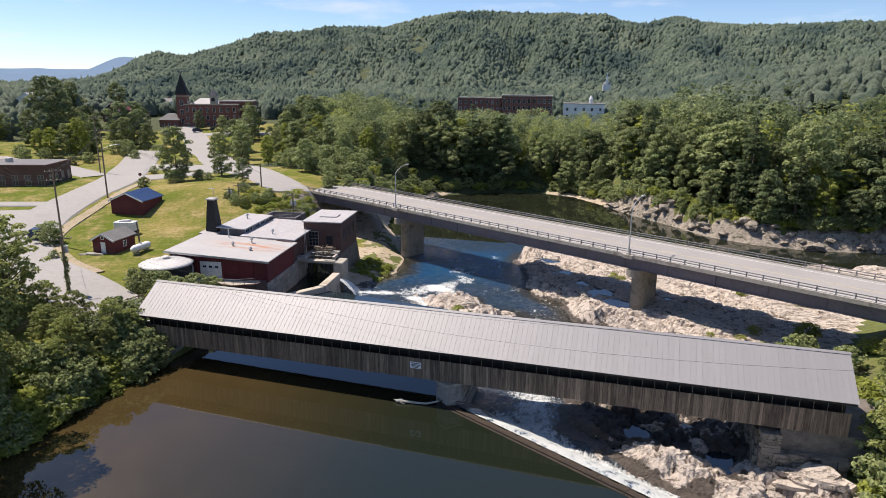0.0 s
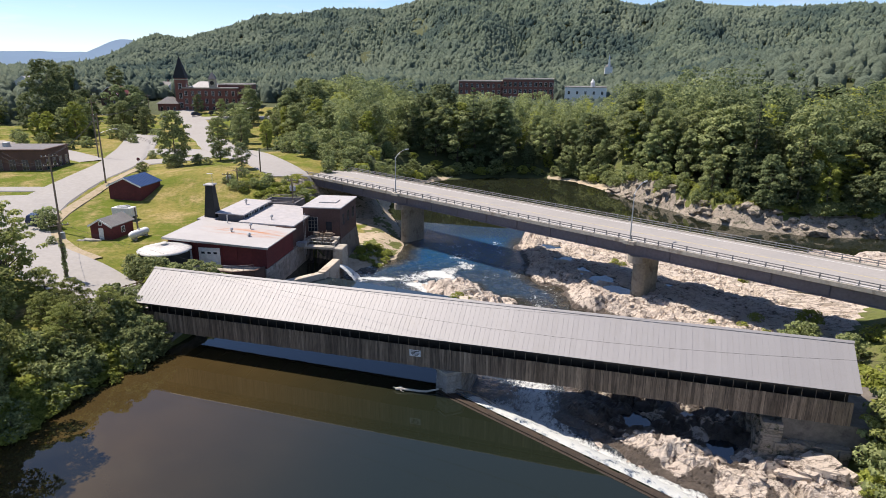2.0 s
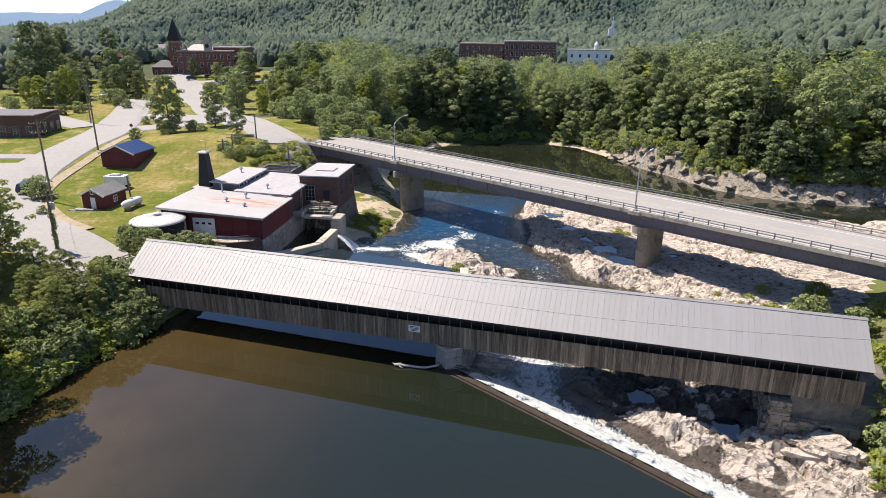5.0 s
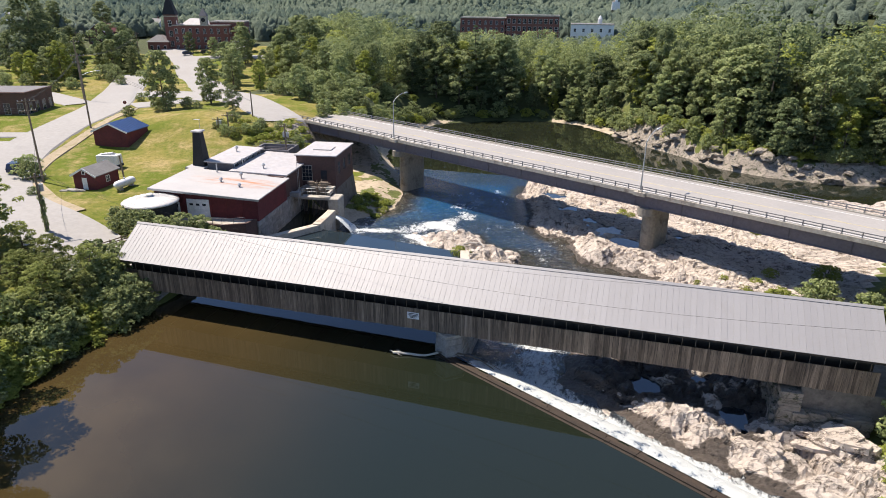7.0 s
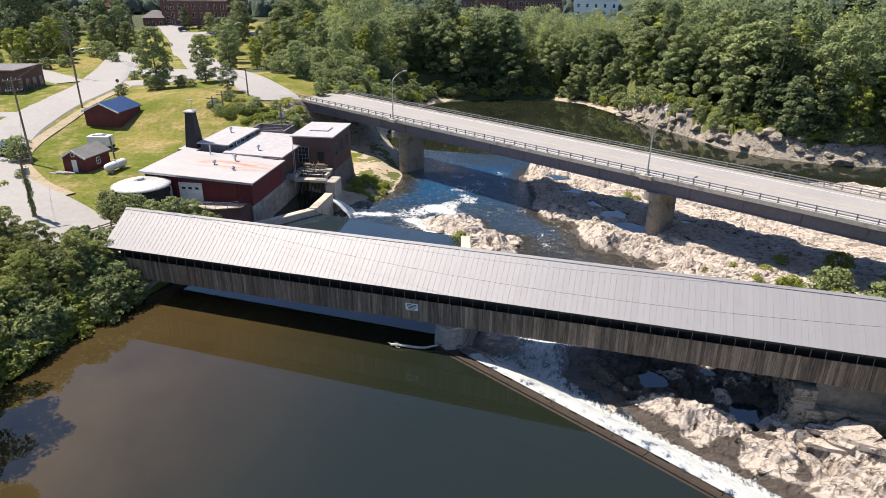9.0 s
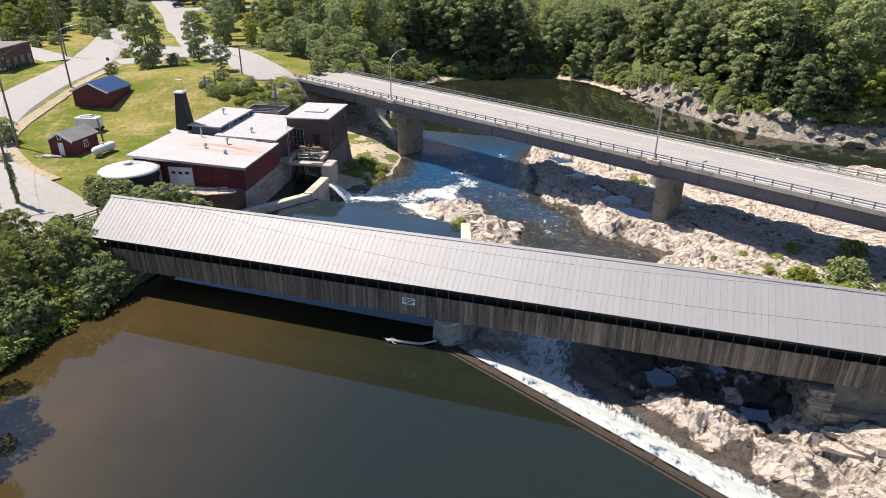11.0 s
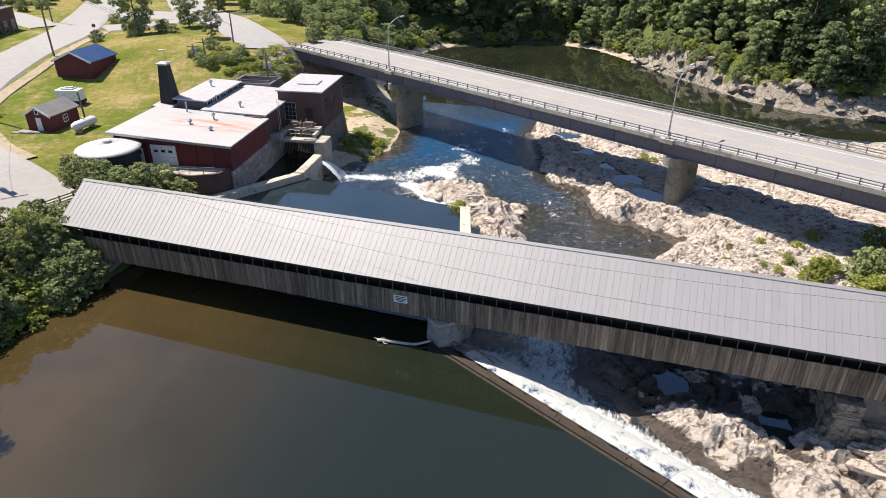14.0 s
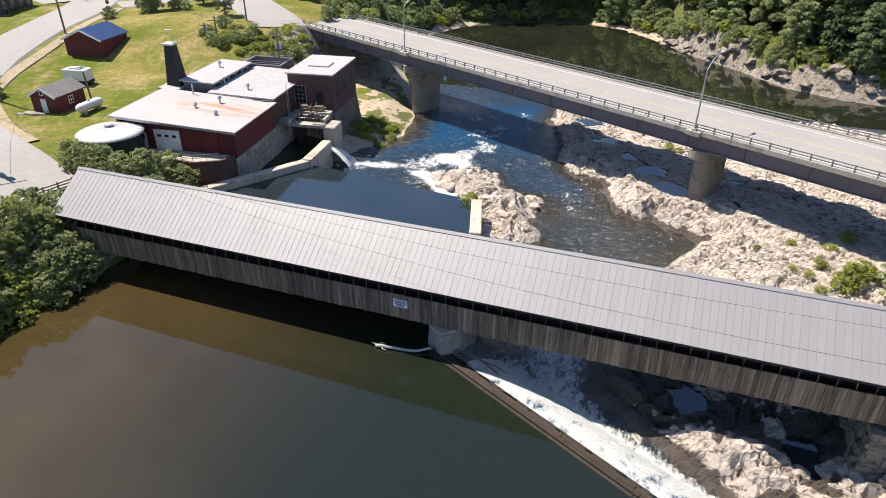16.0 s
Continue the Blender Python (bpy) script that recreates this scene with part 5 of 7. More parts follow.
def far_mountains():
    """Blue ranges at the edge of sight."""
    m, nt, p = nodes_of("haze_blue_range")
    # distance haze painted into the pale blue base and a faint glow
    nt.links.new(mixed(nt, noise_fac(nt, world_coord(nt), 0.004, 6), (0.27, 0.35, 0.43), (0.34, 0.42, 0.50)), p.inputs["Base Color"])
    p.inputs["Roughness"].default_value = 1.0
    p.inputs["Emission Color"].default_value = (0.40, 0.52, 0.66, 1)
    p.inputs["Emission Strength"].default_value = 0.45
    for d, h0, amp, seed, a0, a1 in ((4300, 26, 70, 3, 30, 62), (4700, 56, 40, 8, 33, 66)):
        V, F = [], []
        n = 160
        for k in range(n + 1):
            a = radians(a0 + (a1 - a0) * k / n)
            u = k / n
            z = 33 + (h0 + amp * (float(fbm(np.array([u * 9.0]), np.array([seed * 3.3]), 1.6, 4, seed)[0]) - 0.4)) * 1.0
            if d == 4300:
                z += 104 * math.exp(-(((math.degrees(a) - 41.6) / 2.6) ** 2)) - 14
            V += [(-d * math.sin(a), d * math.cos(a), -60), (-d * math.sin(a), d * math.cos(a), z), (-(d + 300) * math.sin(a), (d + 300) * math.cos(a), -60)]
        for k in range(n):
            F += [(3 * k, 3 * k + 3, 3 * k + 4, 3 * k + 1), (3 * k + 1, 3 * k + 4, 3 * k + 5, 3 * k + 2)]
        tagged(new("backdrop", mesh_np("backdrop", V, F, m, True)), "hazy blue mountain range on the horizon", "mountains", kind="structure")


far_mountains()


# ---- streets ----
strip([(-56, 67.2), (-66, 75), (-84, 90), (-106, 111), (-140, 150), (-168, 184), (-205, 222), (-260, 285)], 11, 0.2, "road", M_STREET, "pale worn asphalt street leading into town")
strip([(-59, 11.2), (-65, 13.0), (-72, 17.4), (-78.8, 21.8), (-83.4, 27), (-86.8, 34), (-89.4, 42), (-92.0, 52), (-96.8, 64), (-100.8, 73)], 2.4, 0.14, "dirt_verge", M_DIRT, "strip of dry bare dirt along the lane", category="verge")
strip([(-38.0, -0.8), (-47, 0.6), (-55, 4.2), (-63, 6.6), (-72, 10.4), (-81, 16.6), (-89, 25.5), (-94.8, 35), (-98.3, 45), (-101.3, 56), (-105.5, 66), (-111, 76), (-118, 86), (-125, 97), (-140, 118), (-155, 142)], 11.0, 0.22, "road", M_STREET, "pale worn asphalt lane from the covered bridge")
strip([(-96, 36), (-110, 31), (-132, 25), (-160, 20)], 9, 0.19, "road", M_STREET, "pale asphalt side lane behind the trees")
strip([(-100, 43.5), (-108, 41.8), (-132, 36)], 3.6, 0.18, "driveway", M_STREET, "pale asphalt driveway of the brick building", category="driveway")
strip([(-104, 76), (-98, 84), (-92, 92)], 9, 0.18, "road", M_STREET, "pale asphalt slip road beside the lawn")
strip([(-124, 92), (-110, 97), (-94, 98)], 12, 0.18, "road", M_STREET, "pale asphalt junction between the streets")
strip([(-118, 74), (-140, 84), (-175, 92)], 8, 0.18, "road", M_STREET, "pale asphalt side street by the brick building")
strip([(-178, 190), (-160, 200), (-120, 205)], 9, 0.2, "road", M_STREET, "pale asphalt cross street in town")

# ---- mill ----
MILL = pose(-34.5, 19.0, 0, 0, 0, 8)


def window(parent, m, w, h, cols=2, rows_=2, frame_mat=None):
    """A framed window with bars and dark panes; its face looks to -y."""
    fm = frame_mat or M_WHITE
    win = new("window")
    win.parent = parent
    win.matrix_basis = m
    bm = B()
    f = 0.07
    box(bm, -w / 2, w / 2, -0.05, 0.02, -f, 0)
    box(bm, -w / 2, w / 2, -0.05, 0.02, h, h + f)
    box(bm, -w / 2 - f, -w / 2, -0.05, 0.02, -f, h + f)
    box(bm, w / 2, w / 2 + f, -0.05, 0.02, -f, h + f)
    for k in range(1, cols):
        x = -w / 2 + w * k / cols
        box(bm, x - 0.025, x + 0.025, -0.03, 0.01, 0, h)
    for k in range(1, rows_):
        z = h * k / rows_
        box(bm, -w / 2, w / 2, -0.03, 0.01, z - 0.025, z + 0.025)
    part("frame", bm, fm, win)
    bm = B()
    box(bm, -w / 2, w / 2, -0.012, 0.0, 0, h)
    part("pane", bm, M_GLASS, win)
    return win


def rusty_roof():
    m, nt, p = nodes_of("white_roof_with_rust")
    v = world_coord(nt)
    c = mixed(nt, noise_fac(nt, v, 0.25, 5), (0.375, 0.357, 0.345), (0.435, 0.417, 0.40))
    c = mixed(nt, noise_fac(nt, v, 2.2, 6, 0.6, 0.55, 0.8), c, (0.36, 0.33, 0.31))
    o = coord(nt, (0.22, 1.5, 1))
    streak = noise_fac(nt, o, 0.9, 6, 0.6, 0.44, 0.66)
    tc = nt.nodes.new("ShaderNodeTexCoord")
    ds = nt.nodes.new("ShaderNodeVectorMath")
    ds.operation = "SUBTRACT"
    ds.inputs[1].default_value = (-5.5, 6.6, 0)
    nt.links.new(tc.outputs["Object"], ds.inputs[0])
    sc = nt.nodes.new("ShaderNodeVectorMath")
    sc.operation = "MULTIPLY"
    sc.inputs[1].default_value = (0.105, 0.34, 0)
    nt.links.new(ds.outputs[0], sc.inputs[0])
    ln = nt.nodes.new("ShaderNodeVectorMath")
    ln.operation = "LENGTH"
    nt.links.new(sc.outputs[0], ln.inputs[0])
    mr = nt.nodes.new("ShaderNodeMapRange")
    mr.inputs["From Min"].default_value, mr.inputs["From Max"].default_value = 1.0, 0.55
    nt.links.new(ln.outputs["Value"], mr.inputs["Value"])
    mu = nt.nodes.new("ShaderNodeMath")
    mu.operation = "MULTIPLY"
    nt.links.new(streak, mu.inputs[0])
    nt.links.new(mr.outputs["Result"], mu.inputs[1])
    c = mixed(nt, mu.outputs[0], c, (0.42, 0.19, 0.085))
    nt.links.new(c, p.inputs["Base Color"])
    p.inputs["Roughness"].default_value = 0.6
    return m


M_RUSTROOF = rusty_roof()


def sloped(bm, x0, x1, y0, y1, za, zb, t):
    """A slab whose top runs from za at x0 to zb at x1."""
    vs = [bm.verts.new(p) for p in ((x0, y0, za - t), (x1, y0, zb - t), (x1, y1, zb - t), (x0, y1, za - t), (x0, y0, za), (x1, y0, zb), (x1, y1, zb), (x0, y1, za))]
    for f in ((3, 2, 1, 0), (4, 5, 6, 7), (0, 1, 5, 4), (1, 2, 6, 5), (2, 3, 7, 6), (3, 0, 4, 7)):
        bm.faces.new([vs[k] for k in f])
    return bm


def make_mill():
    t = thing("mill_building", MILL, "low red powerhouse with white flat roofs and a brick tower", "building")
    # main hall
    bm = B()
    vs = [bm.verts.new(p) for p in ((-15.9, 0, 3.0), (0, 0, 3.0), (0, 11.2, 3.0), (-15.9, 11.2, 3.0), (-15.9, 0, 7.2), (0, 0, 6.3), (0, 11.2, 6.3), (-15.9, 11.2, 7.2))]
    for f in ((3, 2, 1, 0), (4, 5, 6, 7), (0, 1, 5, 4), (1, 2, 6, 5), (2, 3, 7, 6), (3, 0, 4, 7)):
        bm.faces.new([vs[k] for k in f])
    part("hall_wall", bm, M_RED, t)
    for x in (-15.3, -11.5, -7.2, -4.8, -2.4, -0.1):
        bm = B()
        zt = 6.3 - x * 0.058 - 0.15
        box(bm, x - 0.14, x + 0.14, -0.12, 0.02, 3.2, zt, bevel=0.02)
        part("pilaster", bm, M_RED, t)
    bm = B()
    sloped(bm, -16.4, 0.55, -0.75, 11.6, 7.5, 6.55, 0.16)
    part("main_roof", bm, M_RUSTROOF, t, "white roof with orange rust streaks")
    bm = B()
    sloped(bm, -16.42, 0.57, -0.80, -0.74, 7.48, 6.53, 0.30)
    part("roof_edge", bm, M_GALV, t)
    # rear hall
    bm = B()
    box(bm, -15.2, -0.35, 11.2, 24, 3.0, 6.75)
    part("rear_wall", bm, M_BRICK, t)
    bm = B()
    sloped(bm, -9.7, 0.1, 11.62, 24.3, 7.3, 6.95, 0.22)
    part("rear_roof", bm, M_WHITEROOF, t)
    bm = B()
    sloped(bm, -9.4, -1.25, 24.3, 26.5, 7.28, 6.96, 0.22)
    part("link_roof", bm, M_WHITEROOF, t)
    bm = B()
    sloped(bm, -17.2, -14.2, 11.62, 17.0, 7.52, 7.34, 0.3)
    part("corner_roof", bm, M_WHITEROOF, t)
    bm = B()
    box(bm, -16.9, -14.6, 11.3, 16.8, 3.0, 7.1)
    part("corner_wall", bm, M_BRICK, t)
    # raised clerestory
    bm = B()
    box(bm, -14.2, -9.9, 13.4, 25, 6.6, 8.0)
    part("raised_wall", bm, M_DARKROOF, t)
    bm = B()
    sloped(bm, -14.6, -9.4, 13.0, 25.4, 8.35, 8.15, 0.18)
    part("raised_roof", bm, M_WHITEROOF, t)
    for k in range(5):
        window(t, pose(-9.88, 15.0 + 2.2 * k, 7.1, 0, 0, 90), 1.5, 0.6, 2, 1)
    # sunken court with a railing
    bm = B()
    box(bm, -12.2, -5.2, 26.6, 27.0, 6.2, 7.5)
    box(bm, -12.2, -5.2, 31.6, 32.0, 6.2, 7.5)
    box(bm, -12.2, -11.8, 27.0, 31.6, 6.2, 7.5)
    box(bm, -5.6, -5.2, 27.0, 31.6, 6.2, 7.5)
    part("court_parapet", bm, M_DARKROOF, t)
    bm = B()
    box(bm, -11.8, -5.6, 27.0, 31.6, 3.0, 6.25)
    part("court_floor", bm, M_DARKROOF, t)
    for z in (7.75, 8.05):
        bm = B()
        for y in (26.8, 31.8):
            cone(bm, (-12, y, z), (-5.4, y, z), 0.03, 0.03, 6)
        for x in (-12, -5.4):
            cone(bm, (x, 26.8, z), (x, 31.8, z), 0.03, 0.03, 6)
        part("court_rail", bm, M_GIRDER, t)
    bm = B()
    for k in range(7):
        for y in (26.8, 31.8):
            cone(bm, (-12 + 1.1 * k, y, 7.45), (-12 + 1.1 * k, y, 8.05), 0.025, 0.025, 5)
    part("court_rail_posts", bm, M_GIRDER, t)
    # stone foundation over the race
    bm = B()
    box(bm, -15.3, -0.1, 0.2, 20, -2.6, 3.0)
    part("foundation", bm, M_STONE, t)
    f = new("foundation_stones")
    f.parent = t
    stone_wall(f, pose(0.05, -0.4, -1.5, 0, 0, 90), 12.4, 4.5, 0.2, 0.62, 0.0, 0.1, seed=12)
    stone_wall(f, pose(-0.15, 12.0, -1.5, 0, 0, 90), 8.0, 4.5, 0.2, 0.62, 0.0, 0.1, seed=13)
    stone_wall(f, pose(-9.0, -0.1, -1.5, 0, 0, 0), 9.05, 4.4, 0.2, 0.62, 0.0, 0.1, seed=14)
    # terrace with a low brick edge and rail
    bm = B()
    prism(bm, [(-14.0, -2.6), (-4.0, -3.4), (-1.2, -2.2), (-0.6, 0), (-14, 0)], -0.5, 3.25)
    part("terrace", bm, M_CONC, t)
    bm = B()
    prism(bm, [(-12.0, -3.0), (-4.0, -3.75), (-0.9, -2.5), (-0.2, -0.3), (-0.55, -0.25), (-1.2, -2.2), (-4.0, -3.4), (-12.0, -2.72)], -0.8, 3.45)
    part("terrace_wall", bm, M_BRICK, t)
    bm = B()
    for z in (3.9, 4.3):
        cone(bm, (-7, -3.2, z), (-4, -3.5, z), 0.03, 0.03, 6)
        cone(bm, (-4, -3.5, z), (-1.1, -2.3, z), 0.03, 0.03, 6)
    for x, y in ((-7, -3.2), (-5.5, -3.35), (-4, -3.5), (-2.5, -2.9), (-1.1, -2.3)):
        cone(bm, (x, y, 3.2), (x, y, 4.3), 0.03, 0.03, 6)
    part("terrace_rail", bm, M_GIRDER, t)
    # garage door with small panes, and a side door
    d = new("garage_door")
    d.parent = t
    d.matrix_basis = pose(-9.2, -0.06, 3.28)
    for k in range(5):
        bm = B()
        box(bm, -1.75, 1.75, -0.05, 0.05, 0.53 * k + 0.01, 0.53 * k + 0.52, bevel=0.015)
        part("door_panel", bm, M_WHITE, d)
    for k in range(3):
        bm = B()
        box(bm, -1.3 + 1.0 * k, -0.75 + 1.0 * k, -0.065, -0.04, 1.68, 2.0)
        part("pane", bm, M_GLASS, d)
    bm = B()
    box(bm, -0.5, 0.5, -0.06, 0.02, 0, 2.1, bevel=0.02)
    dd = part("side_door", bm, M_WHITE, t, "white side door", at=pose(-12.6, -0.02, 3.3))
    bm = B()
    box(bm, -0.25, 0.25, -0.075, -0.055, 1.2, 1.8)
    part("pane", bm, M_GLASS, dd)
    # roof vents and pipes
    for x, y, h in ((-6.2, 8.6, 0.9), (-5.0, 14.6, 0.8), (-11.2, 10.6, 1.5), (-4.5, 4.2, 0.5), (-9.3, 16.0, 1.3), (-8.2, 5.8, 0.6), (-12.5, 21, 0.9)):
        zb = (6.55 - 0.058 * x) if y < 11.6 else 7.1 if x > -9.9 else 8.25
        v = new("roof_vent")
        v.parent = t
        v.matrix_basis = pose(x, y, zb - 0.1)
        bm = B()
        cone(bm, (0, 0, 0), (0, 0, h), 0.11, 0.11, 10)
        part("pipe", bm, M_GALV, v)
        if h < 1:
            bm = B()
            cone(bm, (0, 0, h - 0.05), (0, 0, h + 0.22), 0.32, 0.12, 12)
            cone(bm, (0, 0, h - 0.25), (0, 0, h - 0.05), 0.2, 0.32, 12)
            part("hood", bm, M_GALV, v)
    # tower
    tw = new("tower")
    tw.parent = t
    bm = B()
    box(bm, -1.2, 5.7, 19.8, 30.5, 2.6, 8.3)
    part("brick_wall", bm, M_BRICK, tw)
    bm = B()
    vs = [bm.verts.new(p) for p in ((-1.4, 19.5, -3.6), (6.5, 19.2, -3.6), (6.5, 31, -3.6), (-1.4, 31, -3.6), (-1.22, 19.76, 2.6), (5.74, 19.76, 2.6), (5.74, 30.6, 2.6), (-1.22, 30.6, 2.6))]
    for q in ((3, 2, 1, 0), (4, 5, 6, 7), (0, 1, 5, 4), (1, 2, 6, 5), (2, 3, 7, 6), (3, 0, 4, 7)):
        bm.faces.new([vs[k] for k in q])
    part("concrete_base", bm, M_OLDCONC, tw)
    bm = B()
    box(bm, -1.45, 5.95, 19.55, 30.75, 8.3, 8.52, bevel=0.03)
    part("tower_roof", bm, M_WHITEROOF, tw)
    bm = B()
    box(bm, 0.6, 3.9, 23.5, 26.2, 8.5, 8.72, bevel=0.04)
    part("roof_hatch", bm, M_WHITEROOF, tw)
    window(tw, pose(0.6, 19.78, 4.0), 1.7, 2.6, 3, 4, M_CONC)
    window(tw, pose(3.6, 19.78, 4.3), 1.0, 1.5, 2, 2, M_BLACK)
    for k in range(3):
        window(tw, pose(5.72, 21.8 + 3.2 * k, 5.0, 0, 0, 90), 1.2, 2.0, 2, 3, M_BRICK)
    # gate platform with lifting gear between hall and tower
    g = new("gate_platform")
    g.parent = t
    bm = B()
    box(bm, 0.2, 6.1, 14.0, 15.4, 2.3, 2.75, bevel=0.04)
    part("deck_beam", bm, M_CONC, g)
    bm = B()
    box(bm, 0.6, 6.0, 17.2, 18.4, 3.2, 3.6, bevel=0.04)
    part("upper_beam", bm, M_CONC, g)
    for x in (0.7, 5.7):
        bm = B()
        box(bm, x - 0.2, x + 0.2, 15.2, 18.2, 2.75, 3.3)
        part("side_beam", bm, M_CONC, g)
        bm = B()
        box(bm, x - 0.25, x + 0.25, 17.4, 18.2, -3.2, 3.2)
        part("column", bm, M_OLDCONC, g)
    # rusty clutter on the platform
    rr = random.Random(3)
    for k in range(9):
        bm = B()
        w, d, h = rr.uniform(0.3, 0.9), rr.uniform(0.25, 0.5), rr.uniform(0.25, 0.8)
        box(bm, -w / 2, w / 2, -d / 2, d / 2, 0, h, bevel=0.04)
        cone(bm, (0, 0, h * 0.9), (rr.uniform(-0.3, 0.3), 0, h + rr.uniform(0.1, 0.5)), 0.09, 0.07, 8)
        part("gear_case", bm, M_POLE, g, at=pose(rr.uniform(0.9, 5.6), rr.choice((14.6, 17.7, 17.9)), 2.75 if k % 3 == 0 else 3.6, 0, 0, rr.uniform(0, 90)))
    for x in (2.0, 4.4):
        bm = B()
        cone(bm, (x - 0.7, 17.8, 4.15), (x + 0.5, 17.8, 4.15), 0.3, 0.3, 12)
        box(bm, x - 0.4, x + 0.4, 17.4, 18.2, 3.6, 4.0, bevel=0.05)
        cone(bm, (x + 0.5, 17.8, 4.15), (x + 0.9, 17.8, 4.15), 0.12, 0.12, 8)
        part("gate_motor", bm, M_POLE, g, "rust-brown lifting motor")
    bm = B()
    for k in range(8):
        cone(bm, (0.4 + 0.8 * k, 15.3, 2.7), (0.4 + 0.8 * k, 15.3, 3.8), 0.025, 0.025, 5)
    for z in (3.3, 3.8):
        cone(bm, (0.4, 15.3, z), (6.0, 15.3, z), 0.025, 0.025, 5)
    part("handrail", bm, M_GALV, g)
    bm = B()
    box(bm, -0.5, 1.3, 13.4, 14.6, 2.75, 3.5, bevel=0.05)
    for x in (-0.3, 1.1):
        for y in (13.6, 14.4):
            box(bm, x - 0.06, x + 0.06, y - 0.06, y + 0.06, 1.2, 2.8)
    part("control_box", bm, M_GALV, g)
    bm = B()
    for x in (0.9, 1.15):
        cone(bm, (x, 14.2, 2.6), (x, 14.2, 8.6), 0.035, 0.03, 6)
    part("mast", bm, M_GALV, g)
    for k in range(22):
        bm = B()
        box(bm, 0.5 + 0.24 * k, 0.56 + 0.24 * k, 15.9, 16.0, -2.6, 2.3)
        part("rack_bar", bm, M_BLACK, g)
    # tapered black stack
    c = thing("chimney", MILL @ pose(-15.6, 14.1, 7.25), "black tapered square chimney with a white cap", "chimney")
    bm = B()
    vs = [bm.verts.new(p) for p in ((-1.05, -1.05, 0), (1.05, -1.05, 0), (1.05, 1.05, 0), (-1.05, 1.05, 0), (-0.6, -0.6, 5.7), (0.6, -0.6, 5.7), (0.6, 0.6, 5.7), (-0.6, 0.6, 5.7))]
    for q in ((3, 2, 1, 0), (4, 5, 6, 7), (0, 1, 5, 4), (1, 2, 6, 5), (2, 3, 7, 6), (3, 0, 4, 7)):
        bm.faces.new([vs[k] for k in q])
    part("flue", bm, M_BLACK, c)
    bm = B()
    box(bm, -0.85, 0.85, -0.85, 0.85, 5.7, 5.95, bevel=0.05)
    part("cap", bm, M_WHITEROOF, c)
    bm = B()
    box(bm, -1.2, 1.2, -1.2, 1.2, -0.3, 0.08, bevel=0.03)
    part("flashing", bm, M_GALV, c)
    bm = B()
    cone(bm, (0.2, 0.5, 5.9), (0.2, 0.5, 7.6), 0.035, 0.03, 6)
    box(bm, -0.7, 0.35, 0.35, 0.65, 7.55, 7.65, bevel=0.02)
    part("mast_lamp", bm, M_GALV, c)


make_mill()


def make_tank():
    t = thing("water_tank", pose(-48.6, 13.9, 3.3), "low round black tank with a white domed roof", "tank")
    bm = B()
    cone(bm, (0, 0, -0.6), (0, 0, 3.0), 3.45, 3.45, 40)
    part("shell", bm, M_BLACK, t)
    bm = B()
    prof = [(3.85, 2.9), (3.88, 3.02), (3.4, 3.22), (2.4, 3.48), (1.2, 3.66), (0.35, 3.72)]
    n = 48
    rings = [[bm.verts.new((r * math.cos(2 * math.pi * k / n), r * math.sin(2 * math.pi * k / n), z)) for k in range(n)] for r, z in prof]
    for a, b in zip(rings, rings[1:]):
        for k in range(n):
            bm.faces.new((a[k], a[(k + 1) % n], b[(k + 1) % n], b[k]))
    bm.faces.new(rings[-1])
    bm.faces.new(rings[0][::-1])
    part("dome", bm, M_DOME, t, smooth=True)
    rib = None
    for k in range(24):
        if rib is None:
            bm = B()
            for (r0, z0), (r1, z1) in zip(prof[1:], prof[2:]):
                cone(bm, (r0, 0, z0 + 0.01), (r1, 0, z1 + 0.01), 0.02, 0.02, 5)
            rib = part("roof_rib", bm, M_DOME, t)
        else:
            share("roof_rib", rib.data, t, pose(0, 0, 0, 0, 0, 15 * k))
    bm = B()
    cone(bm, (0, 0, 3.6), (0, 0, 4.0), 0.5, 0.45, 16)
    cone(bm, (0, 0, 4.0), (0, 0, 4.1), 0.55, 0.4, 16)
    part("hatch", bm, M_DOME, t)


make_tank()


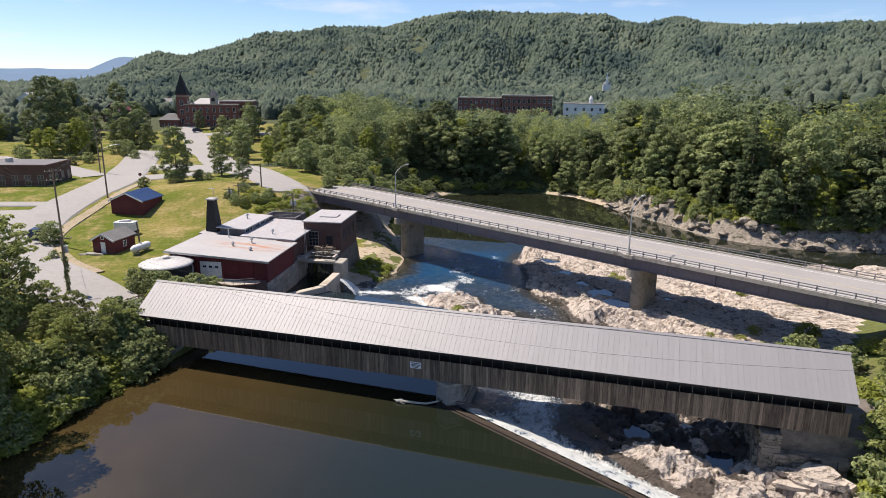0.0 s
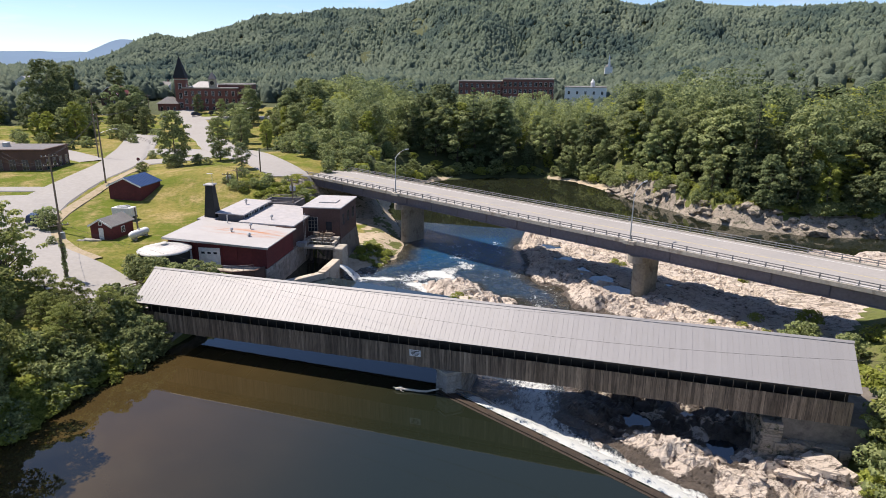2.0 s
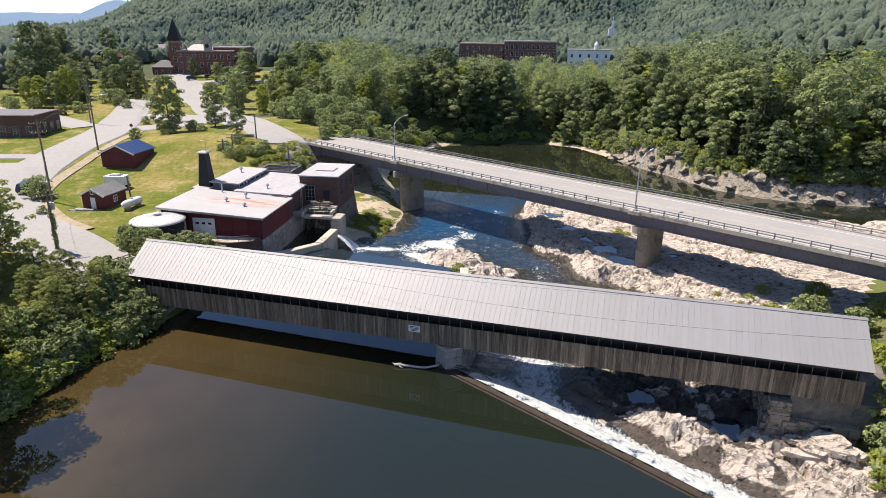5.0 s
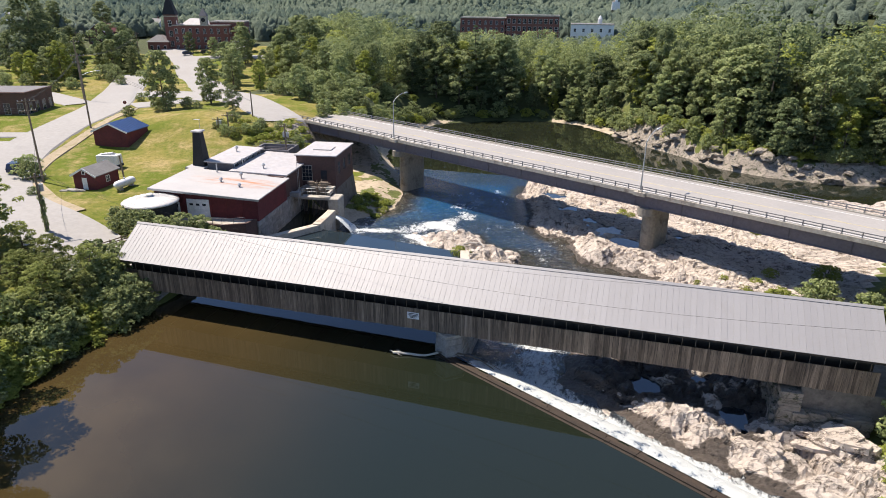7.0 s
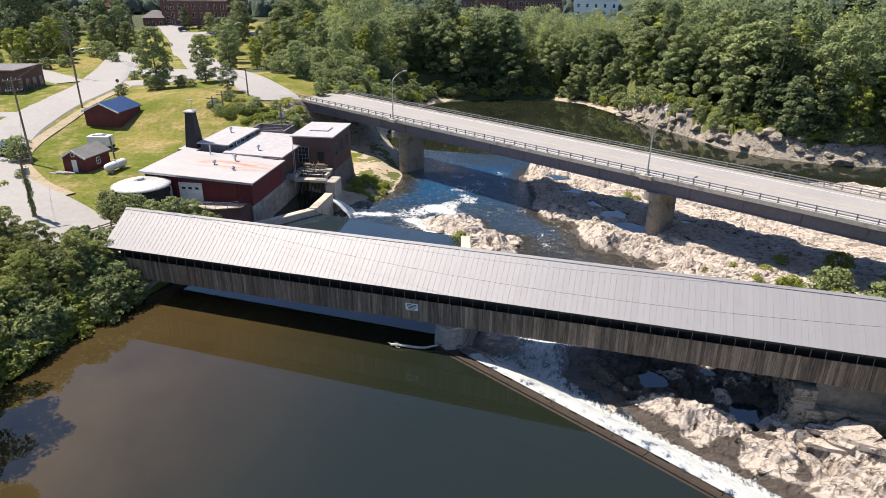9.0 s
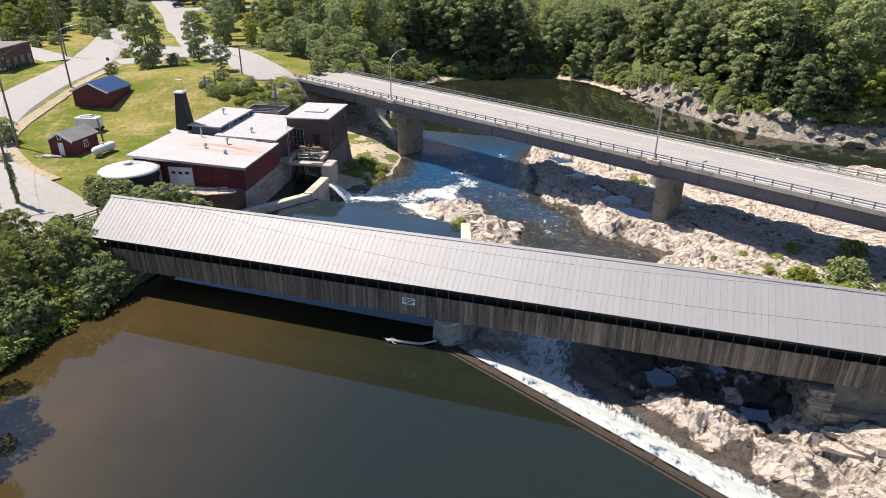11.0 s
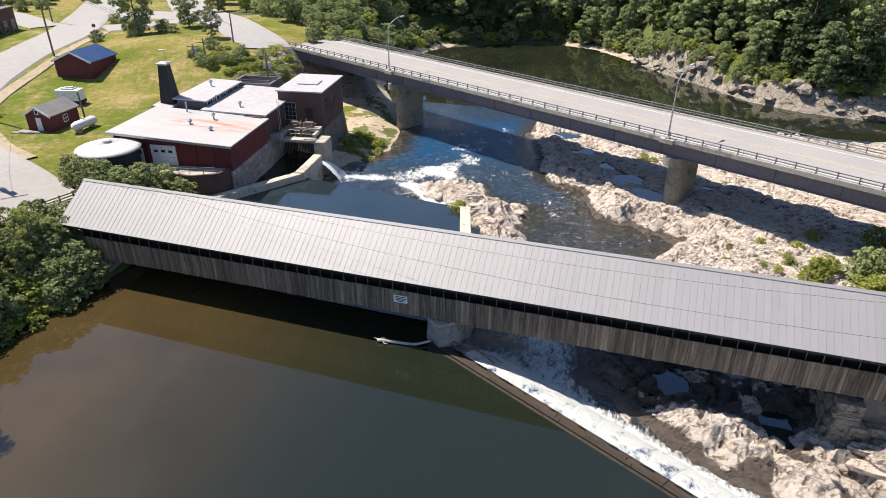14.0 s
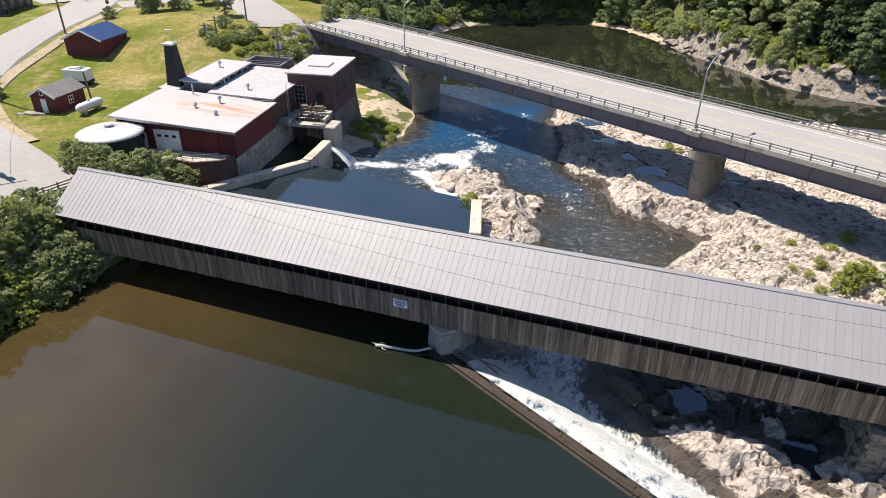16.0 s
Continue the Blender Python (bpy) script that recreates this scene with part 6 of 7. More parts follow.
def gable_shed(name, m, w, d, h, rise, wall, roof, label, over=0.3, category="shed"):
    """A gabled hut; its front gable looks to -y, the origin at the front middle on the ground."""
    t = thing(name, m, label, category)
    bm = B()
    prof = [(-w / 2, -0.8), (w / 2, -0.8), (w / 2, h), (0, h + rise), (-w / 2, h)]
    a = [bm.verts.new((x, 0, z)) for x, z in prof]
    b = [bm.verts.new((x, d, z)) for x, z in prof]
    bm.faces.new(a)
    bm.faces.new(b[::-1])
    for k in range(5):
        bm.faces.new((a[k], b[k], b[(k + 1) % 5], a[(k + 1) % 5]))
    part("wall", bm, wall, t)
    for s in (-1, 1):
        bm = B()
        ex = w / 2 + over
        ez = h - rise * over / (w / 2)
        vs = [bm.verts.new(p) for p in ((0, -over, h + rise + 0.02), (s * ex, -over, ez + 0.02), (s * ex, d + over, ez + 0.02), (0, d + over, h + rise + 0.02),
                                        (0, -over, h + rise + 0.14), (s * ex, -over, ez + 0.14), (s * ex, d + over, ez + 0.14), (0, d + over, h + rise + 0.14))]
        for q in ((3, 2, 1, 0), (4, 5, 6, 7), (0, 1, 5, 4), (1, 2, 6, 5), (2, 3, 7, 6), (3, 0, 4, 7)):
            bm.faces.new([vs[k] for k in q])
        bmesh.ops.recalc_face_normals(bm, faces=bm.faces)
        part("roof_slope", bm, roof, t)
        bm = B()
        L = math.hypot(ex, rise * ex / (w / 2))
        ang = math.degrees(math.atan2(rise, w / 2))
        box(bm, 0, L, -over - 0.04, -over + 0.02, -0.12, 0.16, pose(0, 0, h + rise, 0, ang if s > 0 else 180 - ang, 0))
        part("barge_board", bm, M_WHITE, t)
    return t



def make_yard():
    x, y = -81.1, 42.9
    t = gable_shed("shed", pose(x, y, 6.75, 0, 0, 8), 7.0, 7.3, 2.2, 1.55, M_RED, M_BLUEROOF, "dark red storage shed with a blue metal roof")
    for k in range(11):
        for s in (-1, 1):
            bm = B()
            a = math.atan2(1.55, 3.5)
            box(bm, 0.0, 4.2, -0.02, 0.03, 0.13, 0.18, pose(0, -0.2 + 0.75 * k, 3.75, 0, math.degrees(a) if s > 0 else 180 - math.degrees(a), 0) if s > 0 else pose(0, -0.2 + 0.75 * k, 3.75, 0, 0, 180) @ pose(0, 0, 0, 0, math.degrees(a), 0))
            part("roof_seam", bm, M_BLUEROOF, t)
    bm = B()
    box(bm, -2.3, 2.3, -0.06, 0.0, -0.3, 2.1, bevel=0.02)
    part("shed_door", bm, M_RED, t)
    t = gable_shed("shed", pose(-66.6, 20.7, 4.45, 0, 0, 5), 4.0, 5.5, 2.45, 1.1, M_RED, M_SHINGLE, "small dark red hut with a white door and grey shingles")
    bm = B()
    box(bm, -0.45, 0.45, -0.06, 0.0, 0.05, 2.05, bevel=0.02)
    d = part("door", bm, M_WHITE, t)
    bm = B()
    cone(bm, (0.34, -0.1, 1.0), (0.34, -0.06, 1.0), 0.035, 0.035, 8)
    part("door_knob", bm, M_GALV, d)
    window(t, pose(2.01, 2.8, 0.9, 0, 0, 90), 0.75, 0.95, 2, 2)
    window(t, pose(0, -0.02, 2.6), 0.45, 0.5, 1, 1)
    bm = B()
    box(bm, -2.1, 2.1, -0.12, 5.6, -0.7, 0.03)
    part("sill", bm, M_CONC, t)
    # stone step and slabs
    for k, (dx, dy, s) in enumerate(((-1.0, -1.3, 1.0), (-2.0, -1.9, 0.7), (0.3, -1.0, 0.8))):
        bm = B()
        box(bm, -0.9 * s, 0.9 * s, -0.5 * s, 0.5 * s, -0.2, 0.35 * s, bevel=0.08)
        tagged(part("stone_block", bm, M_STONE, at=pose(-67 + dx, 20.6 + dy, 4.55, 0, 4 * k, 20 * k)), "grey stone block lying by the hut", "stone", "loose stones")
    # generator on a trailer
    t = thing("generator_trailer", pose(-72.4, 32.6, zg(-72.4, 32.6), 0, 0, 12), "white boxed generator on a dark trailer", "generator")
    bm = B()
    box(bm, -1.9, 1.9, -0.95, 0.95, 0.75, 2.45, bevel=0.06)
    part("housing", bm, M_WHITE, t)
    bm = B()
    box(bm, -2.0, 2.0, -0.9, 0.9, 0.35, 0.75)
    part("chassis", bm, M_BLACK, t)
    bm = B()
    box(bm, -1.0, 1.0, -0.6, 0.6, 2.45, 2.65)
    cone(bm, (-0.5, 0, 2.6), (0.9, 0, 2.75), 0.16, 0.16, 10)
    part("exhaust", bm, M_GALV, t)
    for xx in (-1.2, 1.2):
        for yy in (-0.95, 0.95):
            bm = B()
            cone(bm, (xx, yy - 0.12, 0.36), (xx, yy + 0.12, 0.36), 0.36, 0.36, 16)
            part("wheel", bm, M_BLACK, t)
    # gas tank
    t = thing("gas_tank", pose(-61.2, 23.2, zg(-61.2, 23.2), 0, 0, 93), "long white gas tank on concrete feet", "tank")
    bm = B()
    prof = [(-2.35, 0.02), (-2.25, 0.3), (-2.0, 0.52), (-1.6, 0.62), (1.6, 0.62), (2.0, 0.52), (2.25, 0.3), (2.35, 0.02)]
    n = 20
    rings = [[bm.verts.new((xx, r * math.cos(2 * math.pi * k / n), 0.95 + r * math.sin(2 * math.pi * k / n))) for k in range(n)] for xx, r in prof]
    for a, b in zip(rings, rings[1:]):
        for k in range(n):
            bm.faces.new((a[k], b[k], b[(k + 1) % n], a[(k + 1) % n]))
    bmesh.ops.recalc_face_normals(bm, faces=bm.faces)
    part("vessel", bm, M_WHITE, t, smooth=True)
    for xx in (-1.3, 1.3):
        bm = B()
        box(bm, xx - 0.2, xx + 0.2, -0.5, 0.5, -0.3, 0.45, bevel=0.03)
        part("foot", bm, M_CONC, t)
    bm = B()
    cone(bm, (0, 0, 1.5), (0, 0, 1.75), 0.16, 0.16, 12)
    part("valve_cap", bm, M_GALV, t)
    # lone post
    bm = B()
    cone(bm, (0, 0, -0.5), (-0.35, 0.1, 4.3), 0.15, 0.12, 10)
    tagged(part("wooden_post", bm, M_POLE, at=pose(-64.3, 26.6, zg(-64.3, 26.6))), "leaning brown wooden post in the grass", "post")
    # fence by the bridge end
    for m in (pose(-47.5, 0.3, 3.2, 0, 0, 75), pose(-42.5, 7.0, 3.2, 0, 0, 150)):
        t = thing("wooden_fence", m, "low brown post-and-rail fence beside the lane", "fence")
        for k in range(5):
            bm = B()
            box(bm, -0.08, 0.08, -0.08, 0.08, -0.4, 1.15, bevel=0.015)
            part("post", bm, M_POLE, t, at=pose(1.6 * k, 0, 0))
        for z in (0.35, 0.68, 1.0):
            bm = B()
            box(bm, -0.1, 6.5, -0.12, -0.07, z - 0.07, z + 0.07, bevel=0.01)
            part("rail", bm, M_POLE, t)


make_yard()


# ---- poles and wires ----
def utility_pole(x, y, z, h, arms=((0.92, 2.4),), turn=0, lamp=0, boxes=0, label="weathered wooden utility pole with crossarms"):
    t = thing("utility_pole", pose(x, y, z, 0, 0, turn), label, "utility pole", "utility poles")
    bm = B()
    cone(bm, (0, 0, -1), (0, 0, h), 0.19, 0.12, 10)
    part("pole", bm, M_POLE, t)
    for u, w in arms:
        a = new("crossarm")
        a.parent = t
        bm = B()
        box(bm, -w / 2, w / 2, -0.2, -0.1, h * u - 0.06, h * u + 0.06)
        part("beam", bm, M_POLE, a)
        for k in (-0.45, -0.2, 0.2, 0.45):
            bm = B()
            cone(bm, (k * w, -0.15, h * u + 0.05), (k * w, -0.15, h * u + 0.28), 0.05, 0.035, 8)
            part("insulator", bm, M_WHITE, a)
    if lamp:
        bm = B()
        p = Vector((0, 0, h * 0.72))
        for k in range(1, 6):
            q = Vector((lamp * k / 5, 0, h * 0.72 + 0.9 * math.sin(k / 5 * 1.5)))
            cone(bm, p, q, 0.04, 0.04, 6)
            p = q
        part("lamp_arm", bm, M_GALV, t)
        bm = B()
        box(bm, -0.1, 0.65, -0.14, 0.14, -0.1, 0.08, pose(*p), 0.03)
        part("lamp_head", bm, M_GALV, t)
    for k in range(boxes):
        a = 120 * k
        bm = B()
        cone(bm, (0.42, 0, h * 0.72), (0.42, 0, h * 0.72 + 0.95), 0.28, 0.28, 14)
        cone(bm, (0.42, 0, h * 0.72 + 0.95), (0.42, 0, h * 0.72 + 1.15), 0.06, 0.05, 8)
        part("transformer", bm, M_GALV, t, "grey transformer can", at=pose(0, 0, 0, 0, 0, a))
    return t


utility_pole(-92.6, 50.2, 7.2, 15.6, ((0.97, 2.6), (0.88, 2.2)), 35, lamp=3.0)
utility_pole(-121.5, 79.0, 7.9, 15.5, ((0.96, 2.6),), 35)
utility_pole(-76.5, 22.0, 4.6, 13.7, ((0.97, 2.6), (0.86, 2.4)), 60)
utility_pole(-64.1, 53.9, 5.0, 6.0, ((0.93, 2.2),), 20, boxes=2)
utility_pole(-62.4, 54.8, 5.0, 7.0, ((0.9, 2.2),), 20)
utility_pole(-45.8, 48.2, 2.5, 9.2, ((0.95, 1.8),), 30, boxes=2)
utility_pole(-63.5, 65.8, 6.8, 8.0, (), 200, lamp=2.6)
utility_pole(-122, 152, 8.5, 11, ((0.95, 2.2),), 30, lamp=2.4)
utility_pole(-178, 168, 8.5, 12, ((0.95, 2.2),), 60)
utility_pole(-200, 160, 8.5, 12, ((0.95, 2.2),), 60, lamp=2.4)


def wire(a, b, sag, r=0.018):
    a, b = Vector(a), Vector(b)
    cu = bpy.data.curves.new("overhead_wire", "CURVE")
    cu.dimensions, cu.bevel_depth, cu.bevel_resolution = "3D", r, 1
    sp = cu.splines.new("POLY")
    n = 28
    sp.points.add(n)
    for k in range(n + 1):
        u = k / n
        p = a.lerp(b, u)
        sp.points[k].co = (p.x, p.y, p.z - sag * 4 * u * (1 - u), 1)
    cu.materials.append(M_BLACK)
    tagged(new("overhead_wire", cu), "thin black overhead wire strung between poles", "wire", "overhead wires")


wire((-56.5, 3.3, 12.3), (90, -18.5, 24.5), 9.35, 0.010)
wire((-56.5, 3.3, 12.2), (90, -20.6, 28.4), 8.4, 0.008)
wire((-76.5, 22.0, 13.0), (-56.5, 3.3, 11.6), 0.8, 0.018)
utility_pole(-56.5, 3.3, 3.7, 8.6, ((0.95, 2.6),), 60, boxes=1)
for k in range(3):
    wire((-92.6 + 0.7 * k, 50.2 - 0.6 * k, 22.4), (-76.5 + 0.6 * k, 22.0 - 0.5 * k, 18.0), 0.9, 0.02)
    wire((-92.6 + 0.7 * k, 50.2 - 0.6 * k, 22.4), (-178 + 0.5 * k, 168, 20), 2.0, 0.022)
    wire((-92.6 + 0.5 * k, 50.2 + 0.4 * k, 21.4), (-62.4, 54.8 + 0.6 * k, 11.5), 1.2, 0.016)
    wire((-62.4, 54.8 + 0.6 * k, 11.5), (-45.8, 48.2 + 0.5 * k, 11.4), 0.3, 0.016)
    wire((-76.5, 22.0, 16.2 + 0.3 * k), (-128, 52 + 2 * k, 12.5), 1.2, 0.016)


def stop_sign(x, y, turn):
    t = thing("road_sign", pose(x, y, zg(x, y), 0, 0, turn), "small dark octagonal road sign on a thin post", "sign")
    bm = B()
    cone(bm, (0, 0, -0.3), (0, 0, 2.6), 0.035, 0.035, 8)
    part("post", bm, M_GALV, t)
    bm = B()
    cone(bm, (0, -0.06, 2.3), (0, -0.03, 2.3), 0.42, 0.42, 8)
    part("plate", bm, M_RED, t)


stop_sign(-98.5, 67.5, 200)



# ---- bank plants ----
def plant_many():
    rnd = random.Random(17)
    # overhanging growth on the near left bank
    for x, y, s in ((-53, -17, 0.7), (-50.5, -26, 1.1), (-53, -10, 0.6), (-40.5, -12.5, 0.46), (-40, -6.5, 0.46), (-38.6, -9.5, 0.36), (-39.2, -15.5, 0.36), (-38.3, -12.3, 0.3), (-38.4, -5.6, 0.36), (-44.5, -11, 0.5), (-51, -33, 1.15), (-54, -41, 1.2), (-57, -5, 1.15), (-62, -22, 1.2),
                    (-46, -23, 0.6), (-61, -9, 1.25), (-50, -6, 0.5), (-58, -50, 1.3), (-64, -32, 1.3), (-66, -14, 1.35), (-47, -17, 0.5), (-42, -18, 0.42), (-42, -9.5, 0.45), (-45.5, -6.5, 0.5), (-47.5, -31, 0.7)):
        plant("near_tree", x, y, s, rnd=rnd, flat=1.15, group="pond bank trees")
    for x, y, s in ((-40.5, -26, 1.0), (-42, -33, 0.97)):
        plant("tall_tree", x, y, s, rnd=rnd, group="pond bank trees")
    shore = [(-46, -50), (-38.4, -33), (-35.3, -24), (-36.5, -17.5), (-36.8, -13), (-36.2, -10), (-35.3, -5)]
    for (ax, ay), (bx, by) in zip(shore, shore[1:]):
        n = int(math.hypot(bx - ax, by - ay) / 0.8)
        for k in range(n):
            u = (k + rnd.random()) / n
            plant(rnd.choice(("weed_bush", "weed_bush", "bush")), ax + (bx - ax) * u - rnd.uniform(-0.4, 2.0), ay + (by - ay) * u, rnd.uniform(0.6, 1.15), rnd=rnd, group="pond edge weeds")
    for k in range(80):
        u = rnd.random()
        y = -4.5 - 32 * u
        x = -34.6 - 2.5 * u - 6 * rnd.random() - (4 * max(0, u - 0.6))
        plant(rnd.choice(("bush", "weed_bush", "weed_bush")), x, y, rnd.uniform(0.7, 1.2), rnd=rnd, group="pond bank shrubs")
    for (ax, ay), (bx, by) in zip(shore, shore[1:]):
        n = int(math.hypot(bx - ax, by - ay) / 0.9)
        for k in range(n):
            u = (k + rnd.random()) / n
            plant(rnd.choice(("weed_bush", "bush")), ax + (bx - ax) * u + rnd.uniform(0.0, 0.9), ay + (by - ay) * u, rnd.uniform(0.45, 0.8), z=0.05, rnd=rnd, flat=1.25, group="pond edge weeds")
    for k in range(16):
        plant("weed_bush", rnd.uniform(-37.2, -35.2), rnd.uniform(-21, -14.5), rnd.uniform(0.4, 0.75), rnd=rnd, group="pond edge weeds")
    for k in range(26):
        plant(rnd.choice(("bush", "bush", "weed_bush")), rnd.uniform(-38.5, -34.9), rnd.uniform(-10.5, -5.8), rnd.uniform(0.6, 1.1), rnd=rnd, group="pond bank shrubs")
    for x, y, s in ((-40.3, -3.0, 1.2), (-39.0, -4.8, 1.1), (-42.5, -3.6, 1.3), (-36.4, -5.6, 0.9)):
        plant("bush", x, y, s, rnd=rnd, group="pond bank shrubs")
    # between the bridge and the tank
    for x, y, s in ((-44.8, 6.4, 1.0), (-50.6, 9.6, 0.95), (-49.0, 8.4, 0.9), (-51.6, 11.2, 0.8), (-47.4, 9.2, 1.05), (-46.2, 7.2, 0.9), (-52.2, 13.4, 0.6), (-42.8, 8.6, 1.0), (-40.6, 7.0, 1.1), (-38.2, 8.4, 1.0), (-36.2, 9.6, 1.0), (-41.0, 10.6, 1.25), (-37.5, 12.6, 1.0), (-35.4, 7.2, 0.8), (-45.5, 9.0, 1.1), (-34.8, 11.0, 0.8), (-43.2, 5.0, 0.7), (-38.4, 5.6, 0.9), (-40.4, 13.2, 1.0)):
        plant(rnd.choice(("bush", "bush", "weed_bush")), x, y, s, rnd=rnd, group="shrubs by the mill")
    # vine on the lower part of the pole
    for k in range(8):
        plant("bush", -56.5 + rnd.uniform(-0.2, 0.2), 3.3 + rnd.uniform(-0.2, 0.2), 0.5, z=3.4 + 0.75 * k, rnd=rnd, flat=0.36, group="climbing vine")
    # right bank
    for x, y, s in ((43.0, -6.5, 1.05), (46.5, -1.5, 1.0), (44.5, -12.5, 0.85), (48, -8, 1.1), (52, 6, 1.0), (50, -17, 1.0), (56, -4, 1.2), (47.5, 9, 0.7), (62, 10, 1.1), (58, -20, 1.1)):
        plant("near_tree", x, y, s, rnd=rnd, group="right bank trees")
    for x, y, s in ((39.6, -8.6, 1.0), (41.5, 4.6, 1.5), (43, 7, 1.7), (43.6, 1.5, 1.6), (44, -2, 1.8), (41.2, -5.8, 1.3), (42.4, -8.6, 1.6), (39.8, -6.9, 0.9), (45, 4, 1.9), (40.5, 8.5, 1.2), (38.6, -11.2, 0.9), (40.5, -14.5, 1.2), (37.6, -15.0, 0.9), (42, -17.5, 1.2), (38.5, -18.5, 1.0), (41.0, -10.5, 1.3), (36.6, -17.0, 0.8), (41.5, -4.6, 1.2), (39.5, -21.5, 1.1)):
        plant(rnd.choice(("bush", "weed_bush")), x, y, s, rnd=rnd, group="right bank shrubs")
    for k in range(34):
        x = rnd.uniform(36, 62)
        y = rnd.uniform(12, 34)
        if x > 37 + 0.35 * max(0, y - 15):
            plant(rnd.choice(("bush", "weed_bush", "weed_bush")), x, y, rnd.uniform(0.6, 1.35), rnd=rnd, group="rock-edge shrubs")
    for k in range(26):
        x = rnd.uniform(37, 72)
        y = 49 - 0.42 * (x - 40) + rnd.uniform(-3, 5)
        plant(rnd.choice(("weed_bush", "weed_bush", "bush")), x, y, rnd.uniform(0.45, 0.95), rnd=rnd, group="bushes below the road bridge")
    for x, y, s in ((33, 22.5, 0.5), (31.5, 20.5, 0.4), (27, 24.5, 0.35), (30.5, 26.5, 0.5), (34.5, 27, 0.5), (24, 22, 0.3), (28.5, 18.5, 0.35), (35.6, 20.3, 1.2), (34.2, 19.0, 0.8), (36.6, 22.2, 1.0), (33, 24, 0.5), (36.7, 30, 0.7), (32.2, 17.6, 0.45), (30.2, 21.5, 0.3), (26.2, 21.0, 0.3), (16.8, 52, 0.6), (18.2, 51.2, 0.5)):
        plant("weed_bush", x, y, s, rnd=rnd, group="weeds in the rocks")
    plant("weed_bush", -5.0, 22.7, 0.85, z=-0.3, rnd=rnd, group="weeds in the rocks")
    # sandy bank by the tower
    for k in range(46):
        brush("weed_bush", rnd.uniform(-31.5, -25), rnd.uniform(42.0, 51), rnd.uniform(0.25, 0.6), rnd)
    # slope below the road, behind the mill
    for k in range(52):
        x = rnd.uniform(-66, -44)
        y = rnd.uniform(50, 60) - 0.18 * (x + 50)
        plant(rnd.choice(("bush", "weed_bush", "weed_bush")), x, y, rnd.uniform(0.4, 0.8), rnd=rnd, group="slope shrubs")
    # scrub beyond the bridge end
    for k in range(60):
        x = rnd.uniform(-84, -46)
        y = 93 - 0.62 * (x + 56) + rnd.uniform(0, 12)
        plant(rnd.choice(("bush", "bush", "weed_bush")), x, y, rnd.uniform(0.6, 1.3), rnd=rnd, group="roadside scrub")
    for k in range(110):
        u = rnd.random()
        brush(rnd.choice(("weed_bush", "weed_bush", "bush")), 24 + 62 * u, float(np.interp(24 + 62 * u, [24, 31, 38.5, 47.7, 61, 80, 90], [122, 114.5, 105, 99.5, 97, 101, 102])) + rnd.uniform(2.0, 6.5), rnd.uniform(0.5, 1.0), rnd)
    for k in range(22):
        plant(rnd.choice(("weed_bush", "bush")), rnd.uniform(-46, -35), rnd.uniform(6, 10.5), rnd.uniform(0.5, 0.95), rnd=rnd, group="shrubs by the mill")
    for k in range(26):
        brush("weed_bush", rnd.uniform(-55, -41), rnd.uniform(55, 67), rnd.uniform(0.5, 0.9), rnd)
    # lawn and street trees
    for key, x, y, s in (("maple", -89.5, 70, 0.92), ("maple", -82, 77.5, 0.74), ("oak", -69.5, 67.5, 0.36), ("poplar", -83, 102, 0.62), ("pine", -175, 158, 0.78), ("maple", -94, 106, 0.72), ("maple", -150, 132, 0.7), ("maple", -105, 122, 0.85), ("oak", -118, 140, 0.8),
                         ("maple", -66, 92, 0.6), ("oak", -172, 112, 1.5), ("oak", -190, 120, 0.75), ("maple", -185, 85, 1.1), ("maple", -205, 100, 1.2), ("oak", -215, 75, 1.2), ("maple", -172, 84, 0.8), ("poplar", -160, 100, 0.7), ("maple", -188, 140, 0.8), ("oak", -225, 128, 0.55),
                         ("maple", -160, 215, 0.9), ("maple", -150, 200, 0.9), ("oak", -140, 185, 0.9), ("maple", -125, 195, 0.95), ("oak", -252, 128, 0.6), ("maple", -215, 165, 1.0), ("pine", -152, 108, 0.45), ("maple", -250, 200, 1.2), ("maple", -270, 150, 1.3),
                         ("maple", -163, 197, 0.6), ("oak", -183, 208, 0.55), ("poplar", -87.5, 109, 0.5), ("oak", -203, 193, 0.7), ("oak", -112, 170, 1.0), ("maple", -100, 150, 0.9), ("maple", -128, 160, 0.8), ("oak", -98, 178, 1.0), ("maple", -255, 235, 1.2)):
        plant(key, x, y, s, rnd=rnd, group="town trees")
    spots = [(-150, 96), (-262, 70), (-262, 205), (-205, 210), (-150, 130)]
    lanes = [(-99, 43), (-121, 92), (-140, 130), (-155, 155), (-205, 222)]
    for k in range(70):
        x, y = rnd.uniform(-262, -135), rnd.uniform(78, 205)
        if sdist(spots, np.array([x]), np.array([y]))[0] < 0 and line_dist(np.array([x]), np.array([y]), lanes)[0] > 14 and line_dist(np.array([x]), np.array([y]), [(-118, 74), (-140, 84), (-175, 92)])[0] > 8 and line_dist(np.array([x]), np.array([y]), [(-185, 116), (-268, 190)])[0] > 11:
            plant(rnd.choice(("maple", "oak", "poplar", "maple")), x, y, rnd.uniform(0.6, 1.15), rnd=rnd, group="town trees")
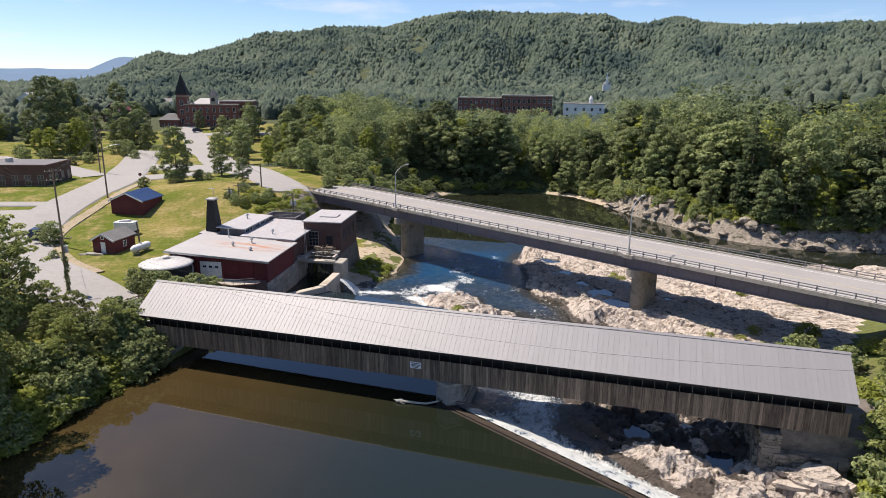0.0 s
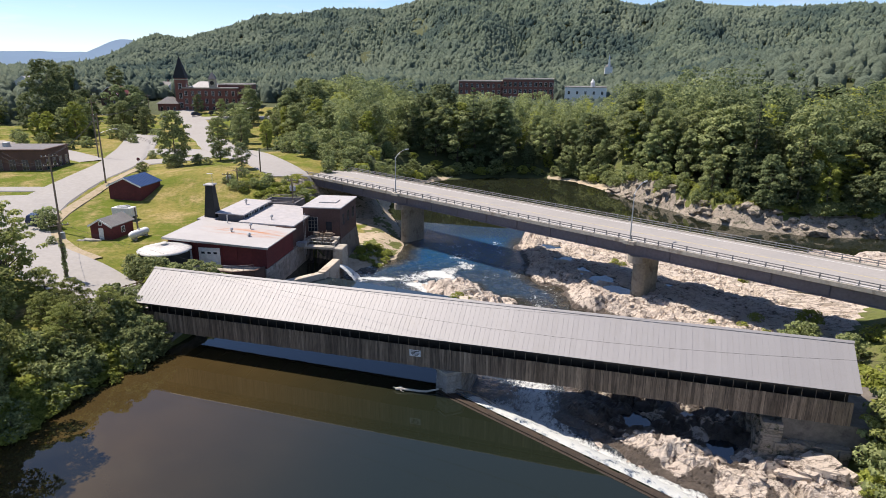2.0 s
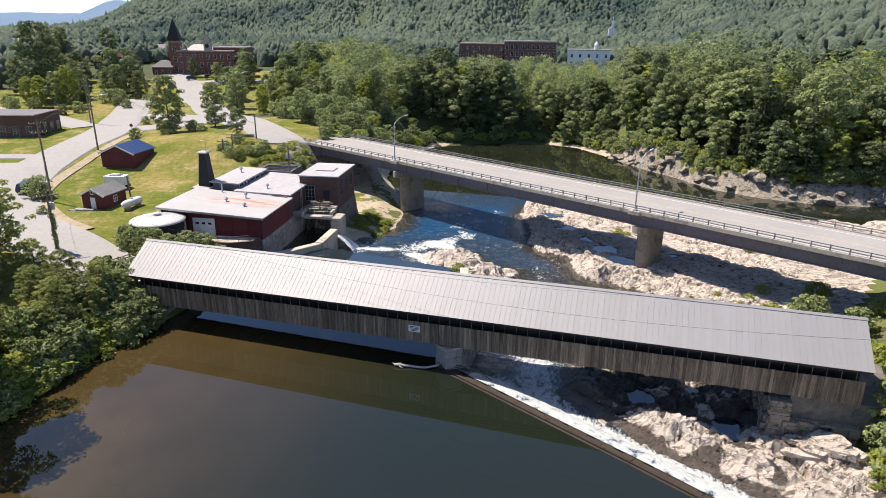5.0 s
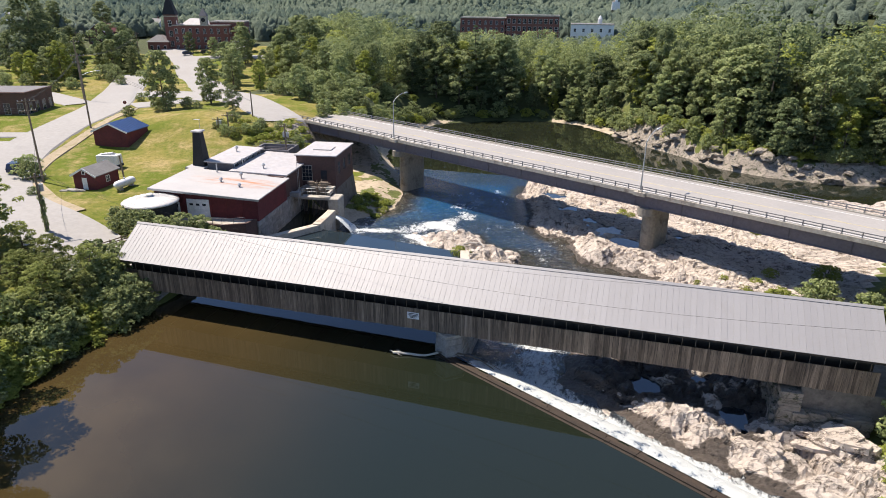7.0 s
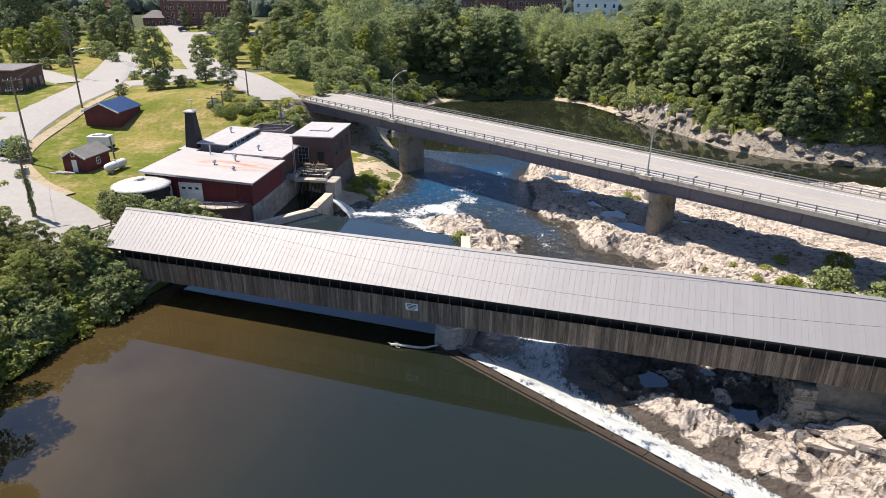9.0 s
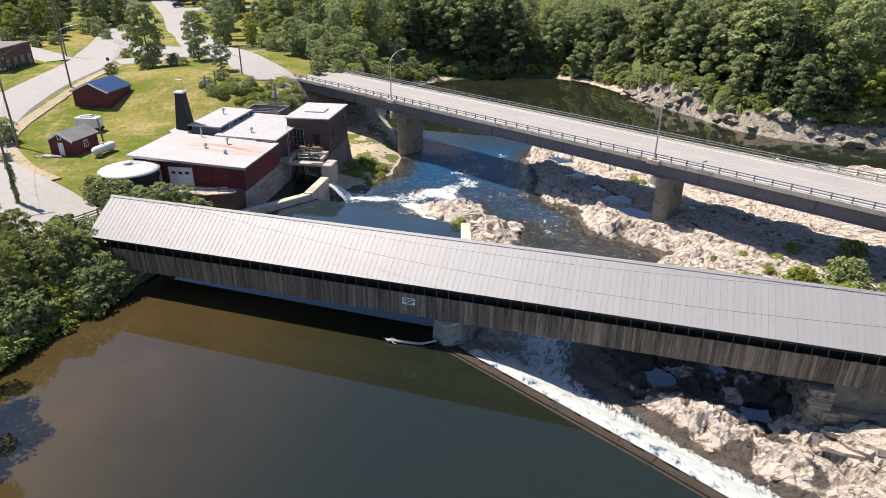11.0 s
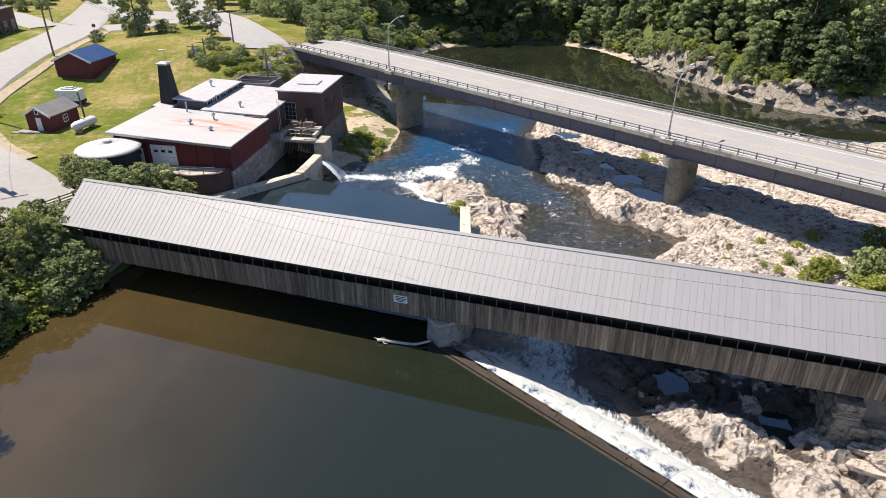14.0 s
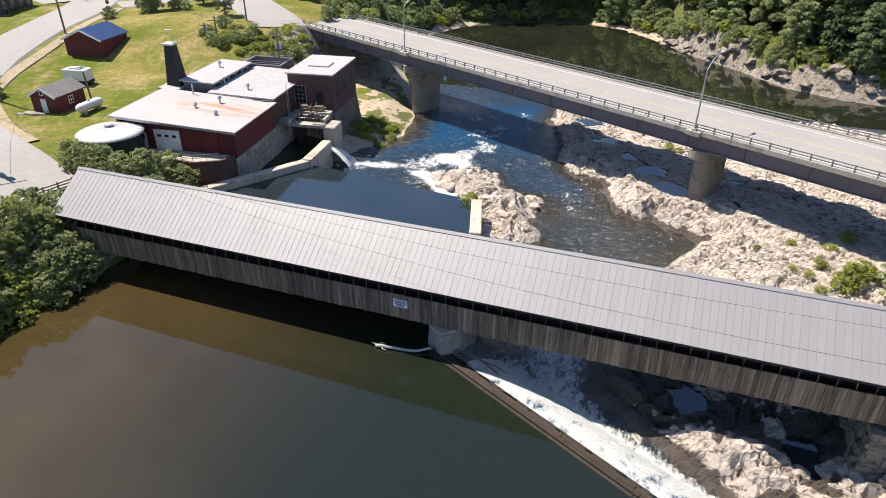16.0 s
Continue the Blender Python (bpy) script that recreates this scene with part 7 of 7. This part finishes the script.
    for x, y, s in ((-108, 84, 0.7), (-98, 79.5, 0.7), (-88.5, 77.4, 0.7), (-149, 116, 1.5), (-141, 95, 1.1), (-142, 90, 1.0), (-92, 61, 0.8), (-93, 72, 0.8), (-86.5, 67, 0.75), (-80.5, 70, 0.6), (-84, 71, 0.8), (-80.6, 23.4, 1.25), (-79.2, 22.4, 1.0), (-71.5, 15.5, 0.5), (-145, 118, 1.3), (-150, 122, 1.4), (-142, 112, 1.1), (-135, 108, 0.9), (-162, 92, 1.3), (-168, 96, 1.3), (-157, 95, 1.2), (-73, 96, 1.4), (-68, 98, 1.5),
                    (-64, 94, 1.3), (-60, 92, 1.4), (-57, 88, 1.2), (-78, 100, 1.2), (-55, 84, 1.0), (-53, 79, 1.0), (-50, 84, 1.2)):
        plant("bush", x, y, s, rnd=rnd, group="lawn shrubs")


plant_many()
join_brush()


# ---- loose rock, timber ----
def boulder_mesh(seed, mat=None):
    rnd = random.Random(seed)
    bm = B()
    bmesh.ops.create_icosphere(bm, subdivisions=1, radius=1)
    for v in bm.verts:
        v.co *= rnd.uniform(0.65, 1.2)
        v.co.z *= 0.62
    me = bpy.data.meshes.new("boulder")
    bm.to_mesh(me)
    bm.free()
    me.materials.append(mat or M_ROCK)
    return me


def scatter_boulders():
    rnd = random.Random(21)
    kinds = [boulder_mesh(k) for k in range(7)]
    grey = [boulder_mesh(k, M_BANKROCK) for k in range(10, 15)]
    spots = [(16.7, -7.9, 0.8), (25.9, -14.6, 1.3), (33.5, 24.4, 1.0), (-0.8, 35.2, 0.8)]
    for k in range(40):
        x, y = rnd.uniform(10, 37), rnd.uniform(-22, 56)
        spots.append((x, y, rnd.uniform(0.15, 0.7) ** 1.4))
    for k in range(130):
        spots.append((rnd.uniform(15, 41), rnd.uniform(-24, -3), rnd.uniform(0.12, 0.5)))
    for k in range(60):
        spots.append((rnd.uniform(10, 40), rnd.uniform(14, 36), rnd.uniform(0.12, 0.45)))
    for k in range(10):
        spots.append((rnd.uniform(-7, 2), rnd.uniform(20, 40), rnd.uniform(0.3, 0.9)))
    for k in range(22):
        u = rnd.random()
        spots.append((-27 + 8 * u + rnd.uniform(-1, 1), 38 + 3 * u + rnd.uniform(-1.5, 2.5), rnd.uniform(0.2, 0.5)))
    bank = [(12, 139.5), (22, 125), (32, 114), (39.5, 104.5), (48.5, 99), (61, 96.5), (80, 100.5), (110, 104)]
    for (ax, ay), (bx, by) in zip(bank, bank[1:]):
        for k in range(int(math.hypot(bx - ax, by - ay) / 1.6)):
            u = rnd.random()
            spots.append((ax + (bx - ax) * u + rnd.uniform(-1, 1), ay + (by - ay) * u + rnd.uniform(-1.2, 2.5), rnd.uniform(0.5, 1.9)))
    for k in range(12):
        spots.append((rnd.uniform(-17, -8), rnd.uniform(29, 37), rnd.uniform(0.4, 0.9)))
    X = np.array([s[0] for s in spots])
    Y = np.array([s[1] for s in spots])
    Z = np.maximum(ground_height(X, Y), -3.2)
    wet = sdist(RIVER, X, Y)
    for (x, y, s), z, d in zip(spots, Z, wet):
        if d < -1.5 and not (-18 < x < -7):
            continue
        o = new("boulder", rnd.choice(grey if y > 84 else kinds))
        o.matrix_basis = pose(x, y, float(z) + 0.18 * s, rnd.uniform(-15, 15), rnd.uniform(-15, 15), rnd.uniform(0, 360)) @ Matrix.Diagonal((s * rnd.uniform(0.9, 1.5), s, s * rnd.uniform(0.7, 1.1), 1))
        tagged(o, "grey angular boulder on the river bank" if y > 84 else "pale angular river boulder", "rock", "river boulders")


scatter_boulders()


def rock_slabs():
    """Tilted flags of rock fallen below the abutment."""
    rnd = random.Random(31)
    for k in range(16):
        x, y = 33.6 + 0.34 * k + rnd.uniform(-0.5, 0.5), -7.0 - 0.16 * k + rnd.uniform(-1.1, 1.1)
        bm = B()
        w, d, h = rnd.uniform(0.7, 1.7), rnd.uniform(0.4, 0.9), rnd.uniform(0.14, 0.32)
        prism(bm, [(-w, -d * 0.6), (-w * 0.2, -d), (w * 0.9, -d * 0.7), (w, d * 0.3), (w * 0.3, d), (-w * 0.8, d * 0.7)], -h, h)
        o = part("rock_slab", bm, M_ROCK, at=pose(x, y, float(ground_height(np.array([x]), np.array([y]))[0]) + 0.2, rnd.uniform(-8, 22), rnd.uniform(-20, 12), rnd.uniform(-50, -15)))
        tagged(o, "pale tilted slab of broken ledge rock", "rock", "fallen slabs")


rock_slabs()


def bent_stick(bm, pts, r0, r1, n=9):
    """Round stick through the points, tapering from one end to the other."""
    pts = [Vector(p) for p in pts]
    rings = []
    for k, p in enumerate(pts):
        d = (pts[min(k + 1, len(pts) - 1)] - pts[max(k - 1, 0)]).normalized()
        u = d.cross(Vector((0.1, 0.2, 1))).normalized()
        v = d.cross(u)
        r = (r0 + (r1 - r0) * k / (len(pts) - 1)) * (1 + 0.12 * math.sin(3.1 * k))
        rings.append([bm.verts.new(p + r * (u * math.cos(a) + v * math.sin(a))) for a in (6.2832 * j / n for j in range(n))])
    for a, b in zip(rings, rings[1:]):
        for j in range(n):
            bm.faces.new((a[j], a[(j + 1) % n], b[(j + 1) % n], b[j]))
    bm.faces.new(rings[0][::-1])
    bm.faces.new(rings[-1])
    bmesh.ops.recalc_face_normals(bm, faces=bm.faces[:])
    return bm


def driftwood():
    t = thing("driftwood_log", pose(-4.57, -6.0, 0.02), "bleached driftwood log stranded above the dam", "log")
    stem = [(0, 0, 0.16), (0.5, 0.06, 0.24), (0.95, 0.1, 0.2), (1.7, 0.22, 0.15), (2.5, 0.3, 0.12), (3.3, 0.42, 0.14), (3.75, 0.62, 0.2), (4.45, 1.1, 0.26)]
    part("stem", bent_stick(B(), stem, 0.15, 0.10), M_DRIFT, t)
    for pts in ([(0.1, 0.0, 0.18), (-0.25, 0.16, 0.26), (-0.4, 0.14, 0.2)], [(0.4, 0.05, 0.2), (0.75, -0.24, 0.12), (1.0, -0.2, 0.1)], [(0.9, 0.1, 0.2), (0.5, 0.3, 0.34), (0.2, 0.32, 0.3)]):
        part("branch", bent_stick(B(), pts, 0.07, 0.03, 7), M_DRIFT, t)
    for pts, r in (([(-0.2, -4.9, 0.3), (1.5, -4.6, 0.42), (3.1, -4.7, 0.36), (4.2, -4.9, 0.2), (5.6, -5.5, -0.2), (7.1, -6.3, -0.9)], 0.10),
                   ([(1.6, -4.7, 0.3), (2.9, -5.3, 0.16), (3.8, -5.7, 0.0)], 0.05),
                   ([(4.0, -4.9, 0.2), (5.4, -4.8, -0.2), (6.6, -4.7, -0.9)], 0.06)):
        tagged(part("fallen_branch", bent_stick(B(), pts, r, r * 0.4, 7), M_BARK), "dark branch caught on the dam", "branch", "stranded branches")
    # heap of bleached sticks at the end of the weir
    rnd = random.Random(5)
    for k in range(14):
        x, y = -5.2 + rnd.uniform(-1.6, 2.2), 26.4 + rnd.uniform(-2.2, 2.4)
        z = max(float(ground_height(np.array([x]), np.array([y]))[0]), -2.7) + rnd.uniform(0.1, 0.5)
        a, L = rnd.uniform(0, 6.28), rnd.uniform(1.2, 3.2)
        dx, dy = 0.5 * L * math.cos(a), 0.5 * L * math.sin(a)
        up = rnd.uniform(-0.1, 0.8)
        pts = [(x - dx, y - dy, z - 0.15), (x + rnd.uniform(-0.2, 0.2), y + rnd.uniform(-0.2, 0.2), z + 0.5 * up), (x + dx, y + dy, z + up)]
        r = rnd.uniform(0.06, 0.15)
        tagged(part("drift_stick", bent_stick(B(), pts, r, r * 0.5, 7), M_DRIFT), "bleached driftwood stick heaped beside the weir", "driftwood", "driftwood heap")


driftwood()


# ---- town ----
def block(parent, name, m, w, d, h, wall, roof, rows_=3, cols=6, ww=1.1, wh=1.8, parapet=0.5, frame=None, base=1.2):
    """A flat-roofed storeyed block with windows on its front and right side; the origin at the front left corner."""
    p = new(name)
    p.parent = parent
    p.matrix_basis = m
    bm = B()
    box(bm, 0, w, 0, d, -2, h)
    part("wall", bm, wall, p)
    bm = B()
    box(bm, -0.2, w + 0.2, -0.2, d + 0.2, h, h + parapet, bevel=0.05)
    part("cornice", bm, M_CONC if h > 9 else wall, p)
    bm = B()
    box(bm, 0.2, w - 0.2, 0.2, d - 0.2, h + parapet - 0.1, h + parapet + 0.02)
    part("roof", bm, roof, p)
    sh = (h - base) / rows_
    for r in range(rows_):
        for c in range(cols):
            window(p, pose(w * (c + 0.5) / cols, -0.02, base + sh * r + 0.3), ww, min(wh, sh - 0.8), 2, 2, frame)
        for c in range(max(2, int(cols * d / w))):
            n = max(2, int(cols * d / w))
            window(p, pose(w + 0.02, d * (c + 0.5) / n, base + sh * r + 0.3, 0, 0, 90), ww, min(wh, sh - 0.8), 2, 2, frame)
    return p


def hip(bm, x0, x1, y0, y1, z, rise, inset):
    a = [bm.verts.new(p) for p in ((x0, y0, z), (x1, y0, z), (x1, y1, z), (x0, y1, z))]
    b = [bm.verts.new(p) for p in ((x0 + inset, y0 + inset, z + rise), (x1 - inset, y0 + inset, z + rise), (x1 - inset, y1 - inset, z + rise), (x0 + inset, y1 - inset, z + rise))]
    bm.faces.new(a[::-1])
    bm.faces.new(b)
    for k in range(4):
        bm.faces.new((a[k], a[(k + 1) % 4], b[(k + 1) % 4], b[k]))
    return bm


def town_hall():
    t = thing("town_hall", pose(-196, 214, 8.6, 0, 0, 22), "large red-brick hall with a dark pointed spire and clock turret", "building")
    block(t, "main_block", pose(0, 0, 0), 26, 18, 12.5, M_REDBRICK, M_DARKROOF, 3, 8, 1.2, 2.2)
    block(t, "rear_block", pose(16, 6, 0), 16, 16, 14, M_REDBRICK, M_DARKROOF, 3, 5)
    bm = B()
    hip(bm, 3, 16, 4, 16, 13, 2.6, 3.4)
    part("hip_roof", bm, M_WHITEROOF, t)
    tw = new("spire_tower")
    tw.parent = t
    tw.matrix_basis = pose(-3.6, 1.0, 0)
    bm = B()
    box(bm, 0, 5, 0, 5, -2, 17.5)
    part("shaft", bm, M_REDBRICK, tw)
    bm = B()
    hip(bm, -0.5, 5.5, -0.5, 5.5, 17.5, 10.2, 2.95)
    part("spire", bm, M_BLACK, tw)
    bm = B()
    box(bm, -0.25, 5.25, -0.25, 5.25, 16.6, 17.0)
    part("band", bm, M_CONC, tw)
    for k in range(3):
        window(tw, pose(2.5, -0.02, 3 + 4.6 * k), 1.5, 2.6, 2, 2)
        window(tw, pose(5.02, 2.5, 3 + 4.6 * k, 0, 0, 90), 1.5, 2.6, 2, 2)
    ct = new("clock_turret")
    ct.parent = t
    ct.matrix_basis = pose(14.5, 0.2, 12.8)
    bm = B()
    box(bm, -1.6, 1.6, 0, 3.2, 0, 4.2, bevel=0.05)
    part("turret_wall", bm, M_CONC, ct)
    bm = B()
    hip(bm, -1.9, 1.9, -0.3, 3.5, 4.2, 3.2, 1.6)
    part("turret_roof", bm, M_DARKROOF, ct)
    bm = B()
    cone(bm, (0, -0.1, 2.4), (0, 0.0, 2.4), 0.95, 0.95, 20)
    part("clock_face", bm, M_BLACK, ct)
    wg = new("wing")
    wg.parent = t
    wg.matrix_basis = pose(-12, -1.0, 0)
    bm = B()
    box(bm, 0, 9.5, 0, 10, -2, 5.2)
    part("wall", bm, M_REDBRICK, wg)
    bm = B()
    hip(bm, -0.6, 10, -0.6, 10.6, 5.2, 3.0, 4.0)
    part("roof", bm, M_SHINGLE, wg)
    for k in range(3):
        window(wg, pose(1.8 + 3 * k, -0.02, 1.4), 1.0, 2.2, 1, 2)
    bm = B()
    for k in range(4):
        box(bm, 3.2 - 0.0, 6.2, -2.2 + 0.5 * k, 0, -1.4 + 0.35 * k, -1.05 + 0.35 * k)
    part("steps", bm, M_CONC, wg)


def commercial_blocks():
    t = thing("brick_block", pose(-83, 323, 12, 0, 0, 8), "long low red-brick commercial block with a white parapet corner", "building", "main street blocks")
    block(t, "main_block", Matrix(), 26, 14, 12.2, M_REDBRICK, M_DARKROOF, 3, 8, 1.2, 2.0, 0.6)
    t = thing("brick_block", pose(-56.5, 326, 12, 0, 0, 6), "three-storey red-brick commercial block with paired windows", "building", "main street blocks")
    block(t, "main_block", Matrix(), 30, 15, 13.6, M_REDBRICK, M_DARKROOF, 3, 10, 1.6, 2.4, 0.8)
    t = thing("white_block", pose(-20, 330, 12, 0, 0, 4), "white painted building with a small roof cupola", "building", "main street blocks")
    block(t, "main_block", Matrix(), 24, 14, 9.6, M_WHITE, M_DARKROOF, 2, 5, 1.2, 1.8, 0.5)
    bm = B()
    cone(bm, (16, 6, 9.5), (16, 6, 12.5), 1.2, 1.2, 8)
    cone(bm, (16, 6, 12.5), (16, 6, 14.6), 1.4, 0.2, 8)
    part("cupola", bm, M_WHITE, t)
    t = thing("flat_building", pose(-146, 268, 11, 0, 0, 18), "pale low building with rooftop machines", "building", "town buildings")
    block(t, "main_block", Matrix(), 32, 14, 8.5, M_CONC, M_WHITEROOF, 2, 8, 1.4, 1.6, 0.6)
    for k in range(4):
        bm = B()
        box(bm, 4 + 6 * k, 7 + 6 * k, 4, 7, 9.0, 10.3, bevel=0.06)
        part("roof_unit", bm, M_WHITE, t)
    t = thing("church", pose(-11.5, 835, 27, 0, 0, 5) @ Matrix.Diagonal((0.8, 0.8, 0.8, 1)), "white wooden church with a slender steeple", "church")
    bm = B()
    box(bm, -6, 6, 0, 18, -3, 9)
    part("nave", bm, M_WHITE, t)
    bm = B()
    hip(bm, -6.5, 6.5, -0.5, 18.5, 9, 4.5, 5.8)
    part("roof", bm, M_SHINGLE, t)
    bm = B()
    box(bm, -2, 2, -1, 3, 0, 15)
    box(bm, -1.5, 1.5, -0.5, 2.5, 15, 18)
    part("belfry", bm, M_WHITE, t)
    bm = B()
    hip(bm, -1.6, 1.6, -0.6, 2.6, 18, 10.5, 1.55)
    part("steeple", bm, M_WHITE, t)


def house(x, y, turn, w, d, h, wall, roof, label, z=None):
    z = zg(x, y) if z is None else z
    t = gable_shed("house", pose(x, y, z, 0, 0, turn), w, d, h, w * 0.36, wall, roof, label, 0.5, "house")
    for r in range(2):
        for c in (-0.28, 0.28):
            window(t, pose(c * w, -0.02, 1.2 + 2.7 * r), 1.0, 1.5, 2, 2)
        for c in range(3):
            window(t, pose(w / 2 + 0.02, d * (c + 0.5) / 3, 1.2 + 2.7 * r, 0, 0, 90), 1.0, 1.5, 2, 2)
    bm = B()
    box(bm, 0.8, 1.6, d * 0.5, d * 0.5 + 0.8, h, h + w * 0.36 + 1.2)
    part("chimney", bm, M_BRICK, t)


town_hall()
commercial_blocks()
house(-268, 190, 25, 12, 15, 6.5, M_WHITE, M_WHITEROOF, "white two-storey house with a pale metal roof")
house(-232, 205, 10, 9, 12, 6.0, M_BRICK, M_RED, "brown house with a red roof among trees")
house(-300, 178, 60, 9, 12, 6.0, M_WHITE, M_SHINGLE, "white house with a grey shingle roof")
house(-245, 270, 70, 9, 12, 6.5, M_WHITE, M_SHINGLE, "pale grey house with a shingle roof")


def brick_hall():
    t = thing("brick_building", pose(-137.2, 51.0, 6.5, 0, 0, 20), "long one-storey dark brick building with a flat roof", "building")
    block(t, "main_block", Matrix(), 21, 12, 6.0, M_BRICK, M_DARKROOF, 1, 7, 1.3, 2.4, 0.45, M_STONE)
    bm = B()
    box(bm, 17.5, 20.5, -1.6, -0.1, -1, 0.25, bevel=0.03)
    part("front_step", bm, M_CONC, t)
    bm = B()
    box(bm, 9, 10.2, 5, 6.4, 6.3, 7.5, bevel=0.05)
    part("roof_unit", bm, M_GALV, t)


brick_hall()


def car(m, paint, label, tall=False):
    t = thing("car", m, label, "car", "parked cars")
    L, W, H = 4.7, 1.85, 1.75 if tall else 1.45
    prof = [(-L / 2, 0.35), (L / 2, 0.35), (L / 2, 0.72), (L / 2 - 0.9, 0.92), (L / 2 - 1.7, H), (-L / 2 + 0.5, H), (-L / 2, 0.95)]
    bm = B()
    a = [bm.verts.new((x, -W / 2 + (0.14 if z > 1 else 0), z)) for x, z in prof]
    b = [bm.verts.new((x, W / 2 - (0.14 if z > 1 else 0), z)) for x, z in prof]
    bm.faces.new(a)
    bm.faces.new(b[::-1])
    for k in range(len(prof)):
        n = (k + 1) % len(prof)
        bm.faces.new((a[n], a[k], b[k], b[n]))
    bmesh.ops.recalc_face_normals(bm, faces=bm.faces)
    bmesh.ops.bevel(bm, geom=list(bm.edges), offset=0.07, segments=2, affect="EDGES")
    body = part("body", bm, paint, t)
    bm = B()
    box(bm, -L / 2 + 0.75, L / 2 - 1.65, -W / 2 + 0.05, W / 2 - 0.05, 1.0, H - 0.14, bevel=0.04)
    part("cabin_glass", bm, M_GLASS, t)
    for x in (-1.4, 1.4):
        for y in (-W / 2 + 0.1, W / 2 - 0.1):
            w = new("wheel")
            w.parent = t
            w.matrix_basis = pose(x, y, 0.34)
            bm = B()
            cone(bm, (0, -0.12, 0), (0, 0.12, 0), 0.34, 0.34, 18)
            part("tyre", bm, M_BLACK, w)
            bm = B()
            cone(bm, (0, -0.13, 0), (0, 0.13, 0), 0.2, 0.2, 12)
            part("rim", bm, M_GALV, w)
    for y in (-0.65, 0.65):
        bm = B()
        box(bm, L / 2 - 0.08, L / 2 + 0.02, y - 0.2, y + 0.2, 0.62, 0.78, bevel=0.02)
        part("headlight", bm, M_WHITE, t)


M_NAVY = surface("dark_blue_paint", (0.02, 0.03, 0.06), (0.03, 0.04, 0.08), 0.25, 0.5, 3, bumps=0.0)
M_SILVER = surface("silver_car_paint", (0.42, 0.43, 0.45), (0.5, 0.5, 0.52), 0.3, 0.5, 3, metal=0.4, bumps=0.0)


def parked():
    for x, y, turn, p, lab in ((-84.6, 24.6, 118, M_NAVY, "dark blue pickup-sized car parked by the lane"), (-178, 199, 50, M_NAVY, "dark car parked at the kerb in town"), (-172, 204, 48, M_BLACK, "black car parked at the kerb in town"),
                               (-166, 207, 46, M_SILVER, "silver car parked at the kerb in town"), (-156, 208, 20, M_SILVER, "pale car parked near the hall"), (-188, 190, 50, M_SILVER, "silver car standing in the town street"), (-117, 41, 10, M_NAVY, "dark blue car parked by the brick building")):
        car(pose(x, y, zg(x, y) + 0.22, 0, 0, turn), p, lab, True)


parked()
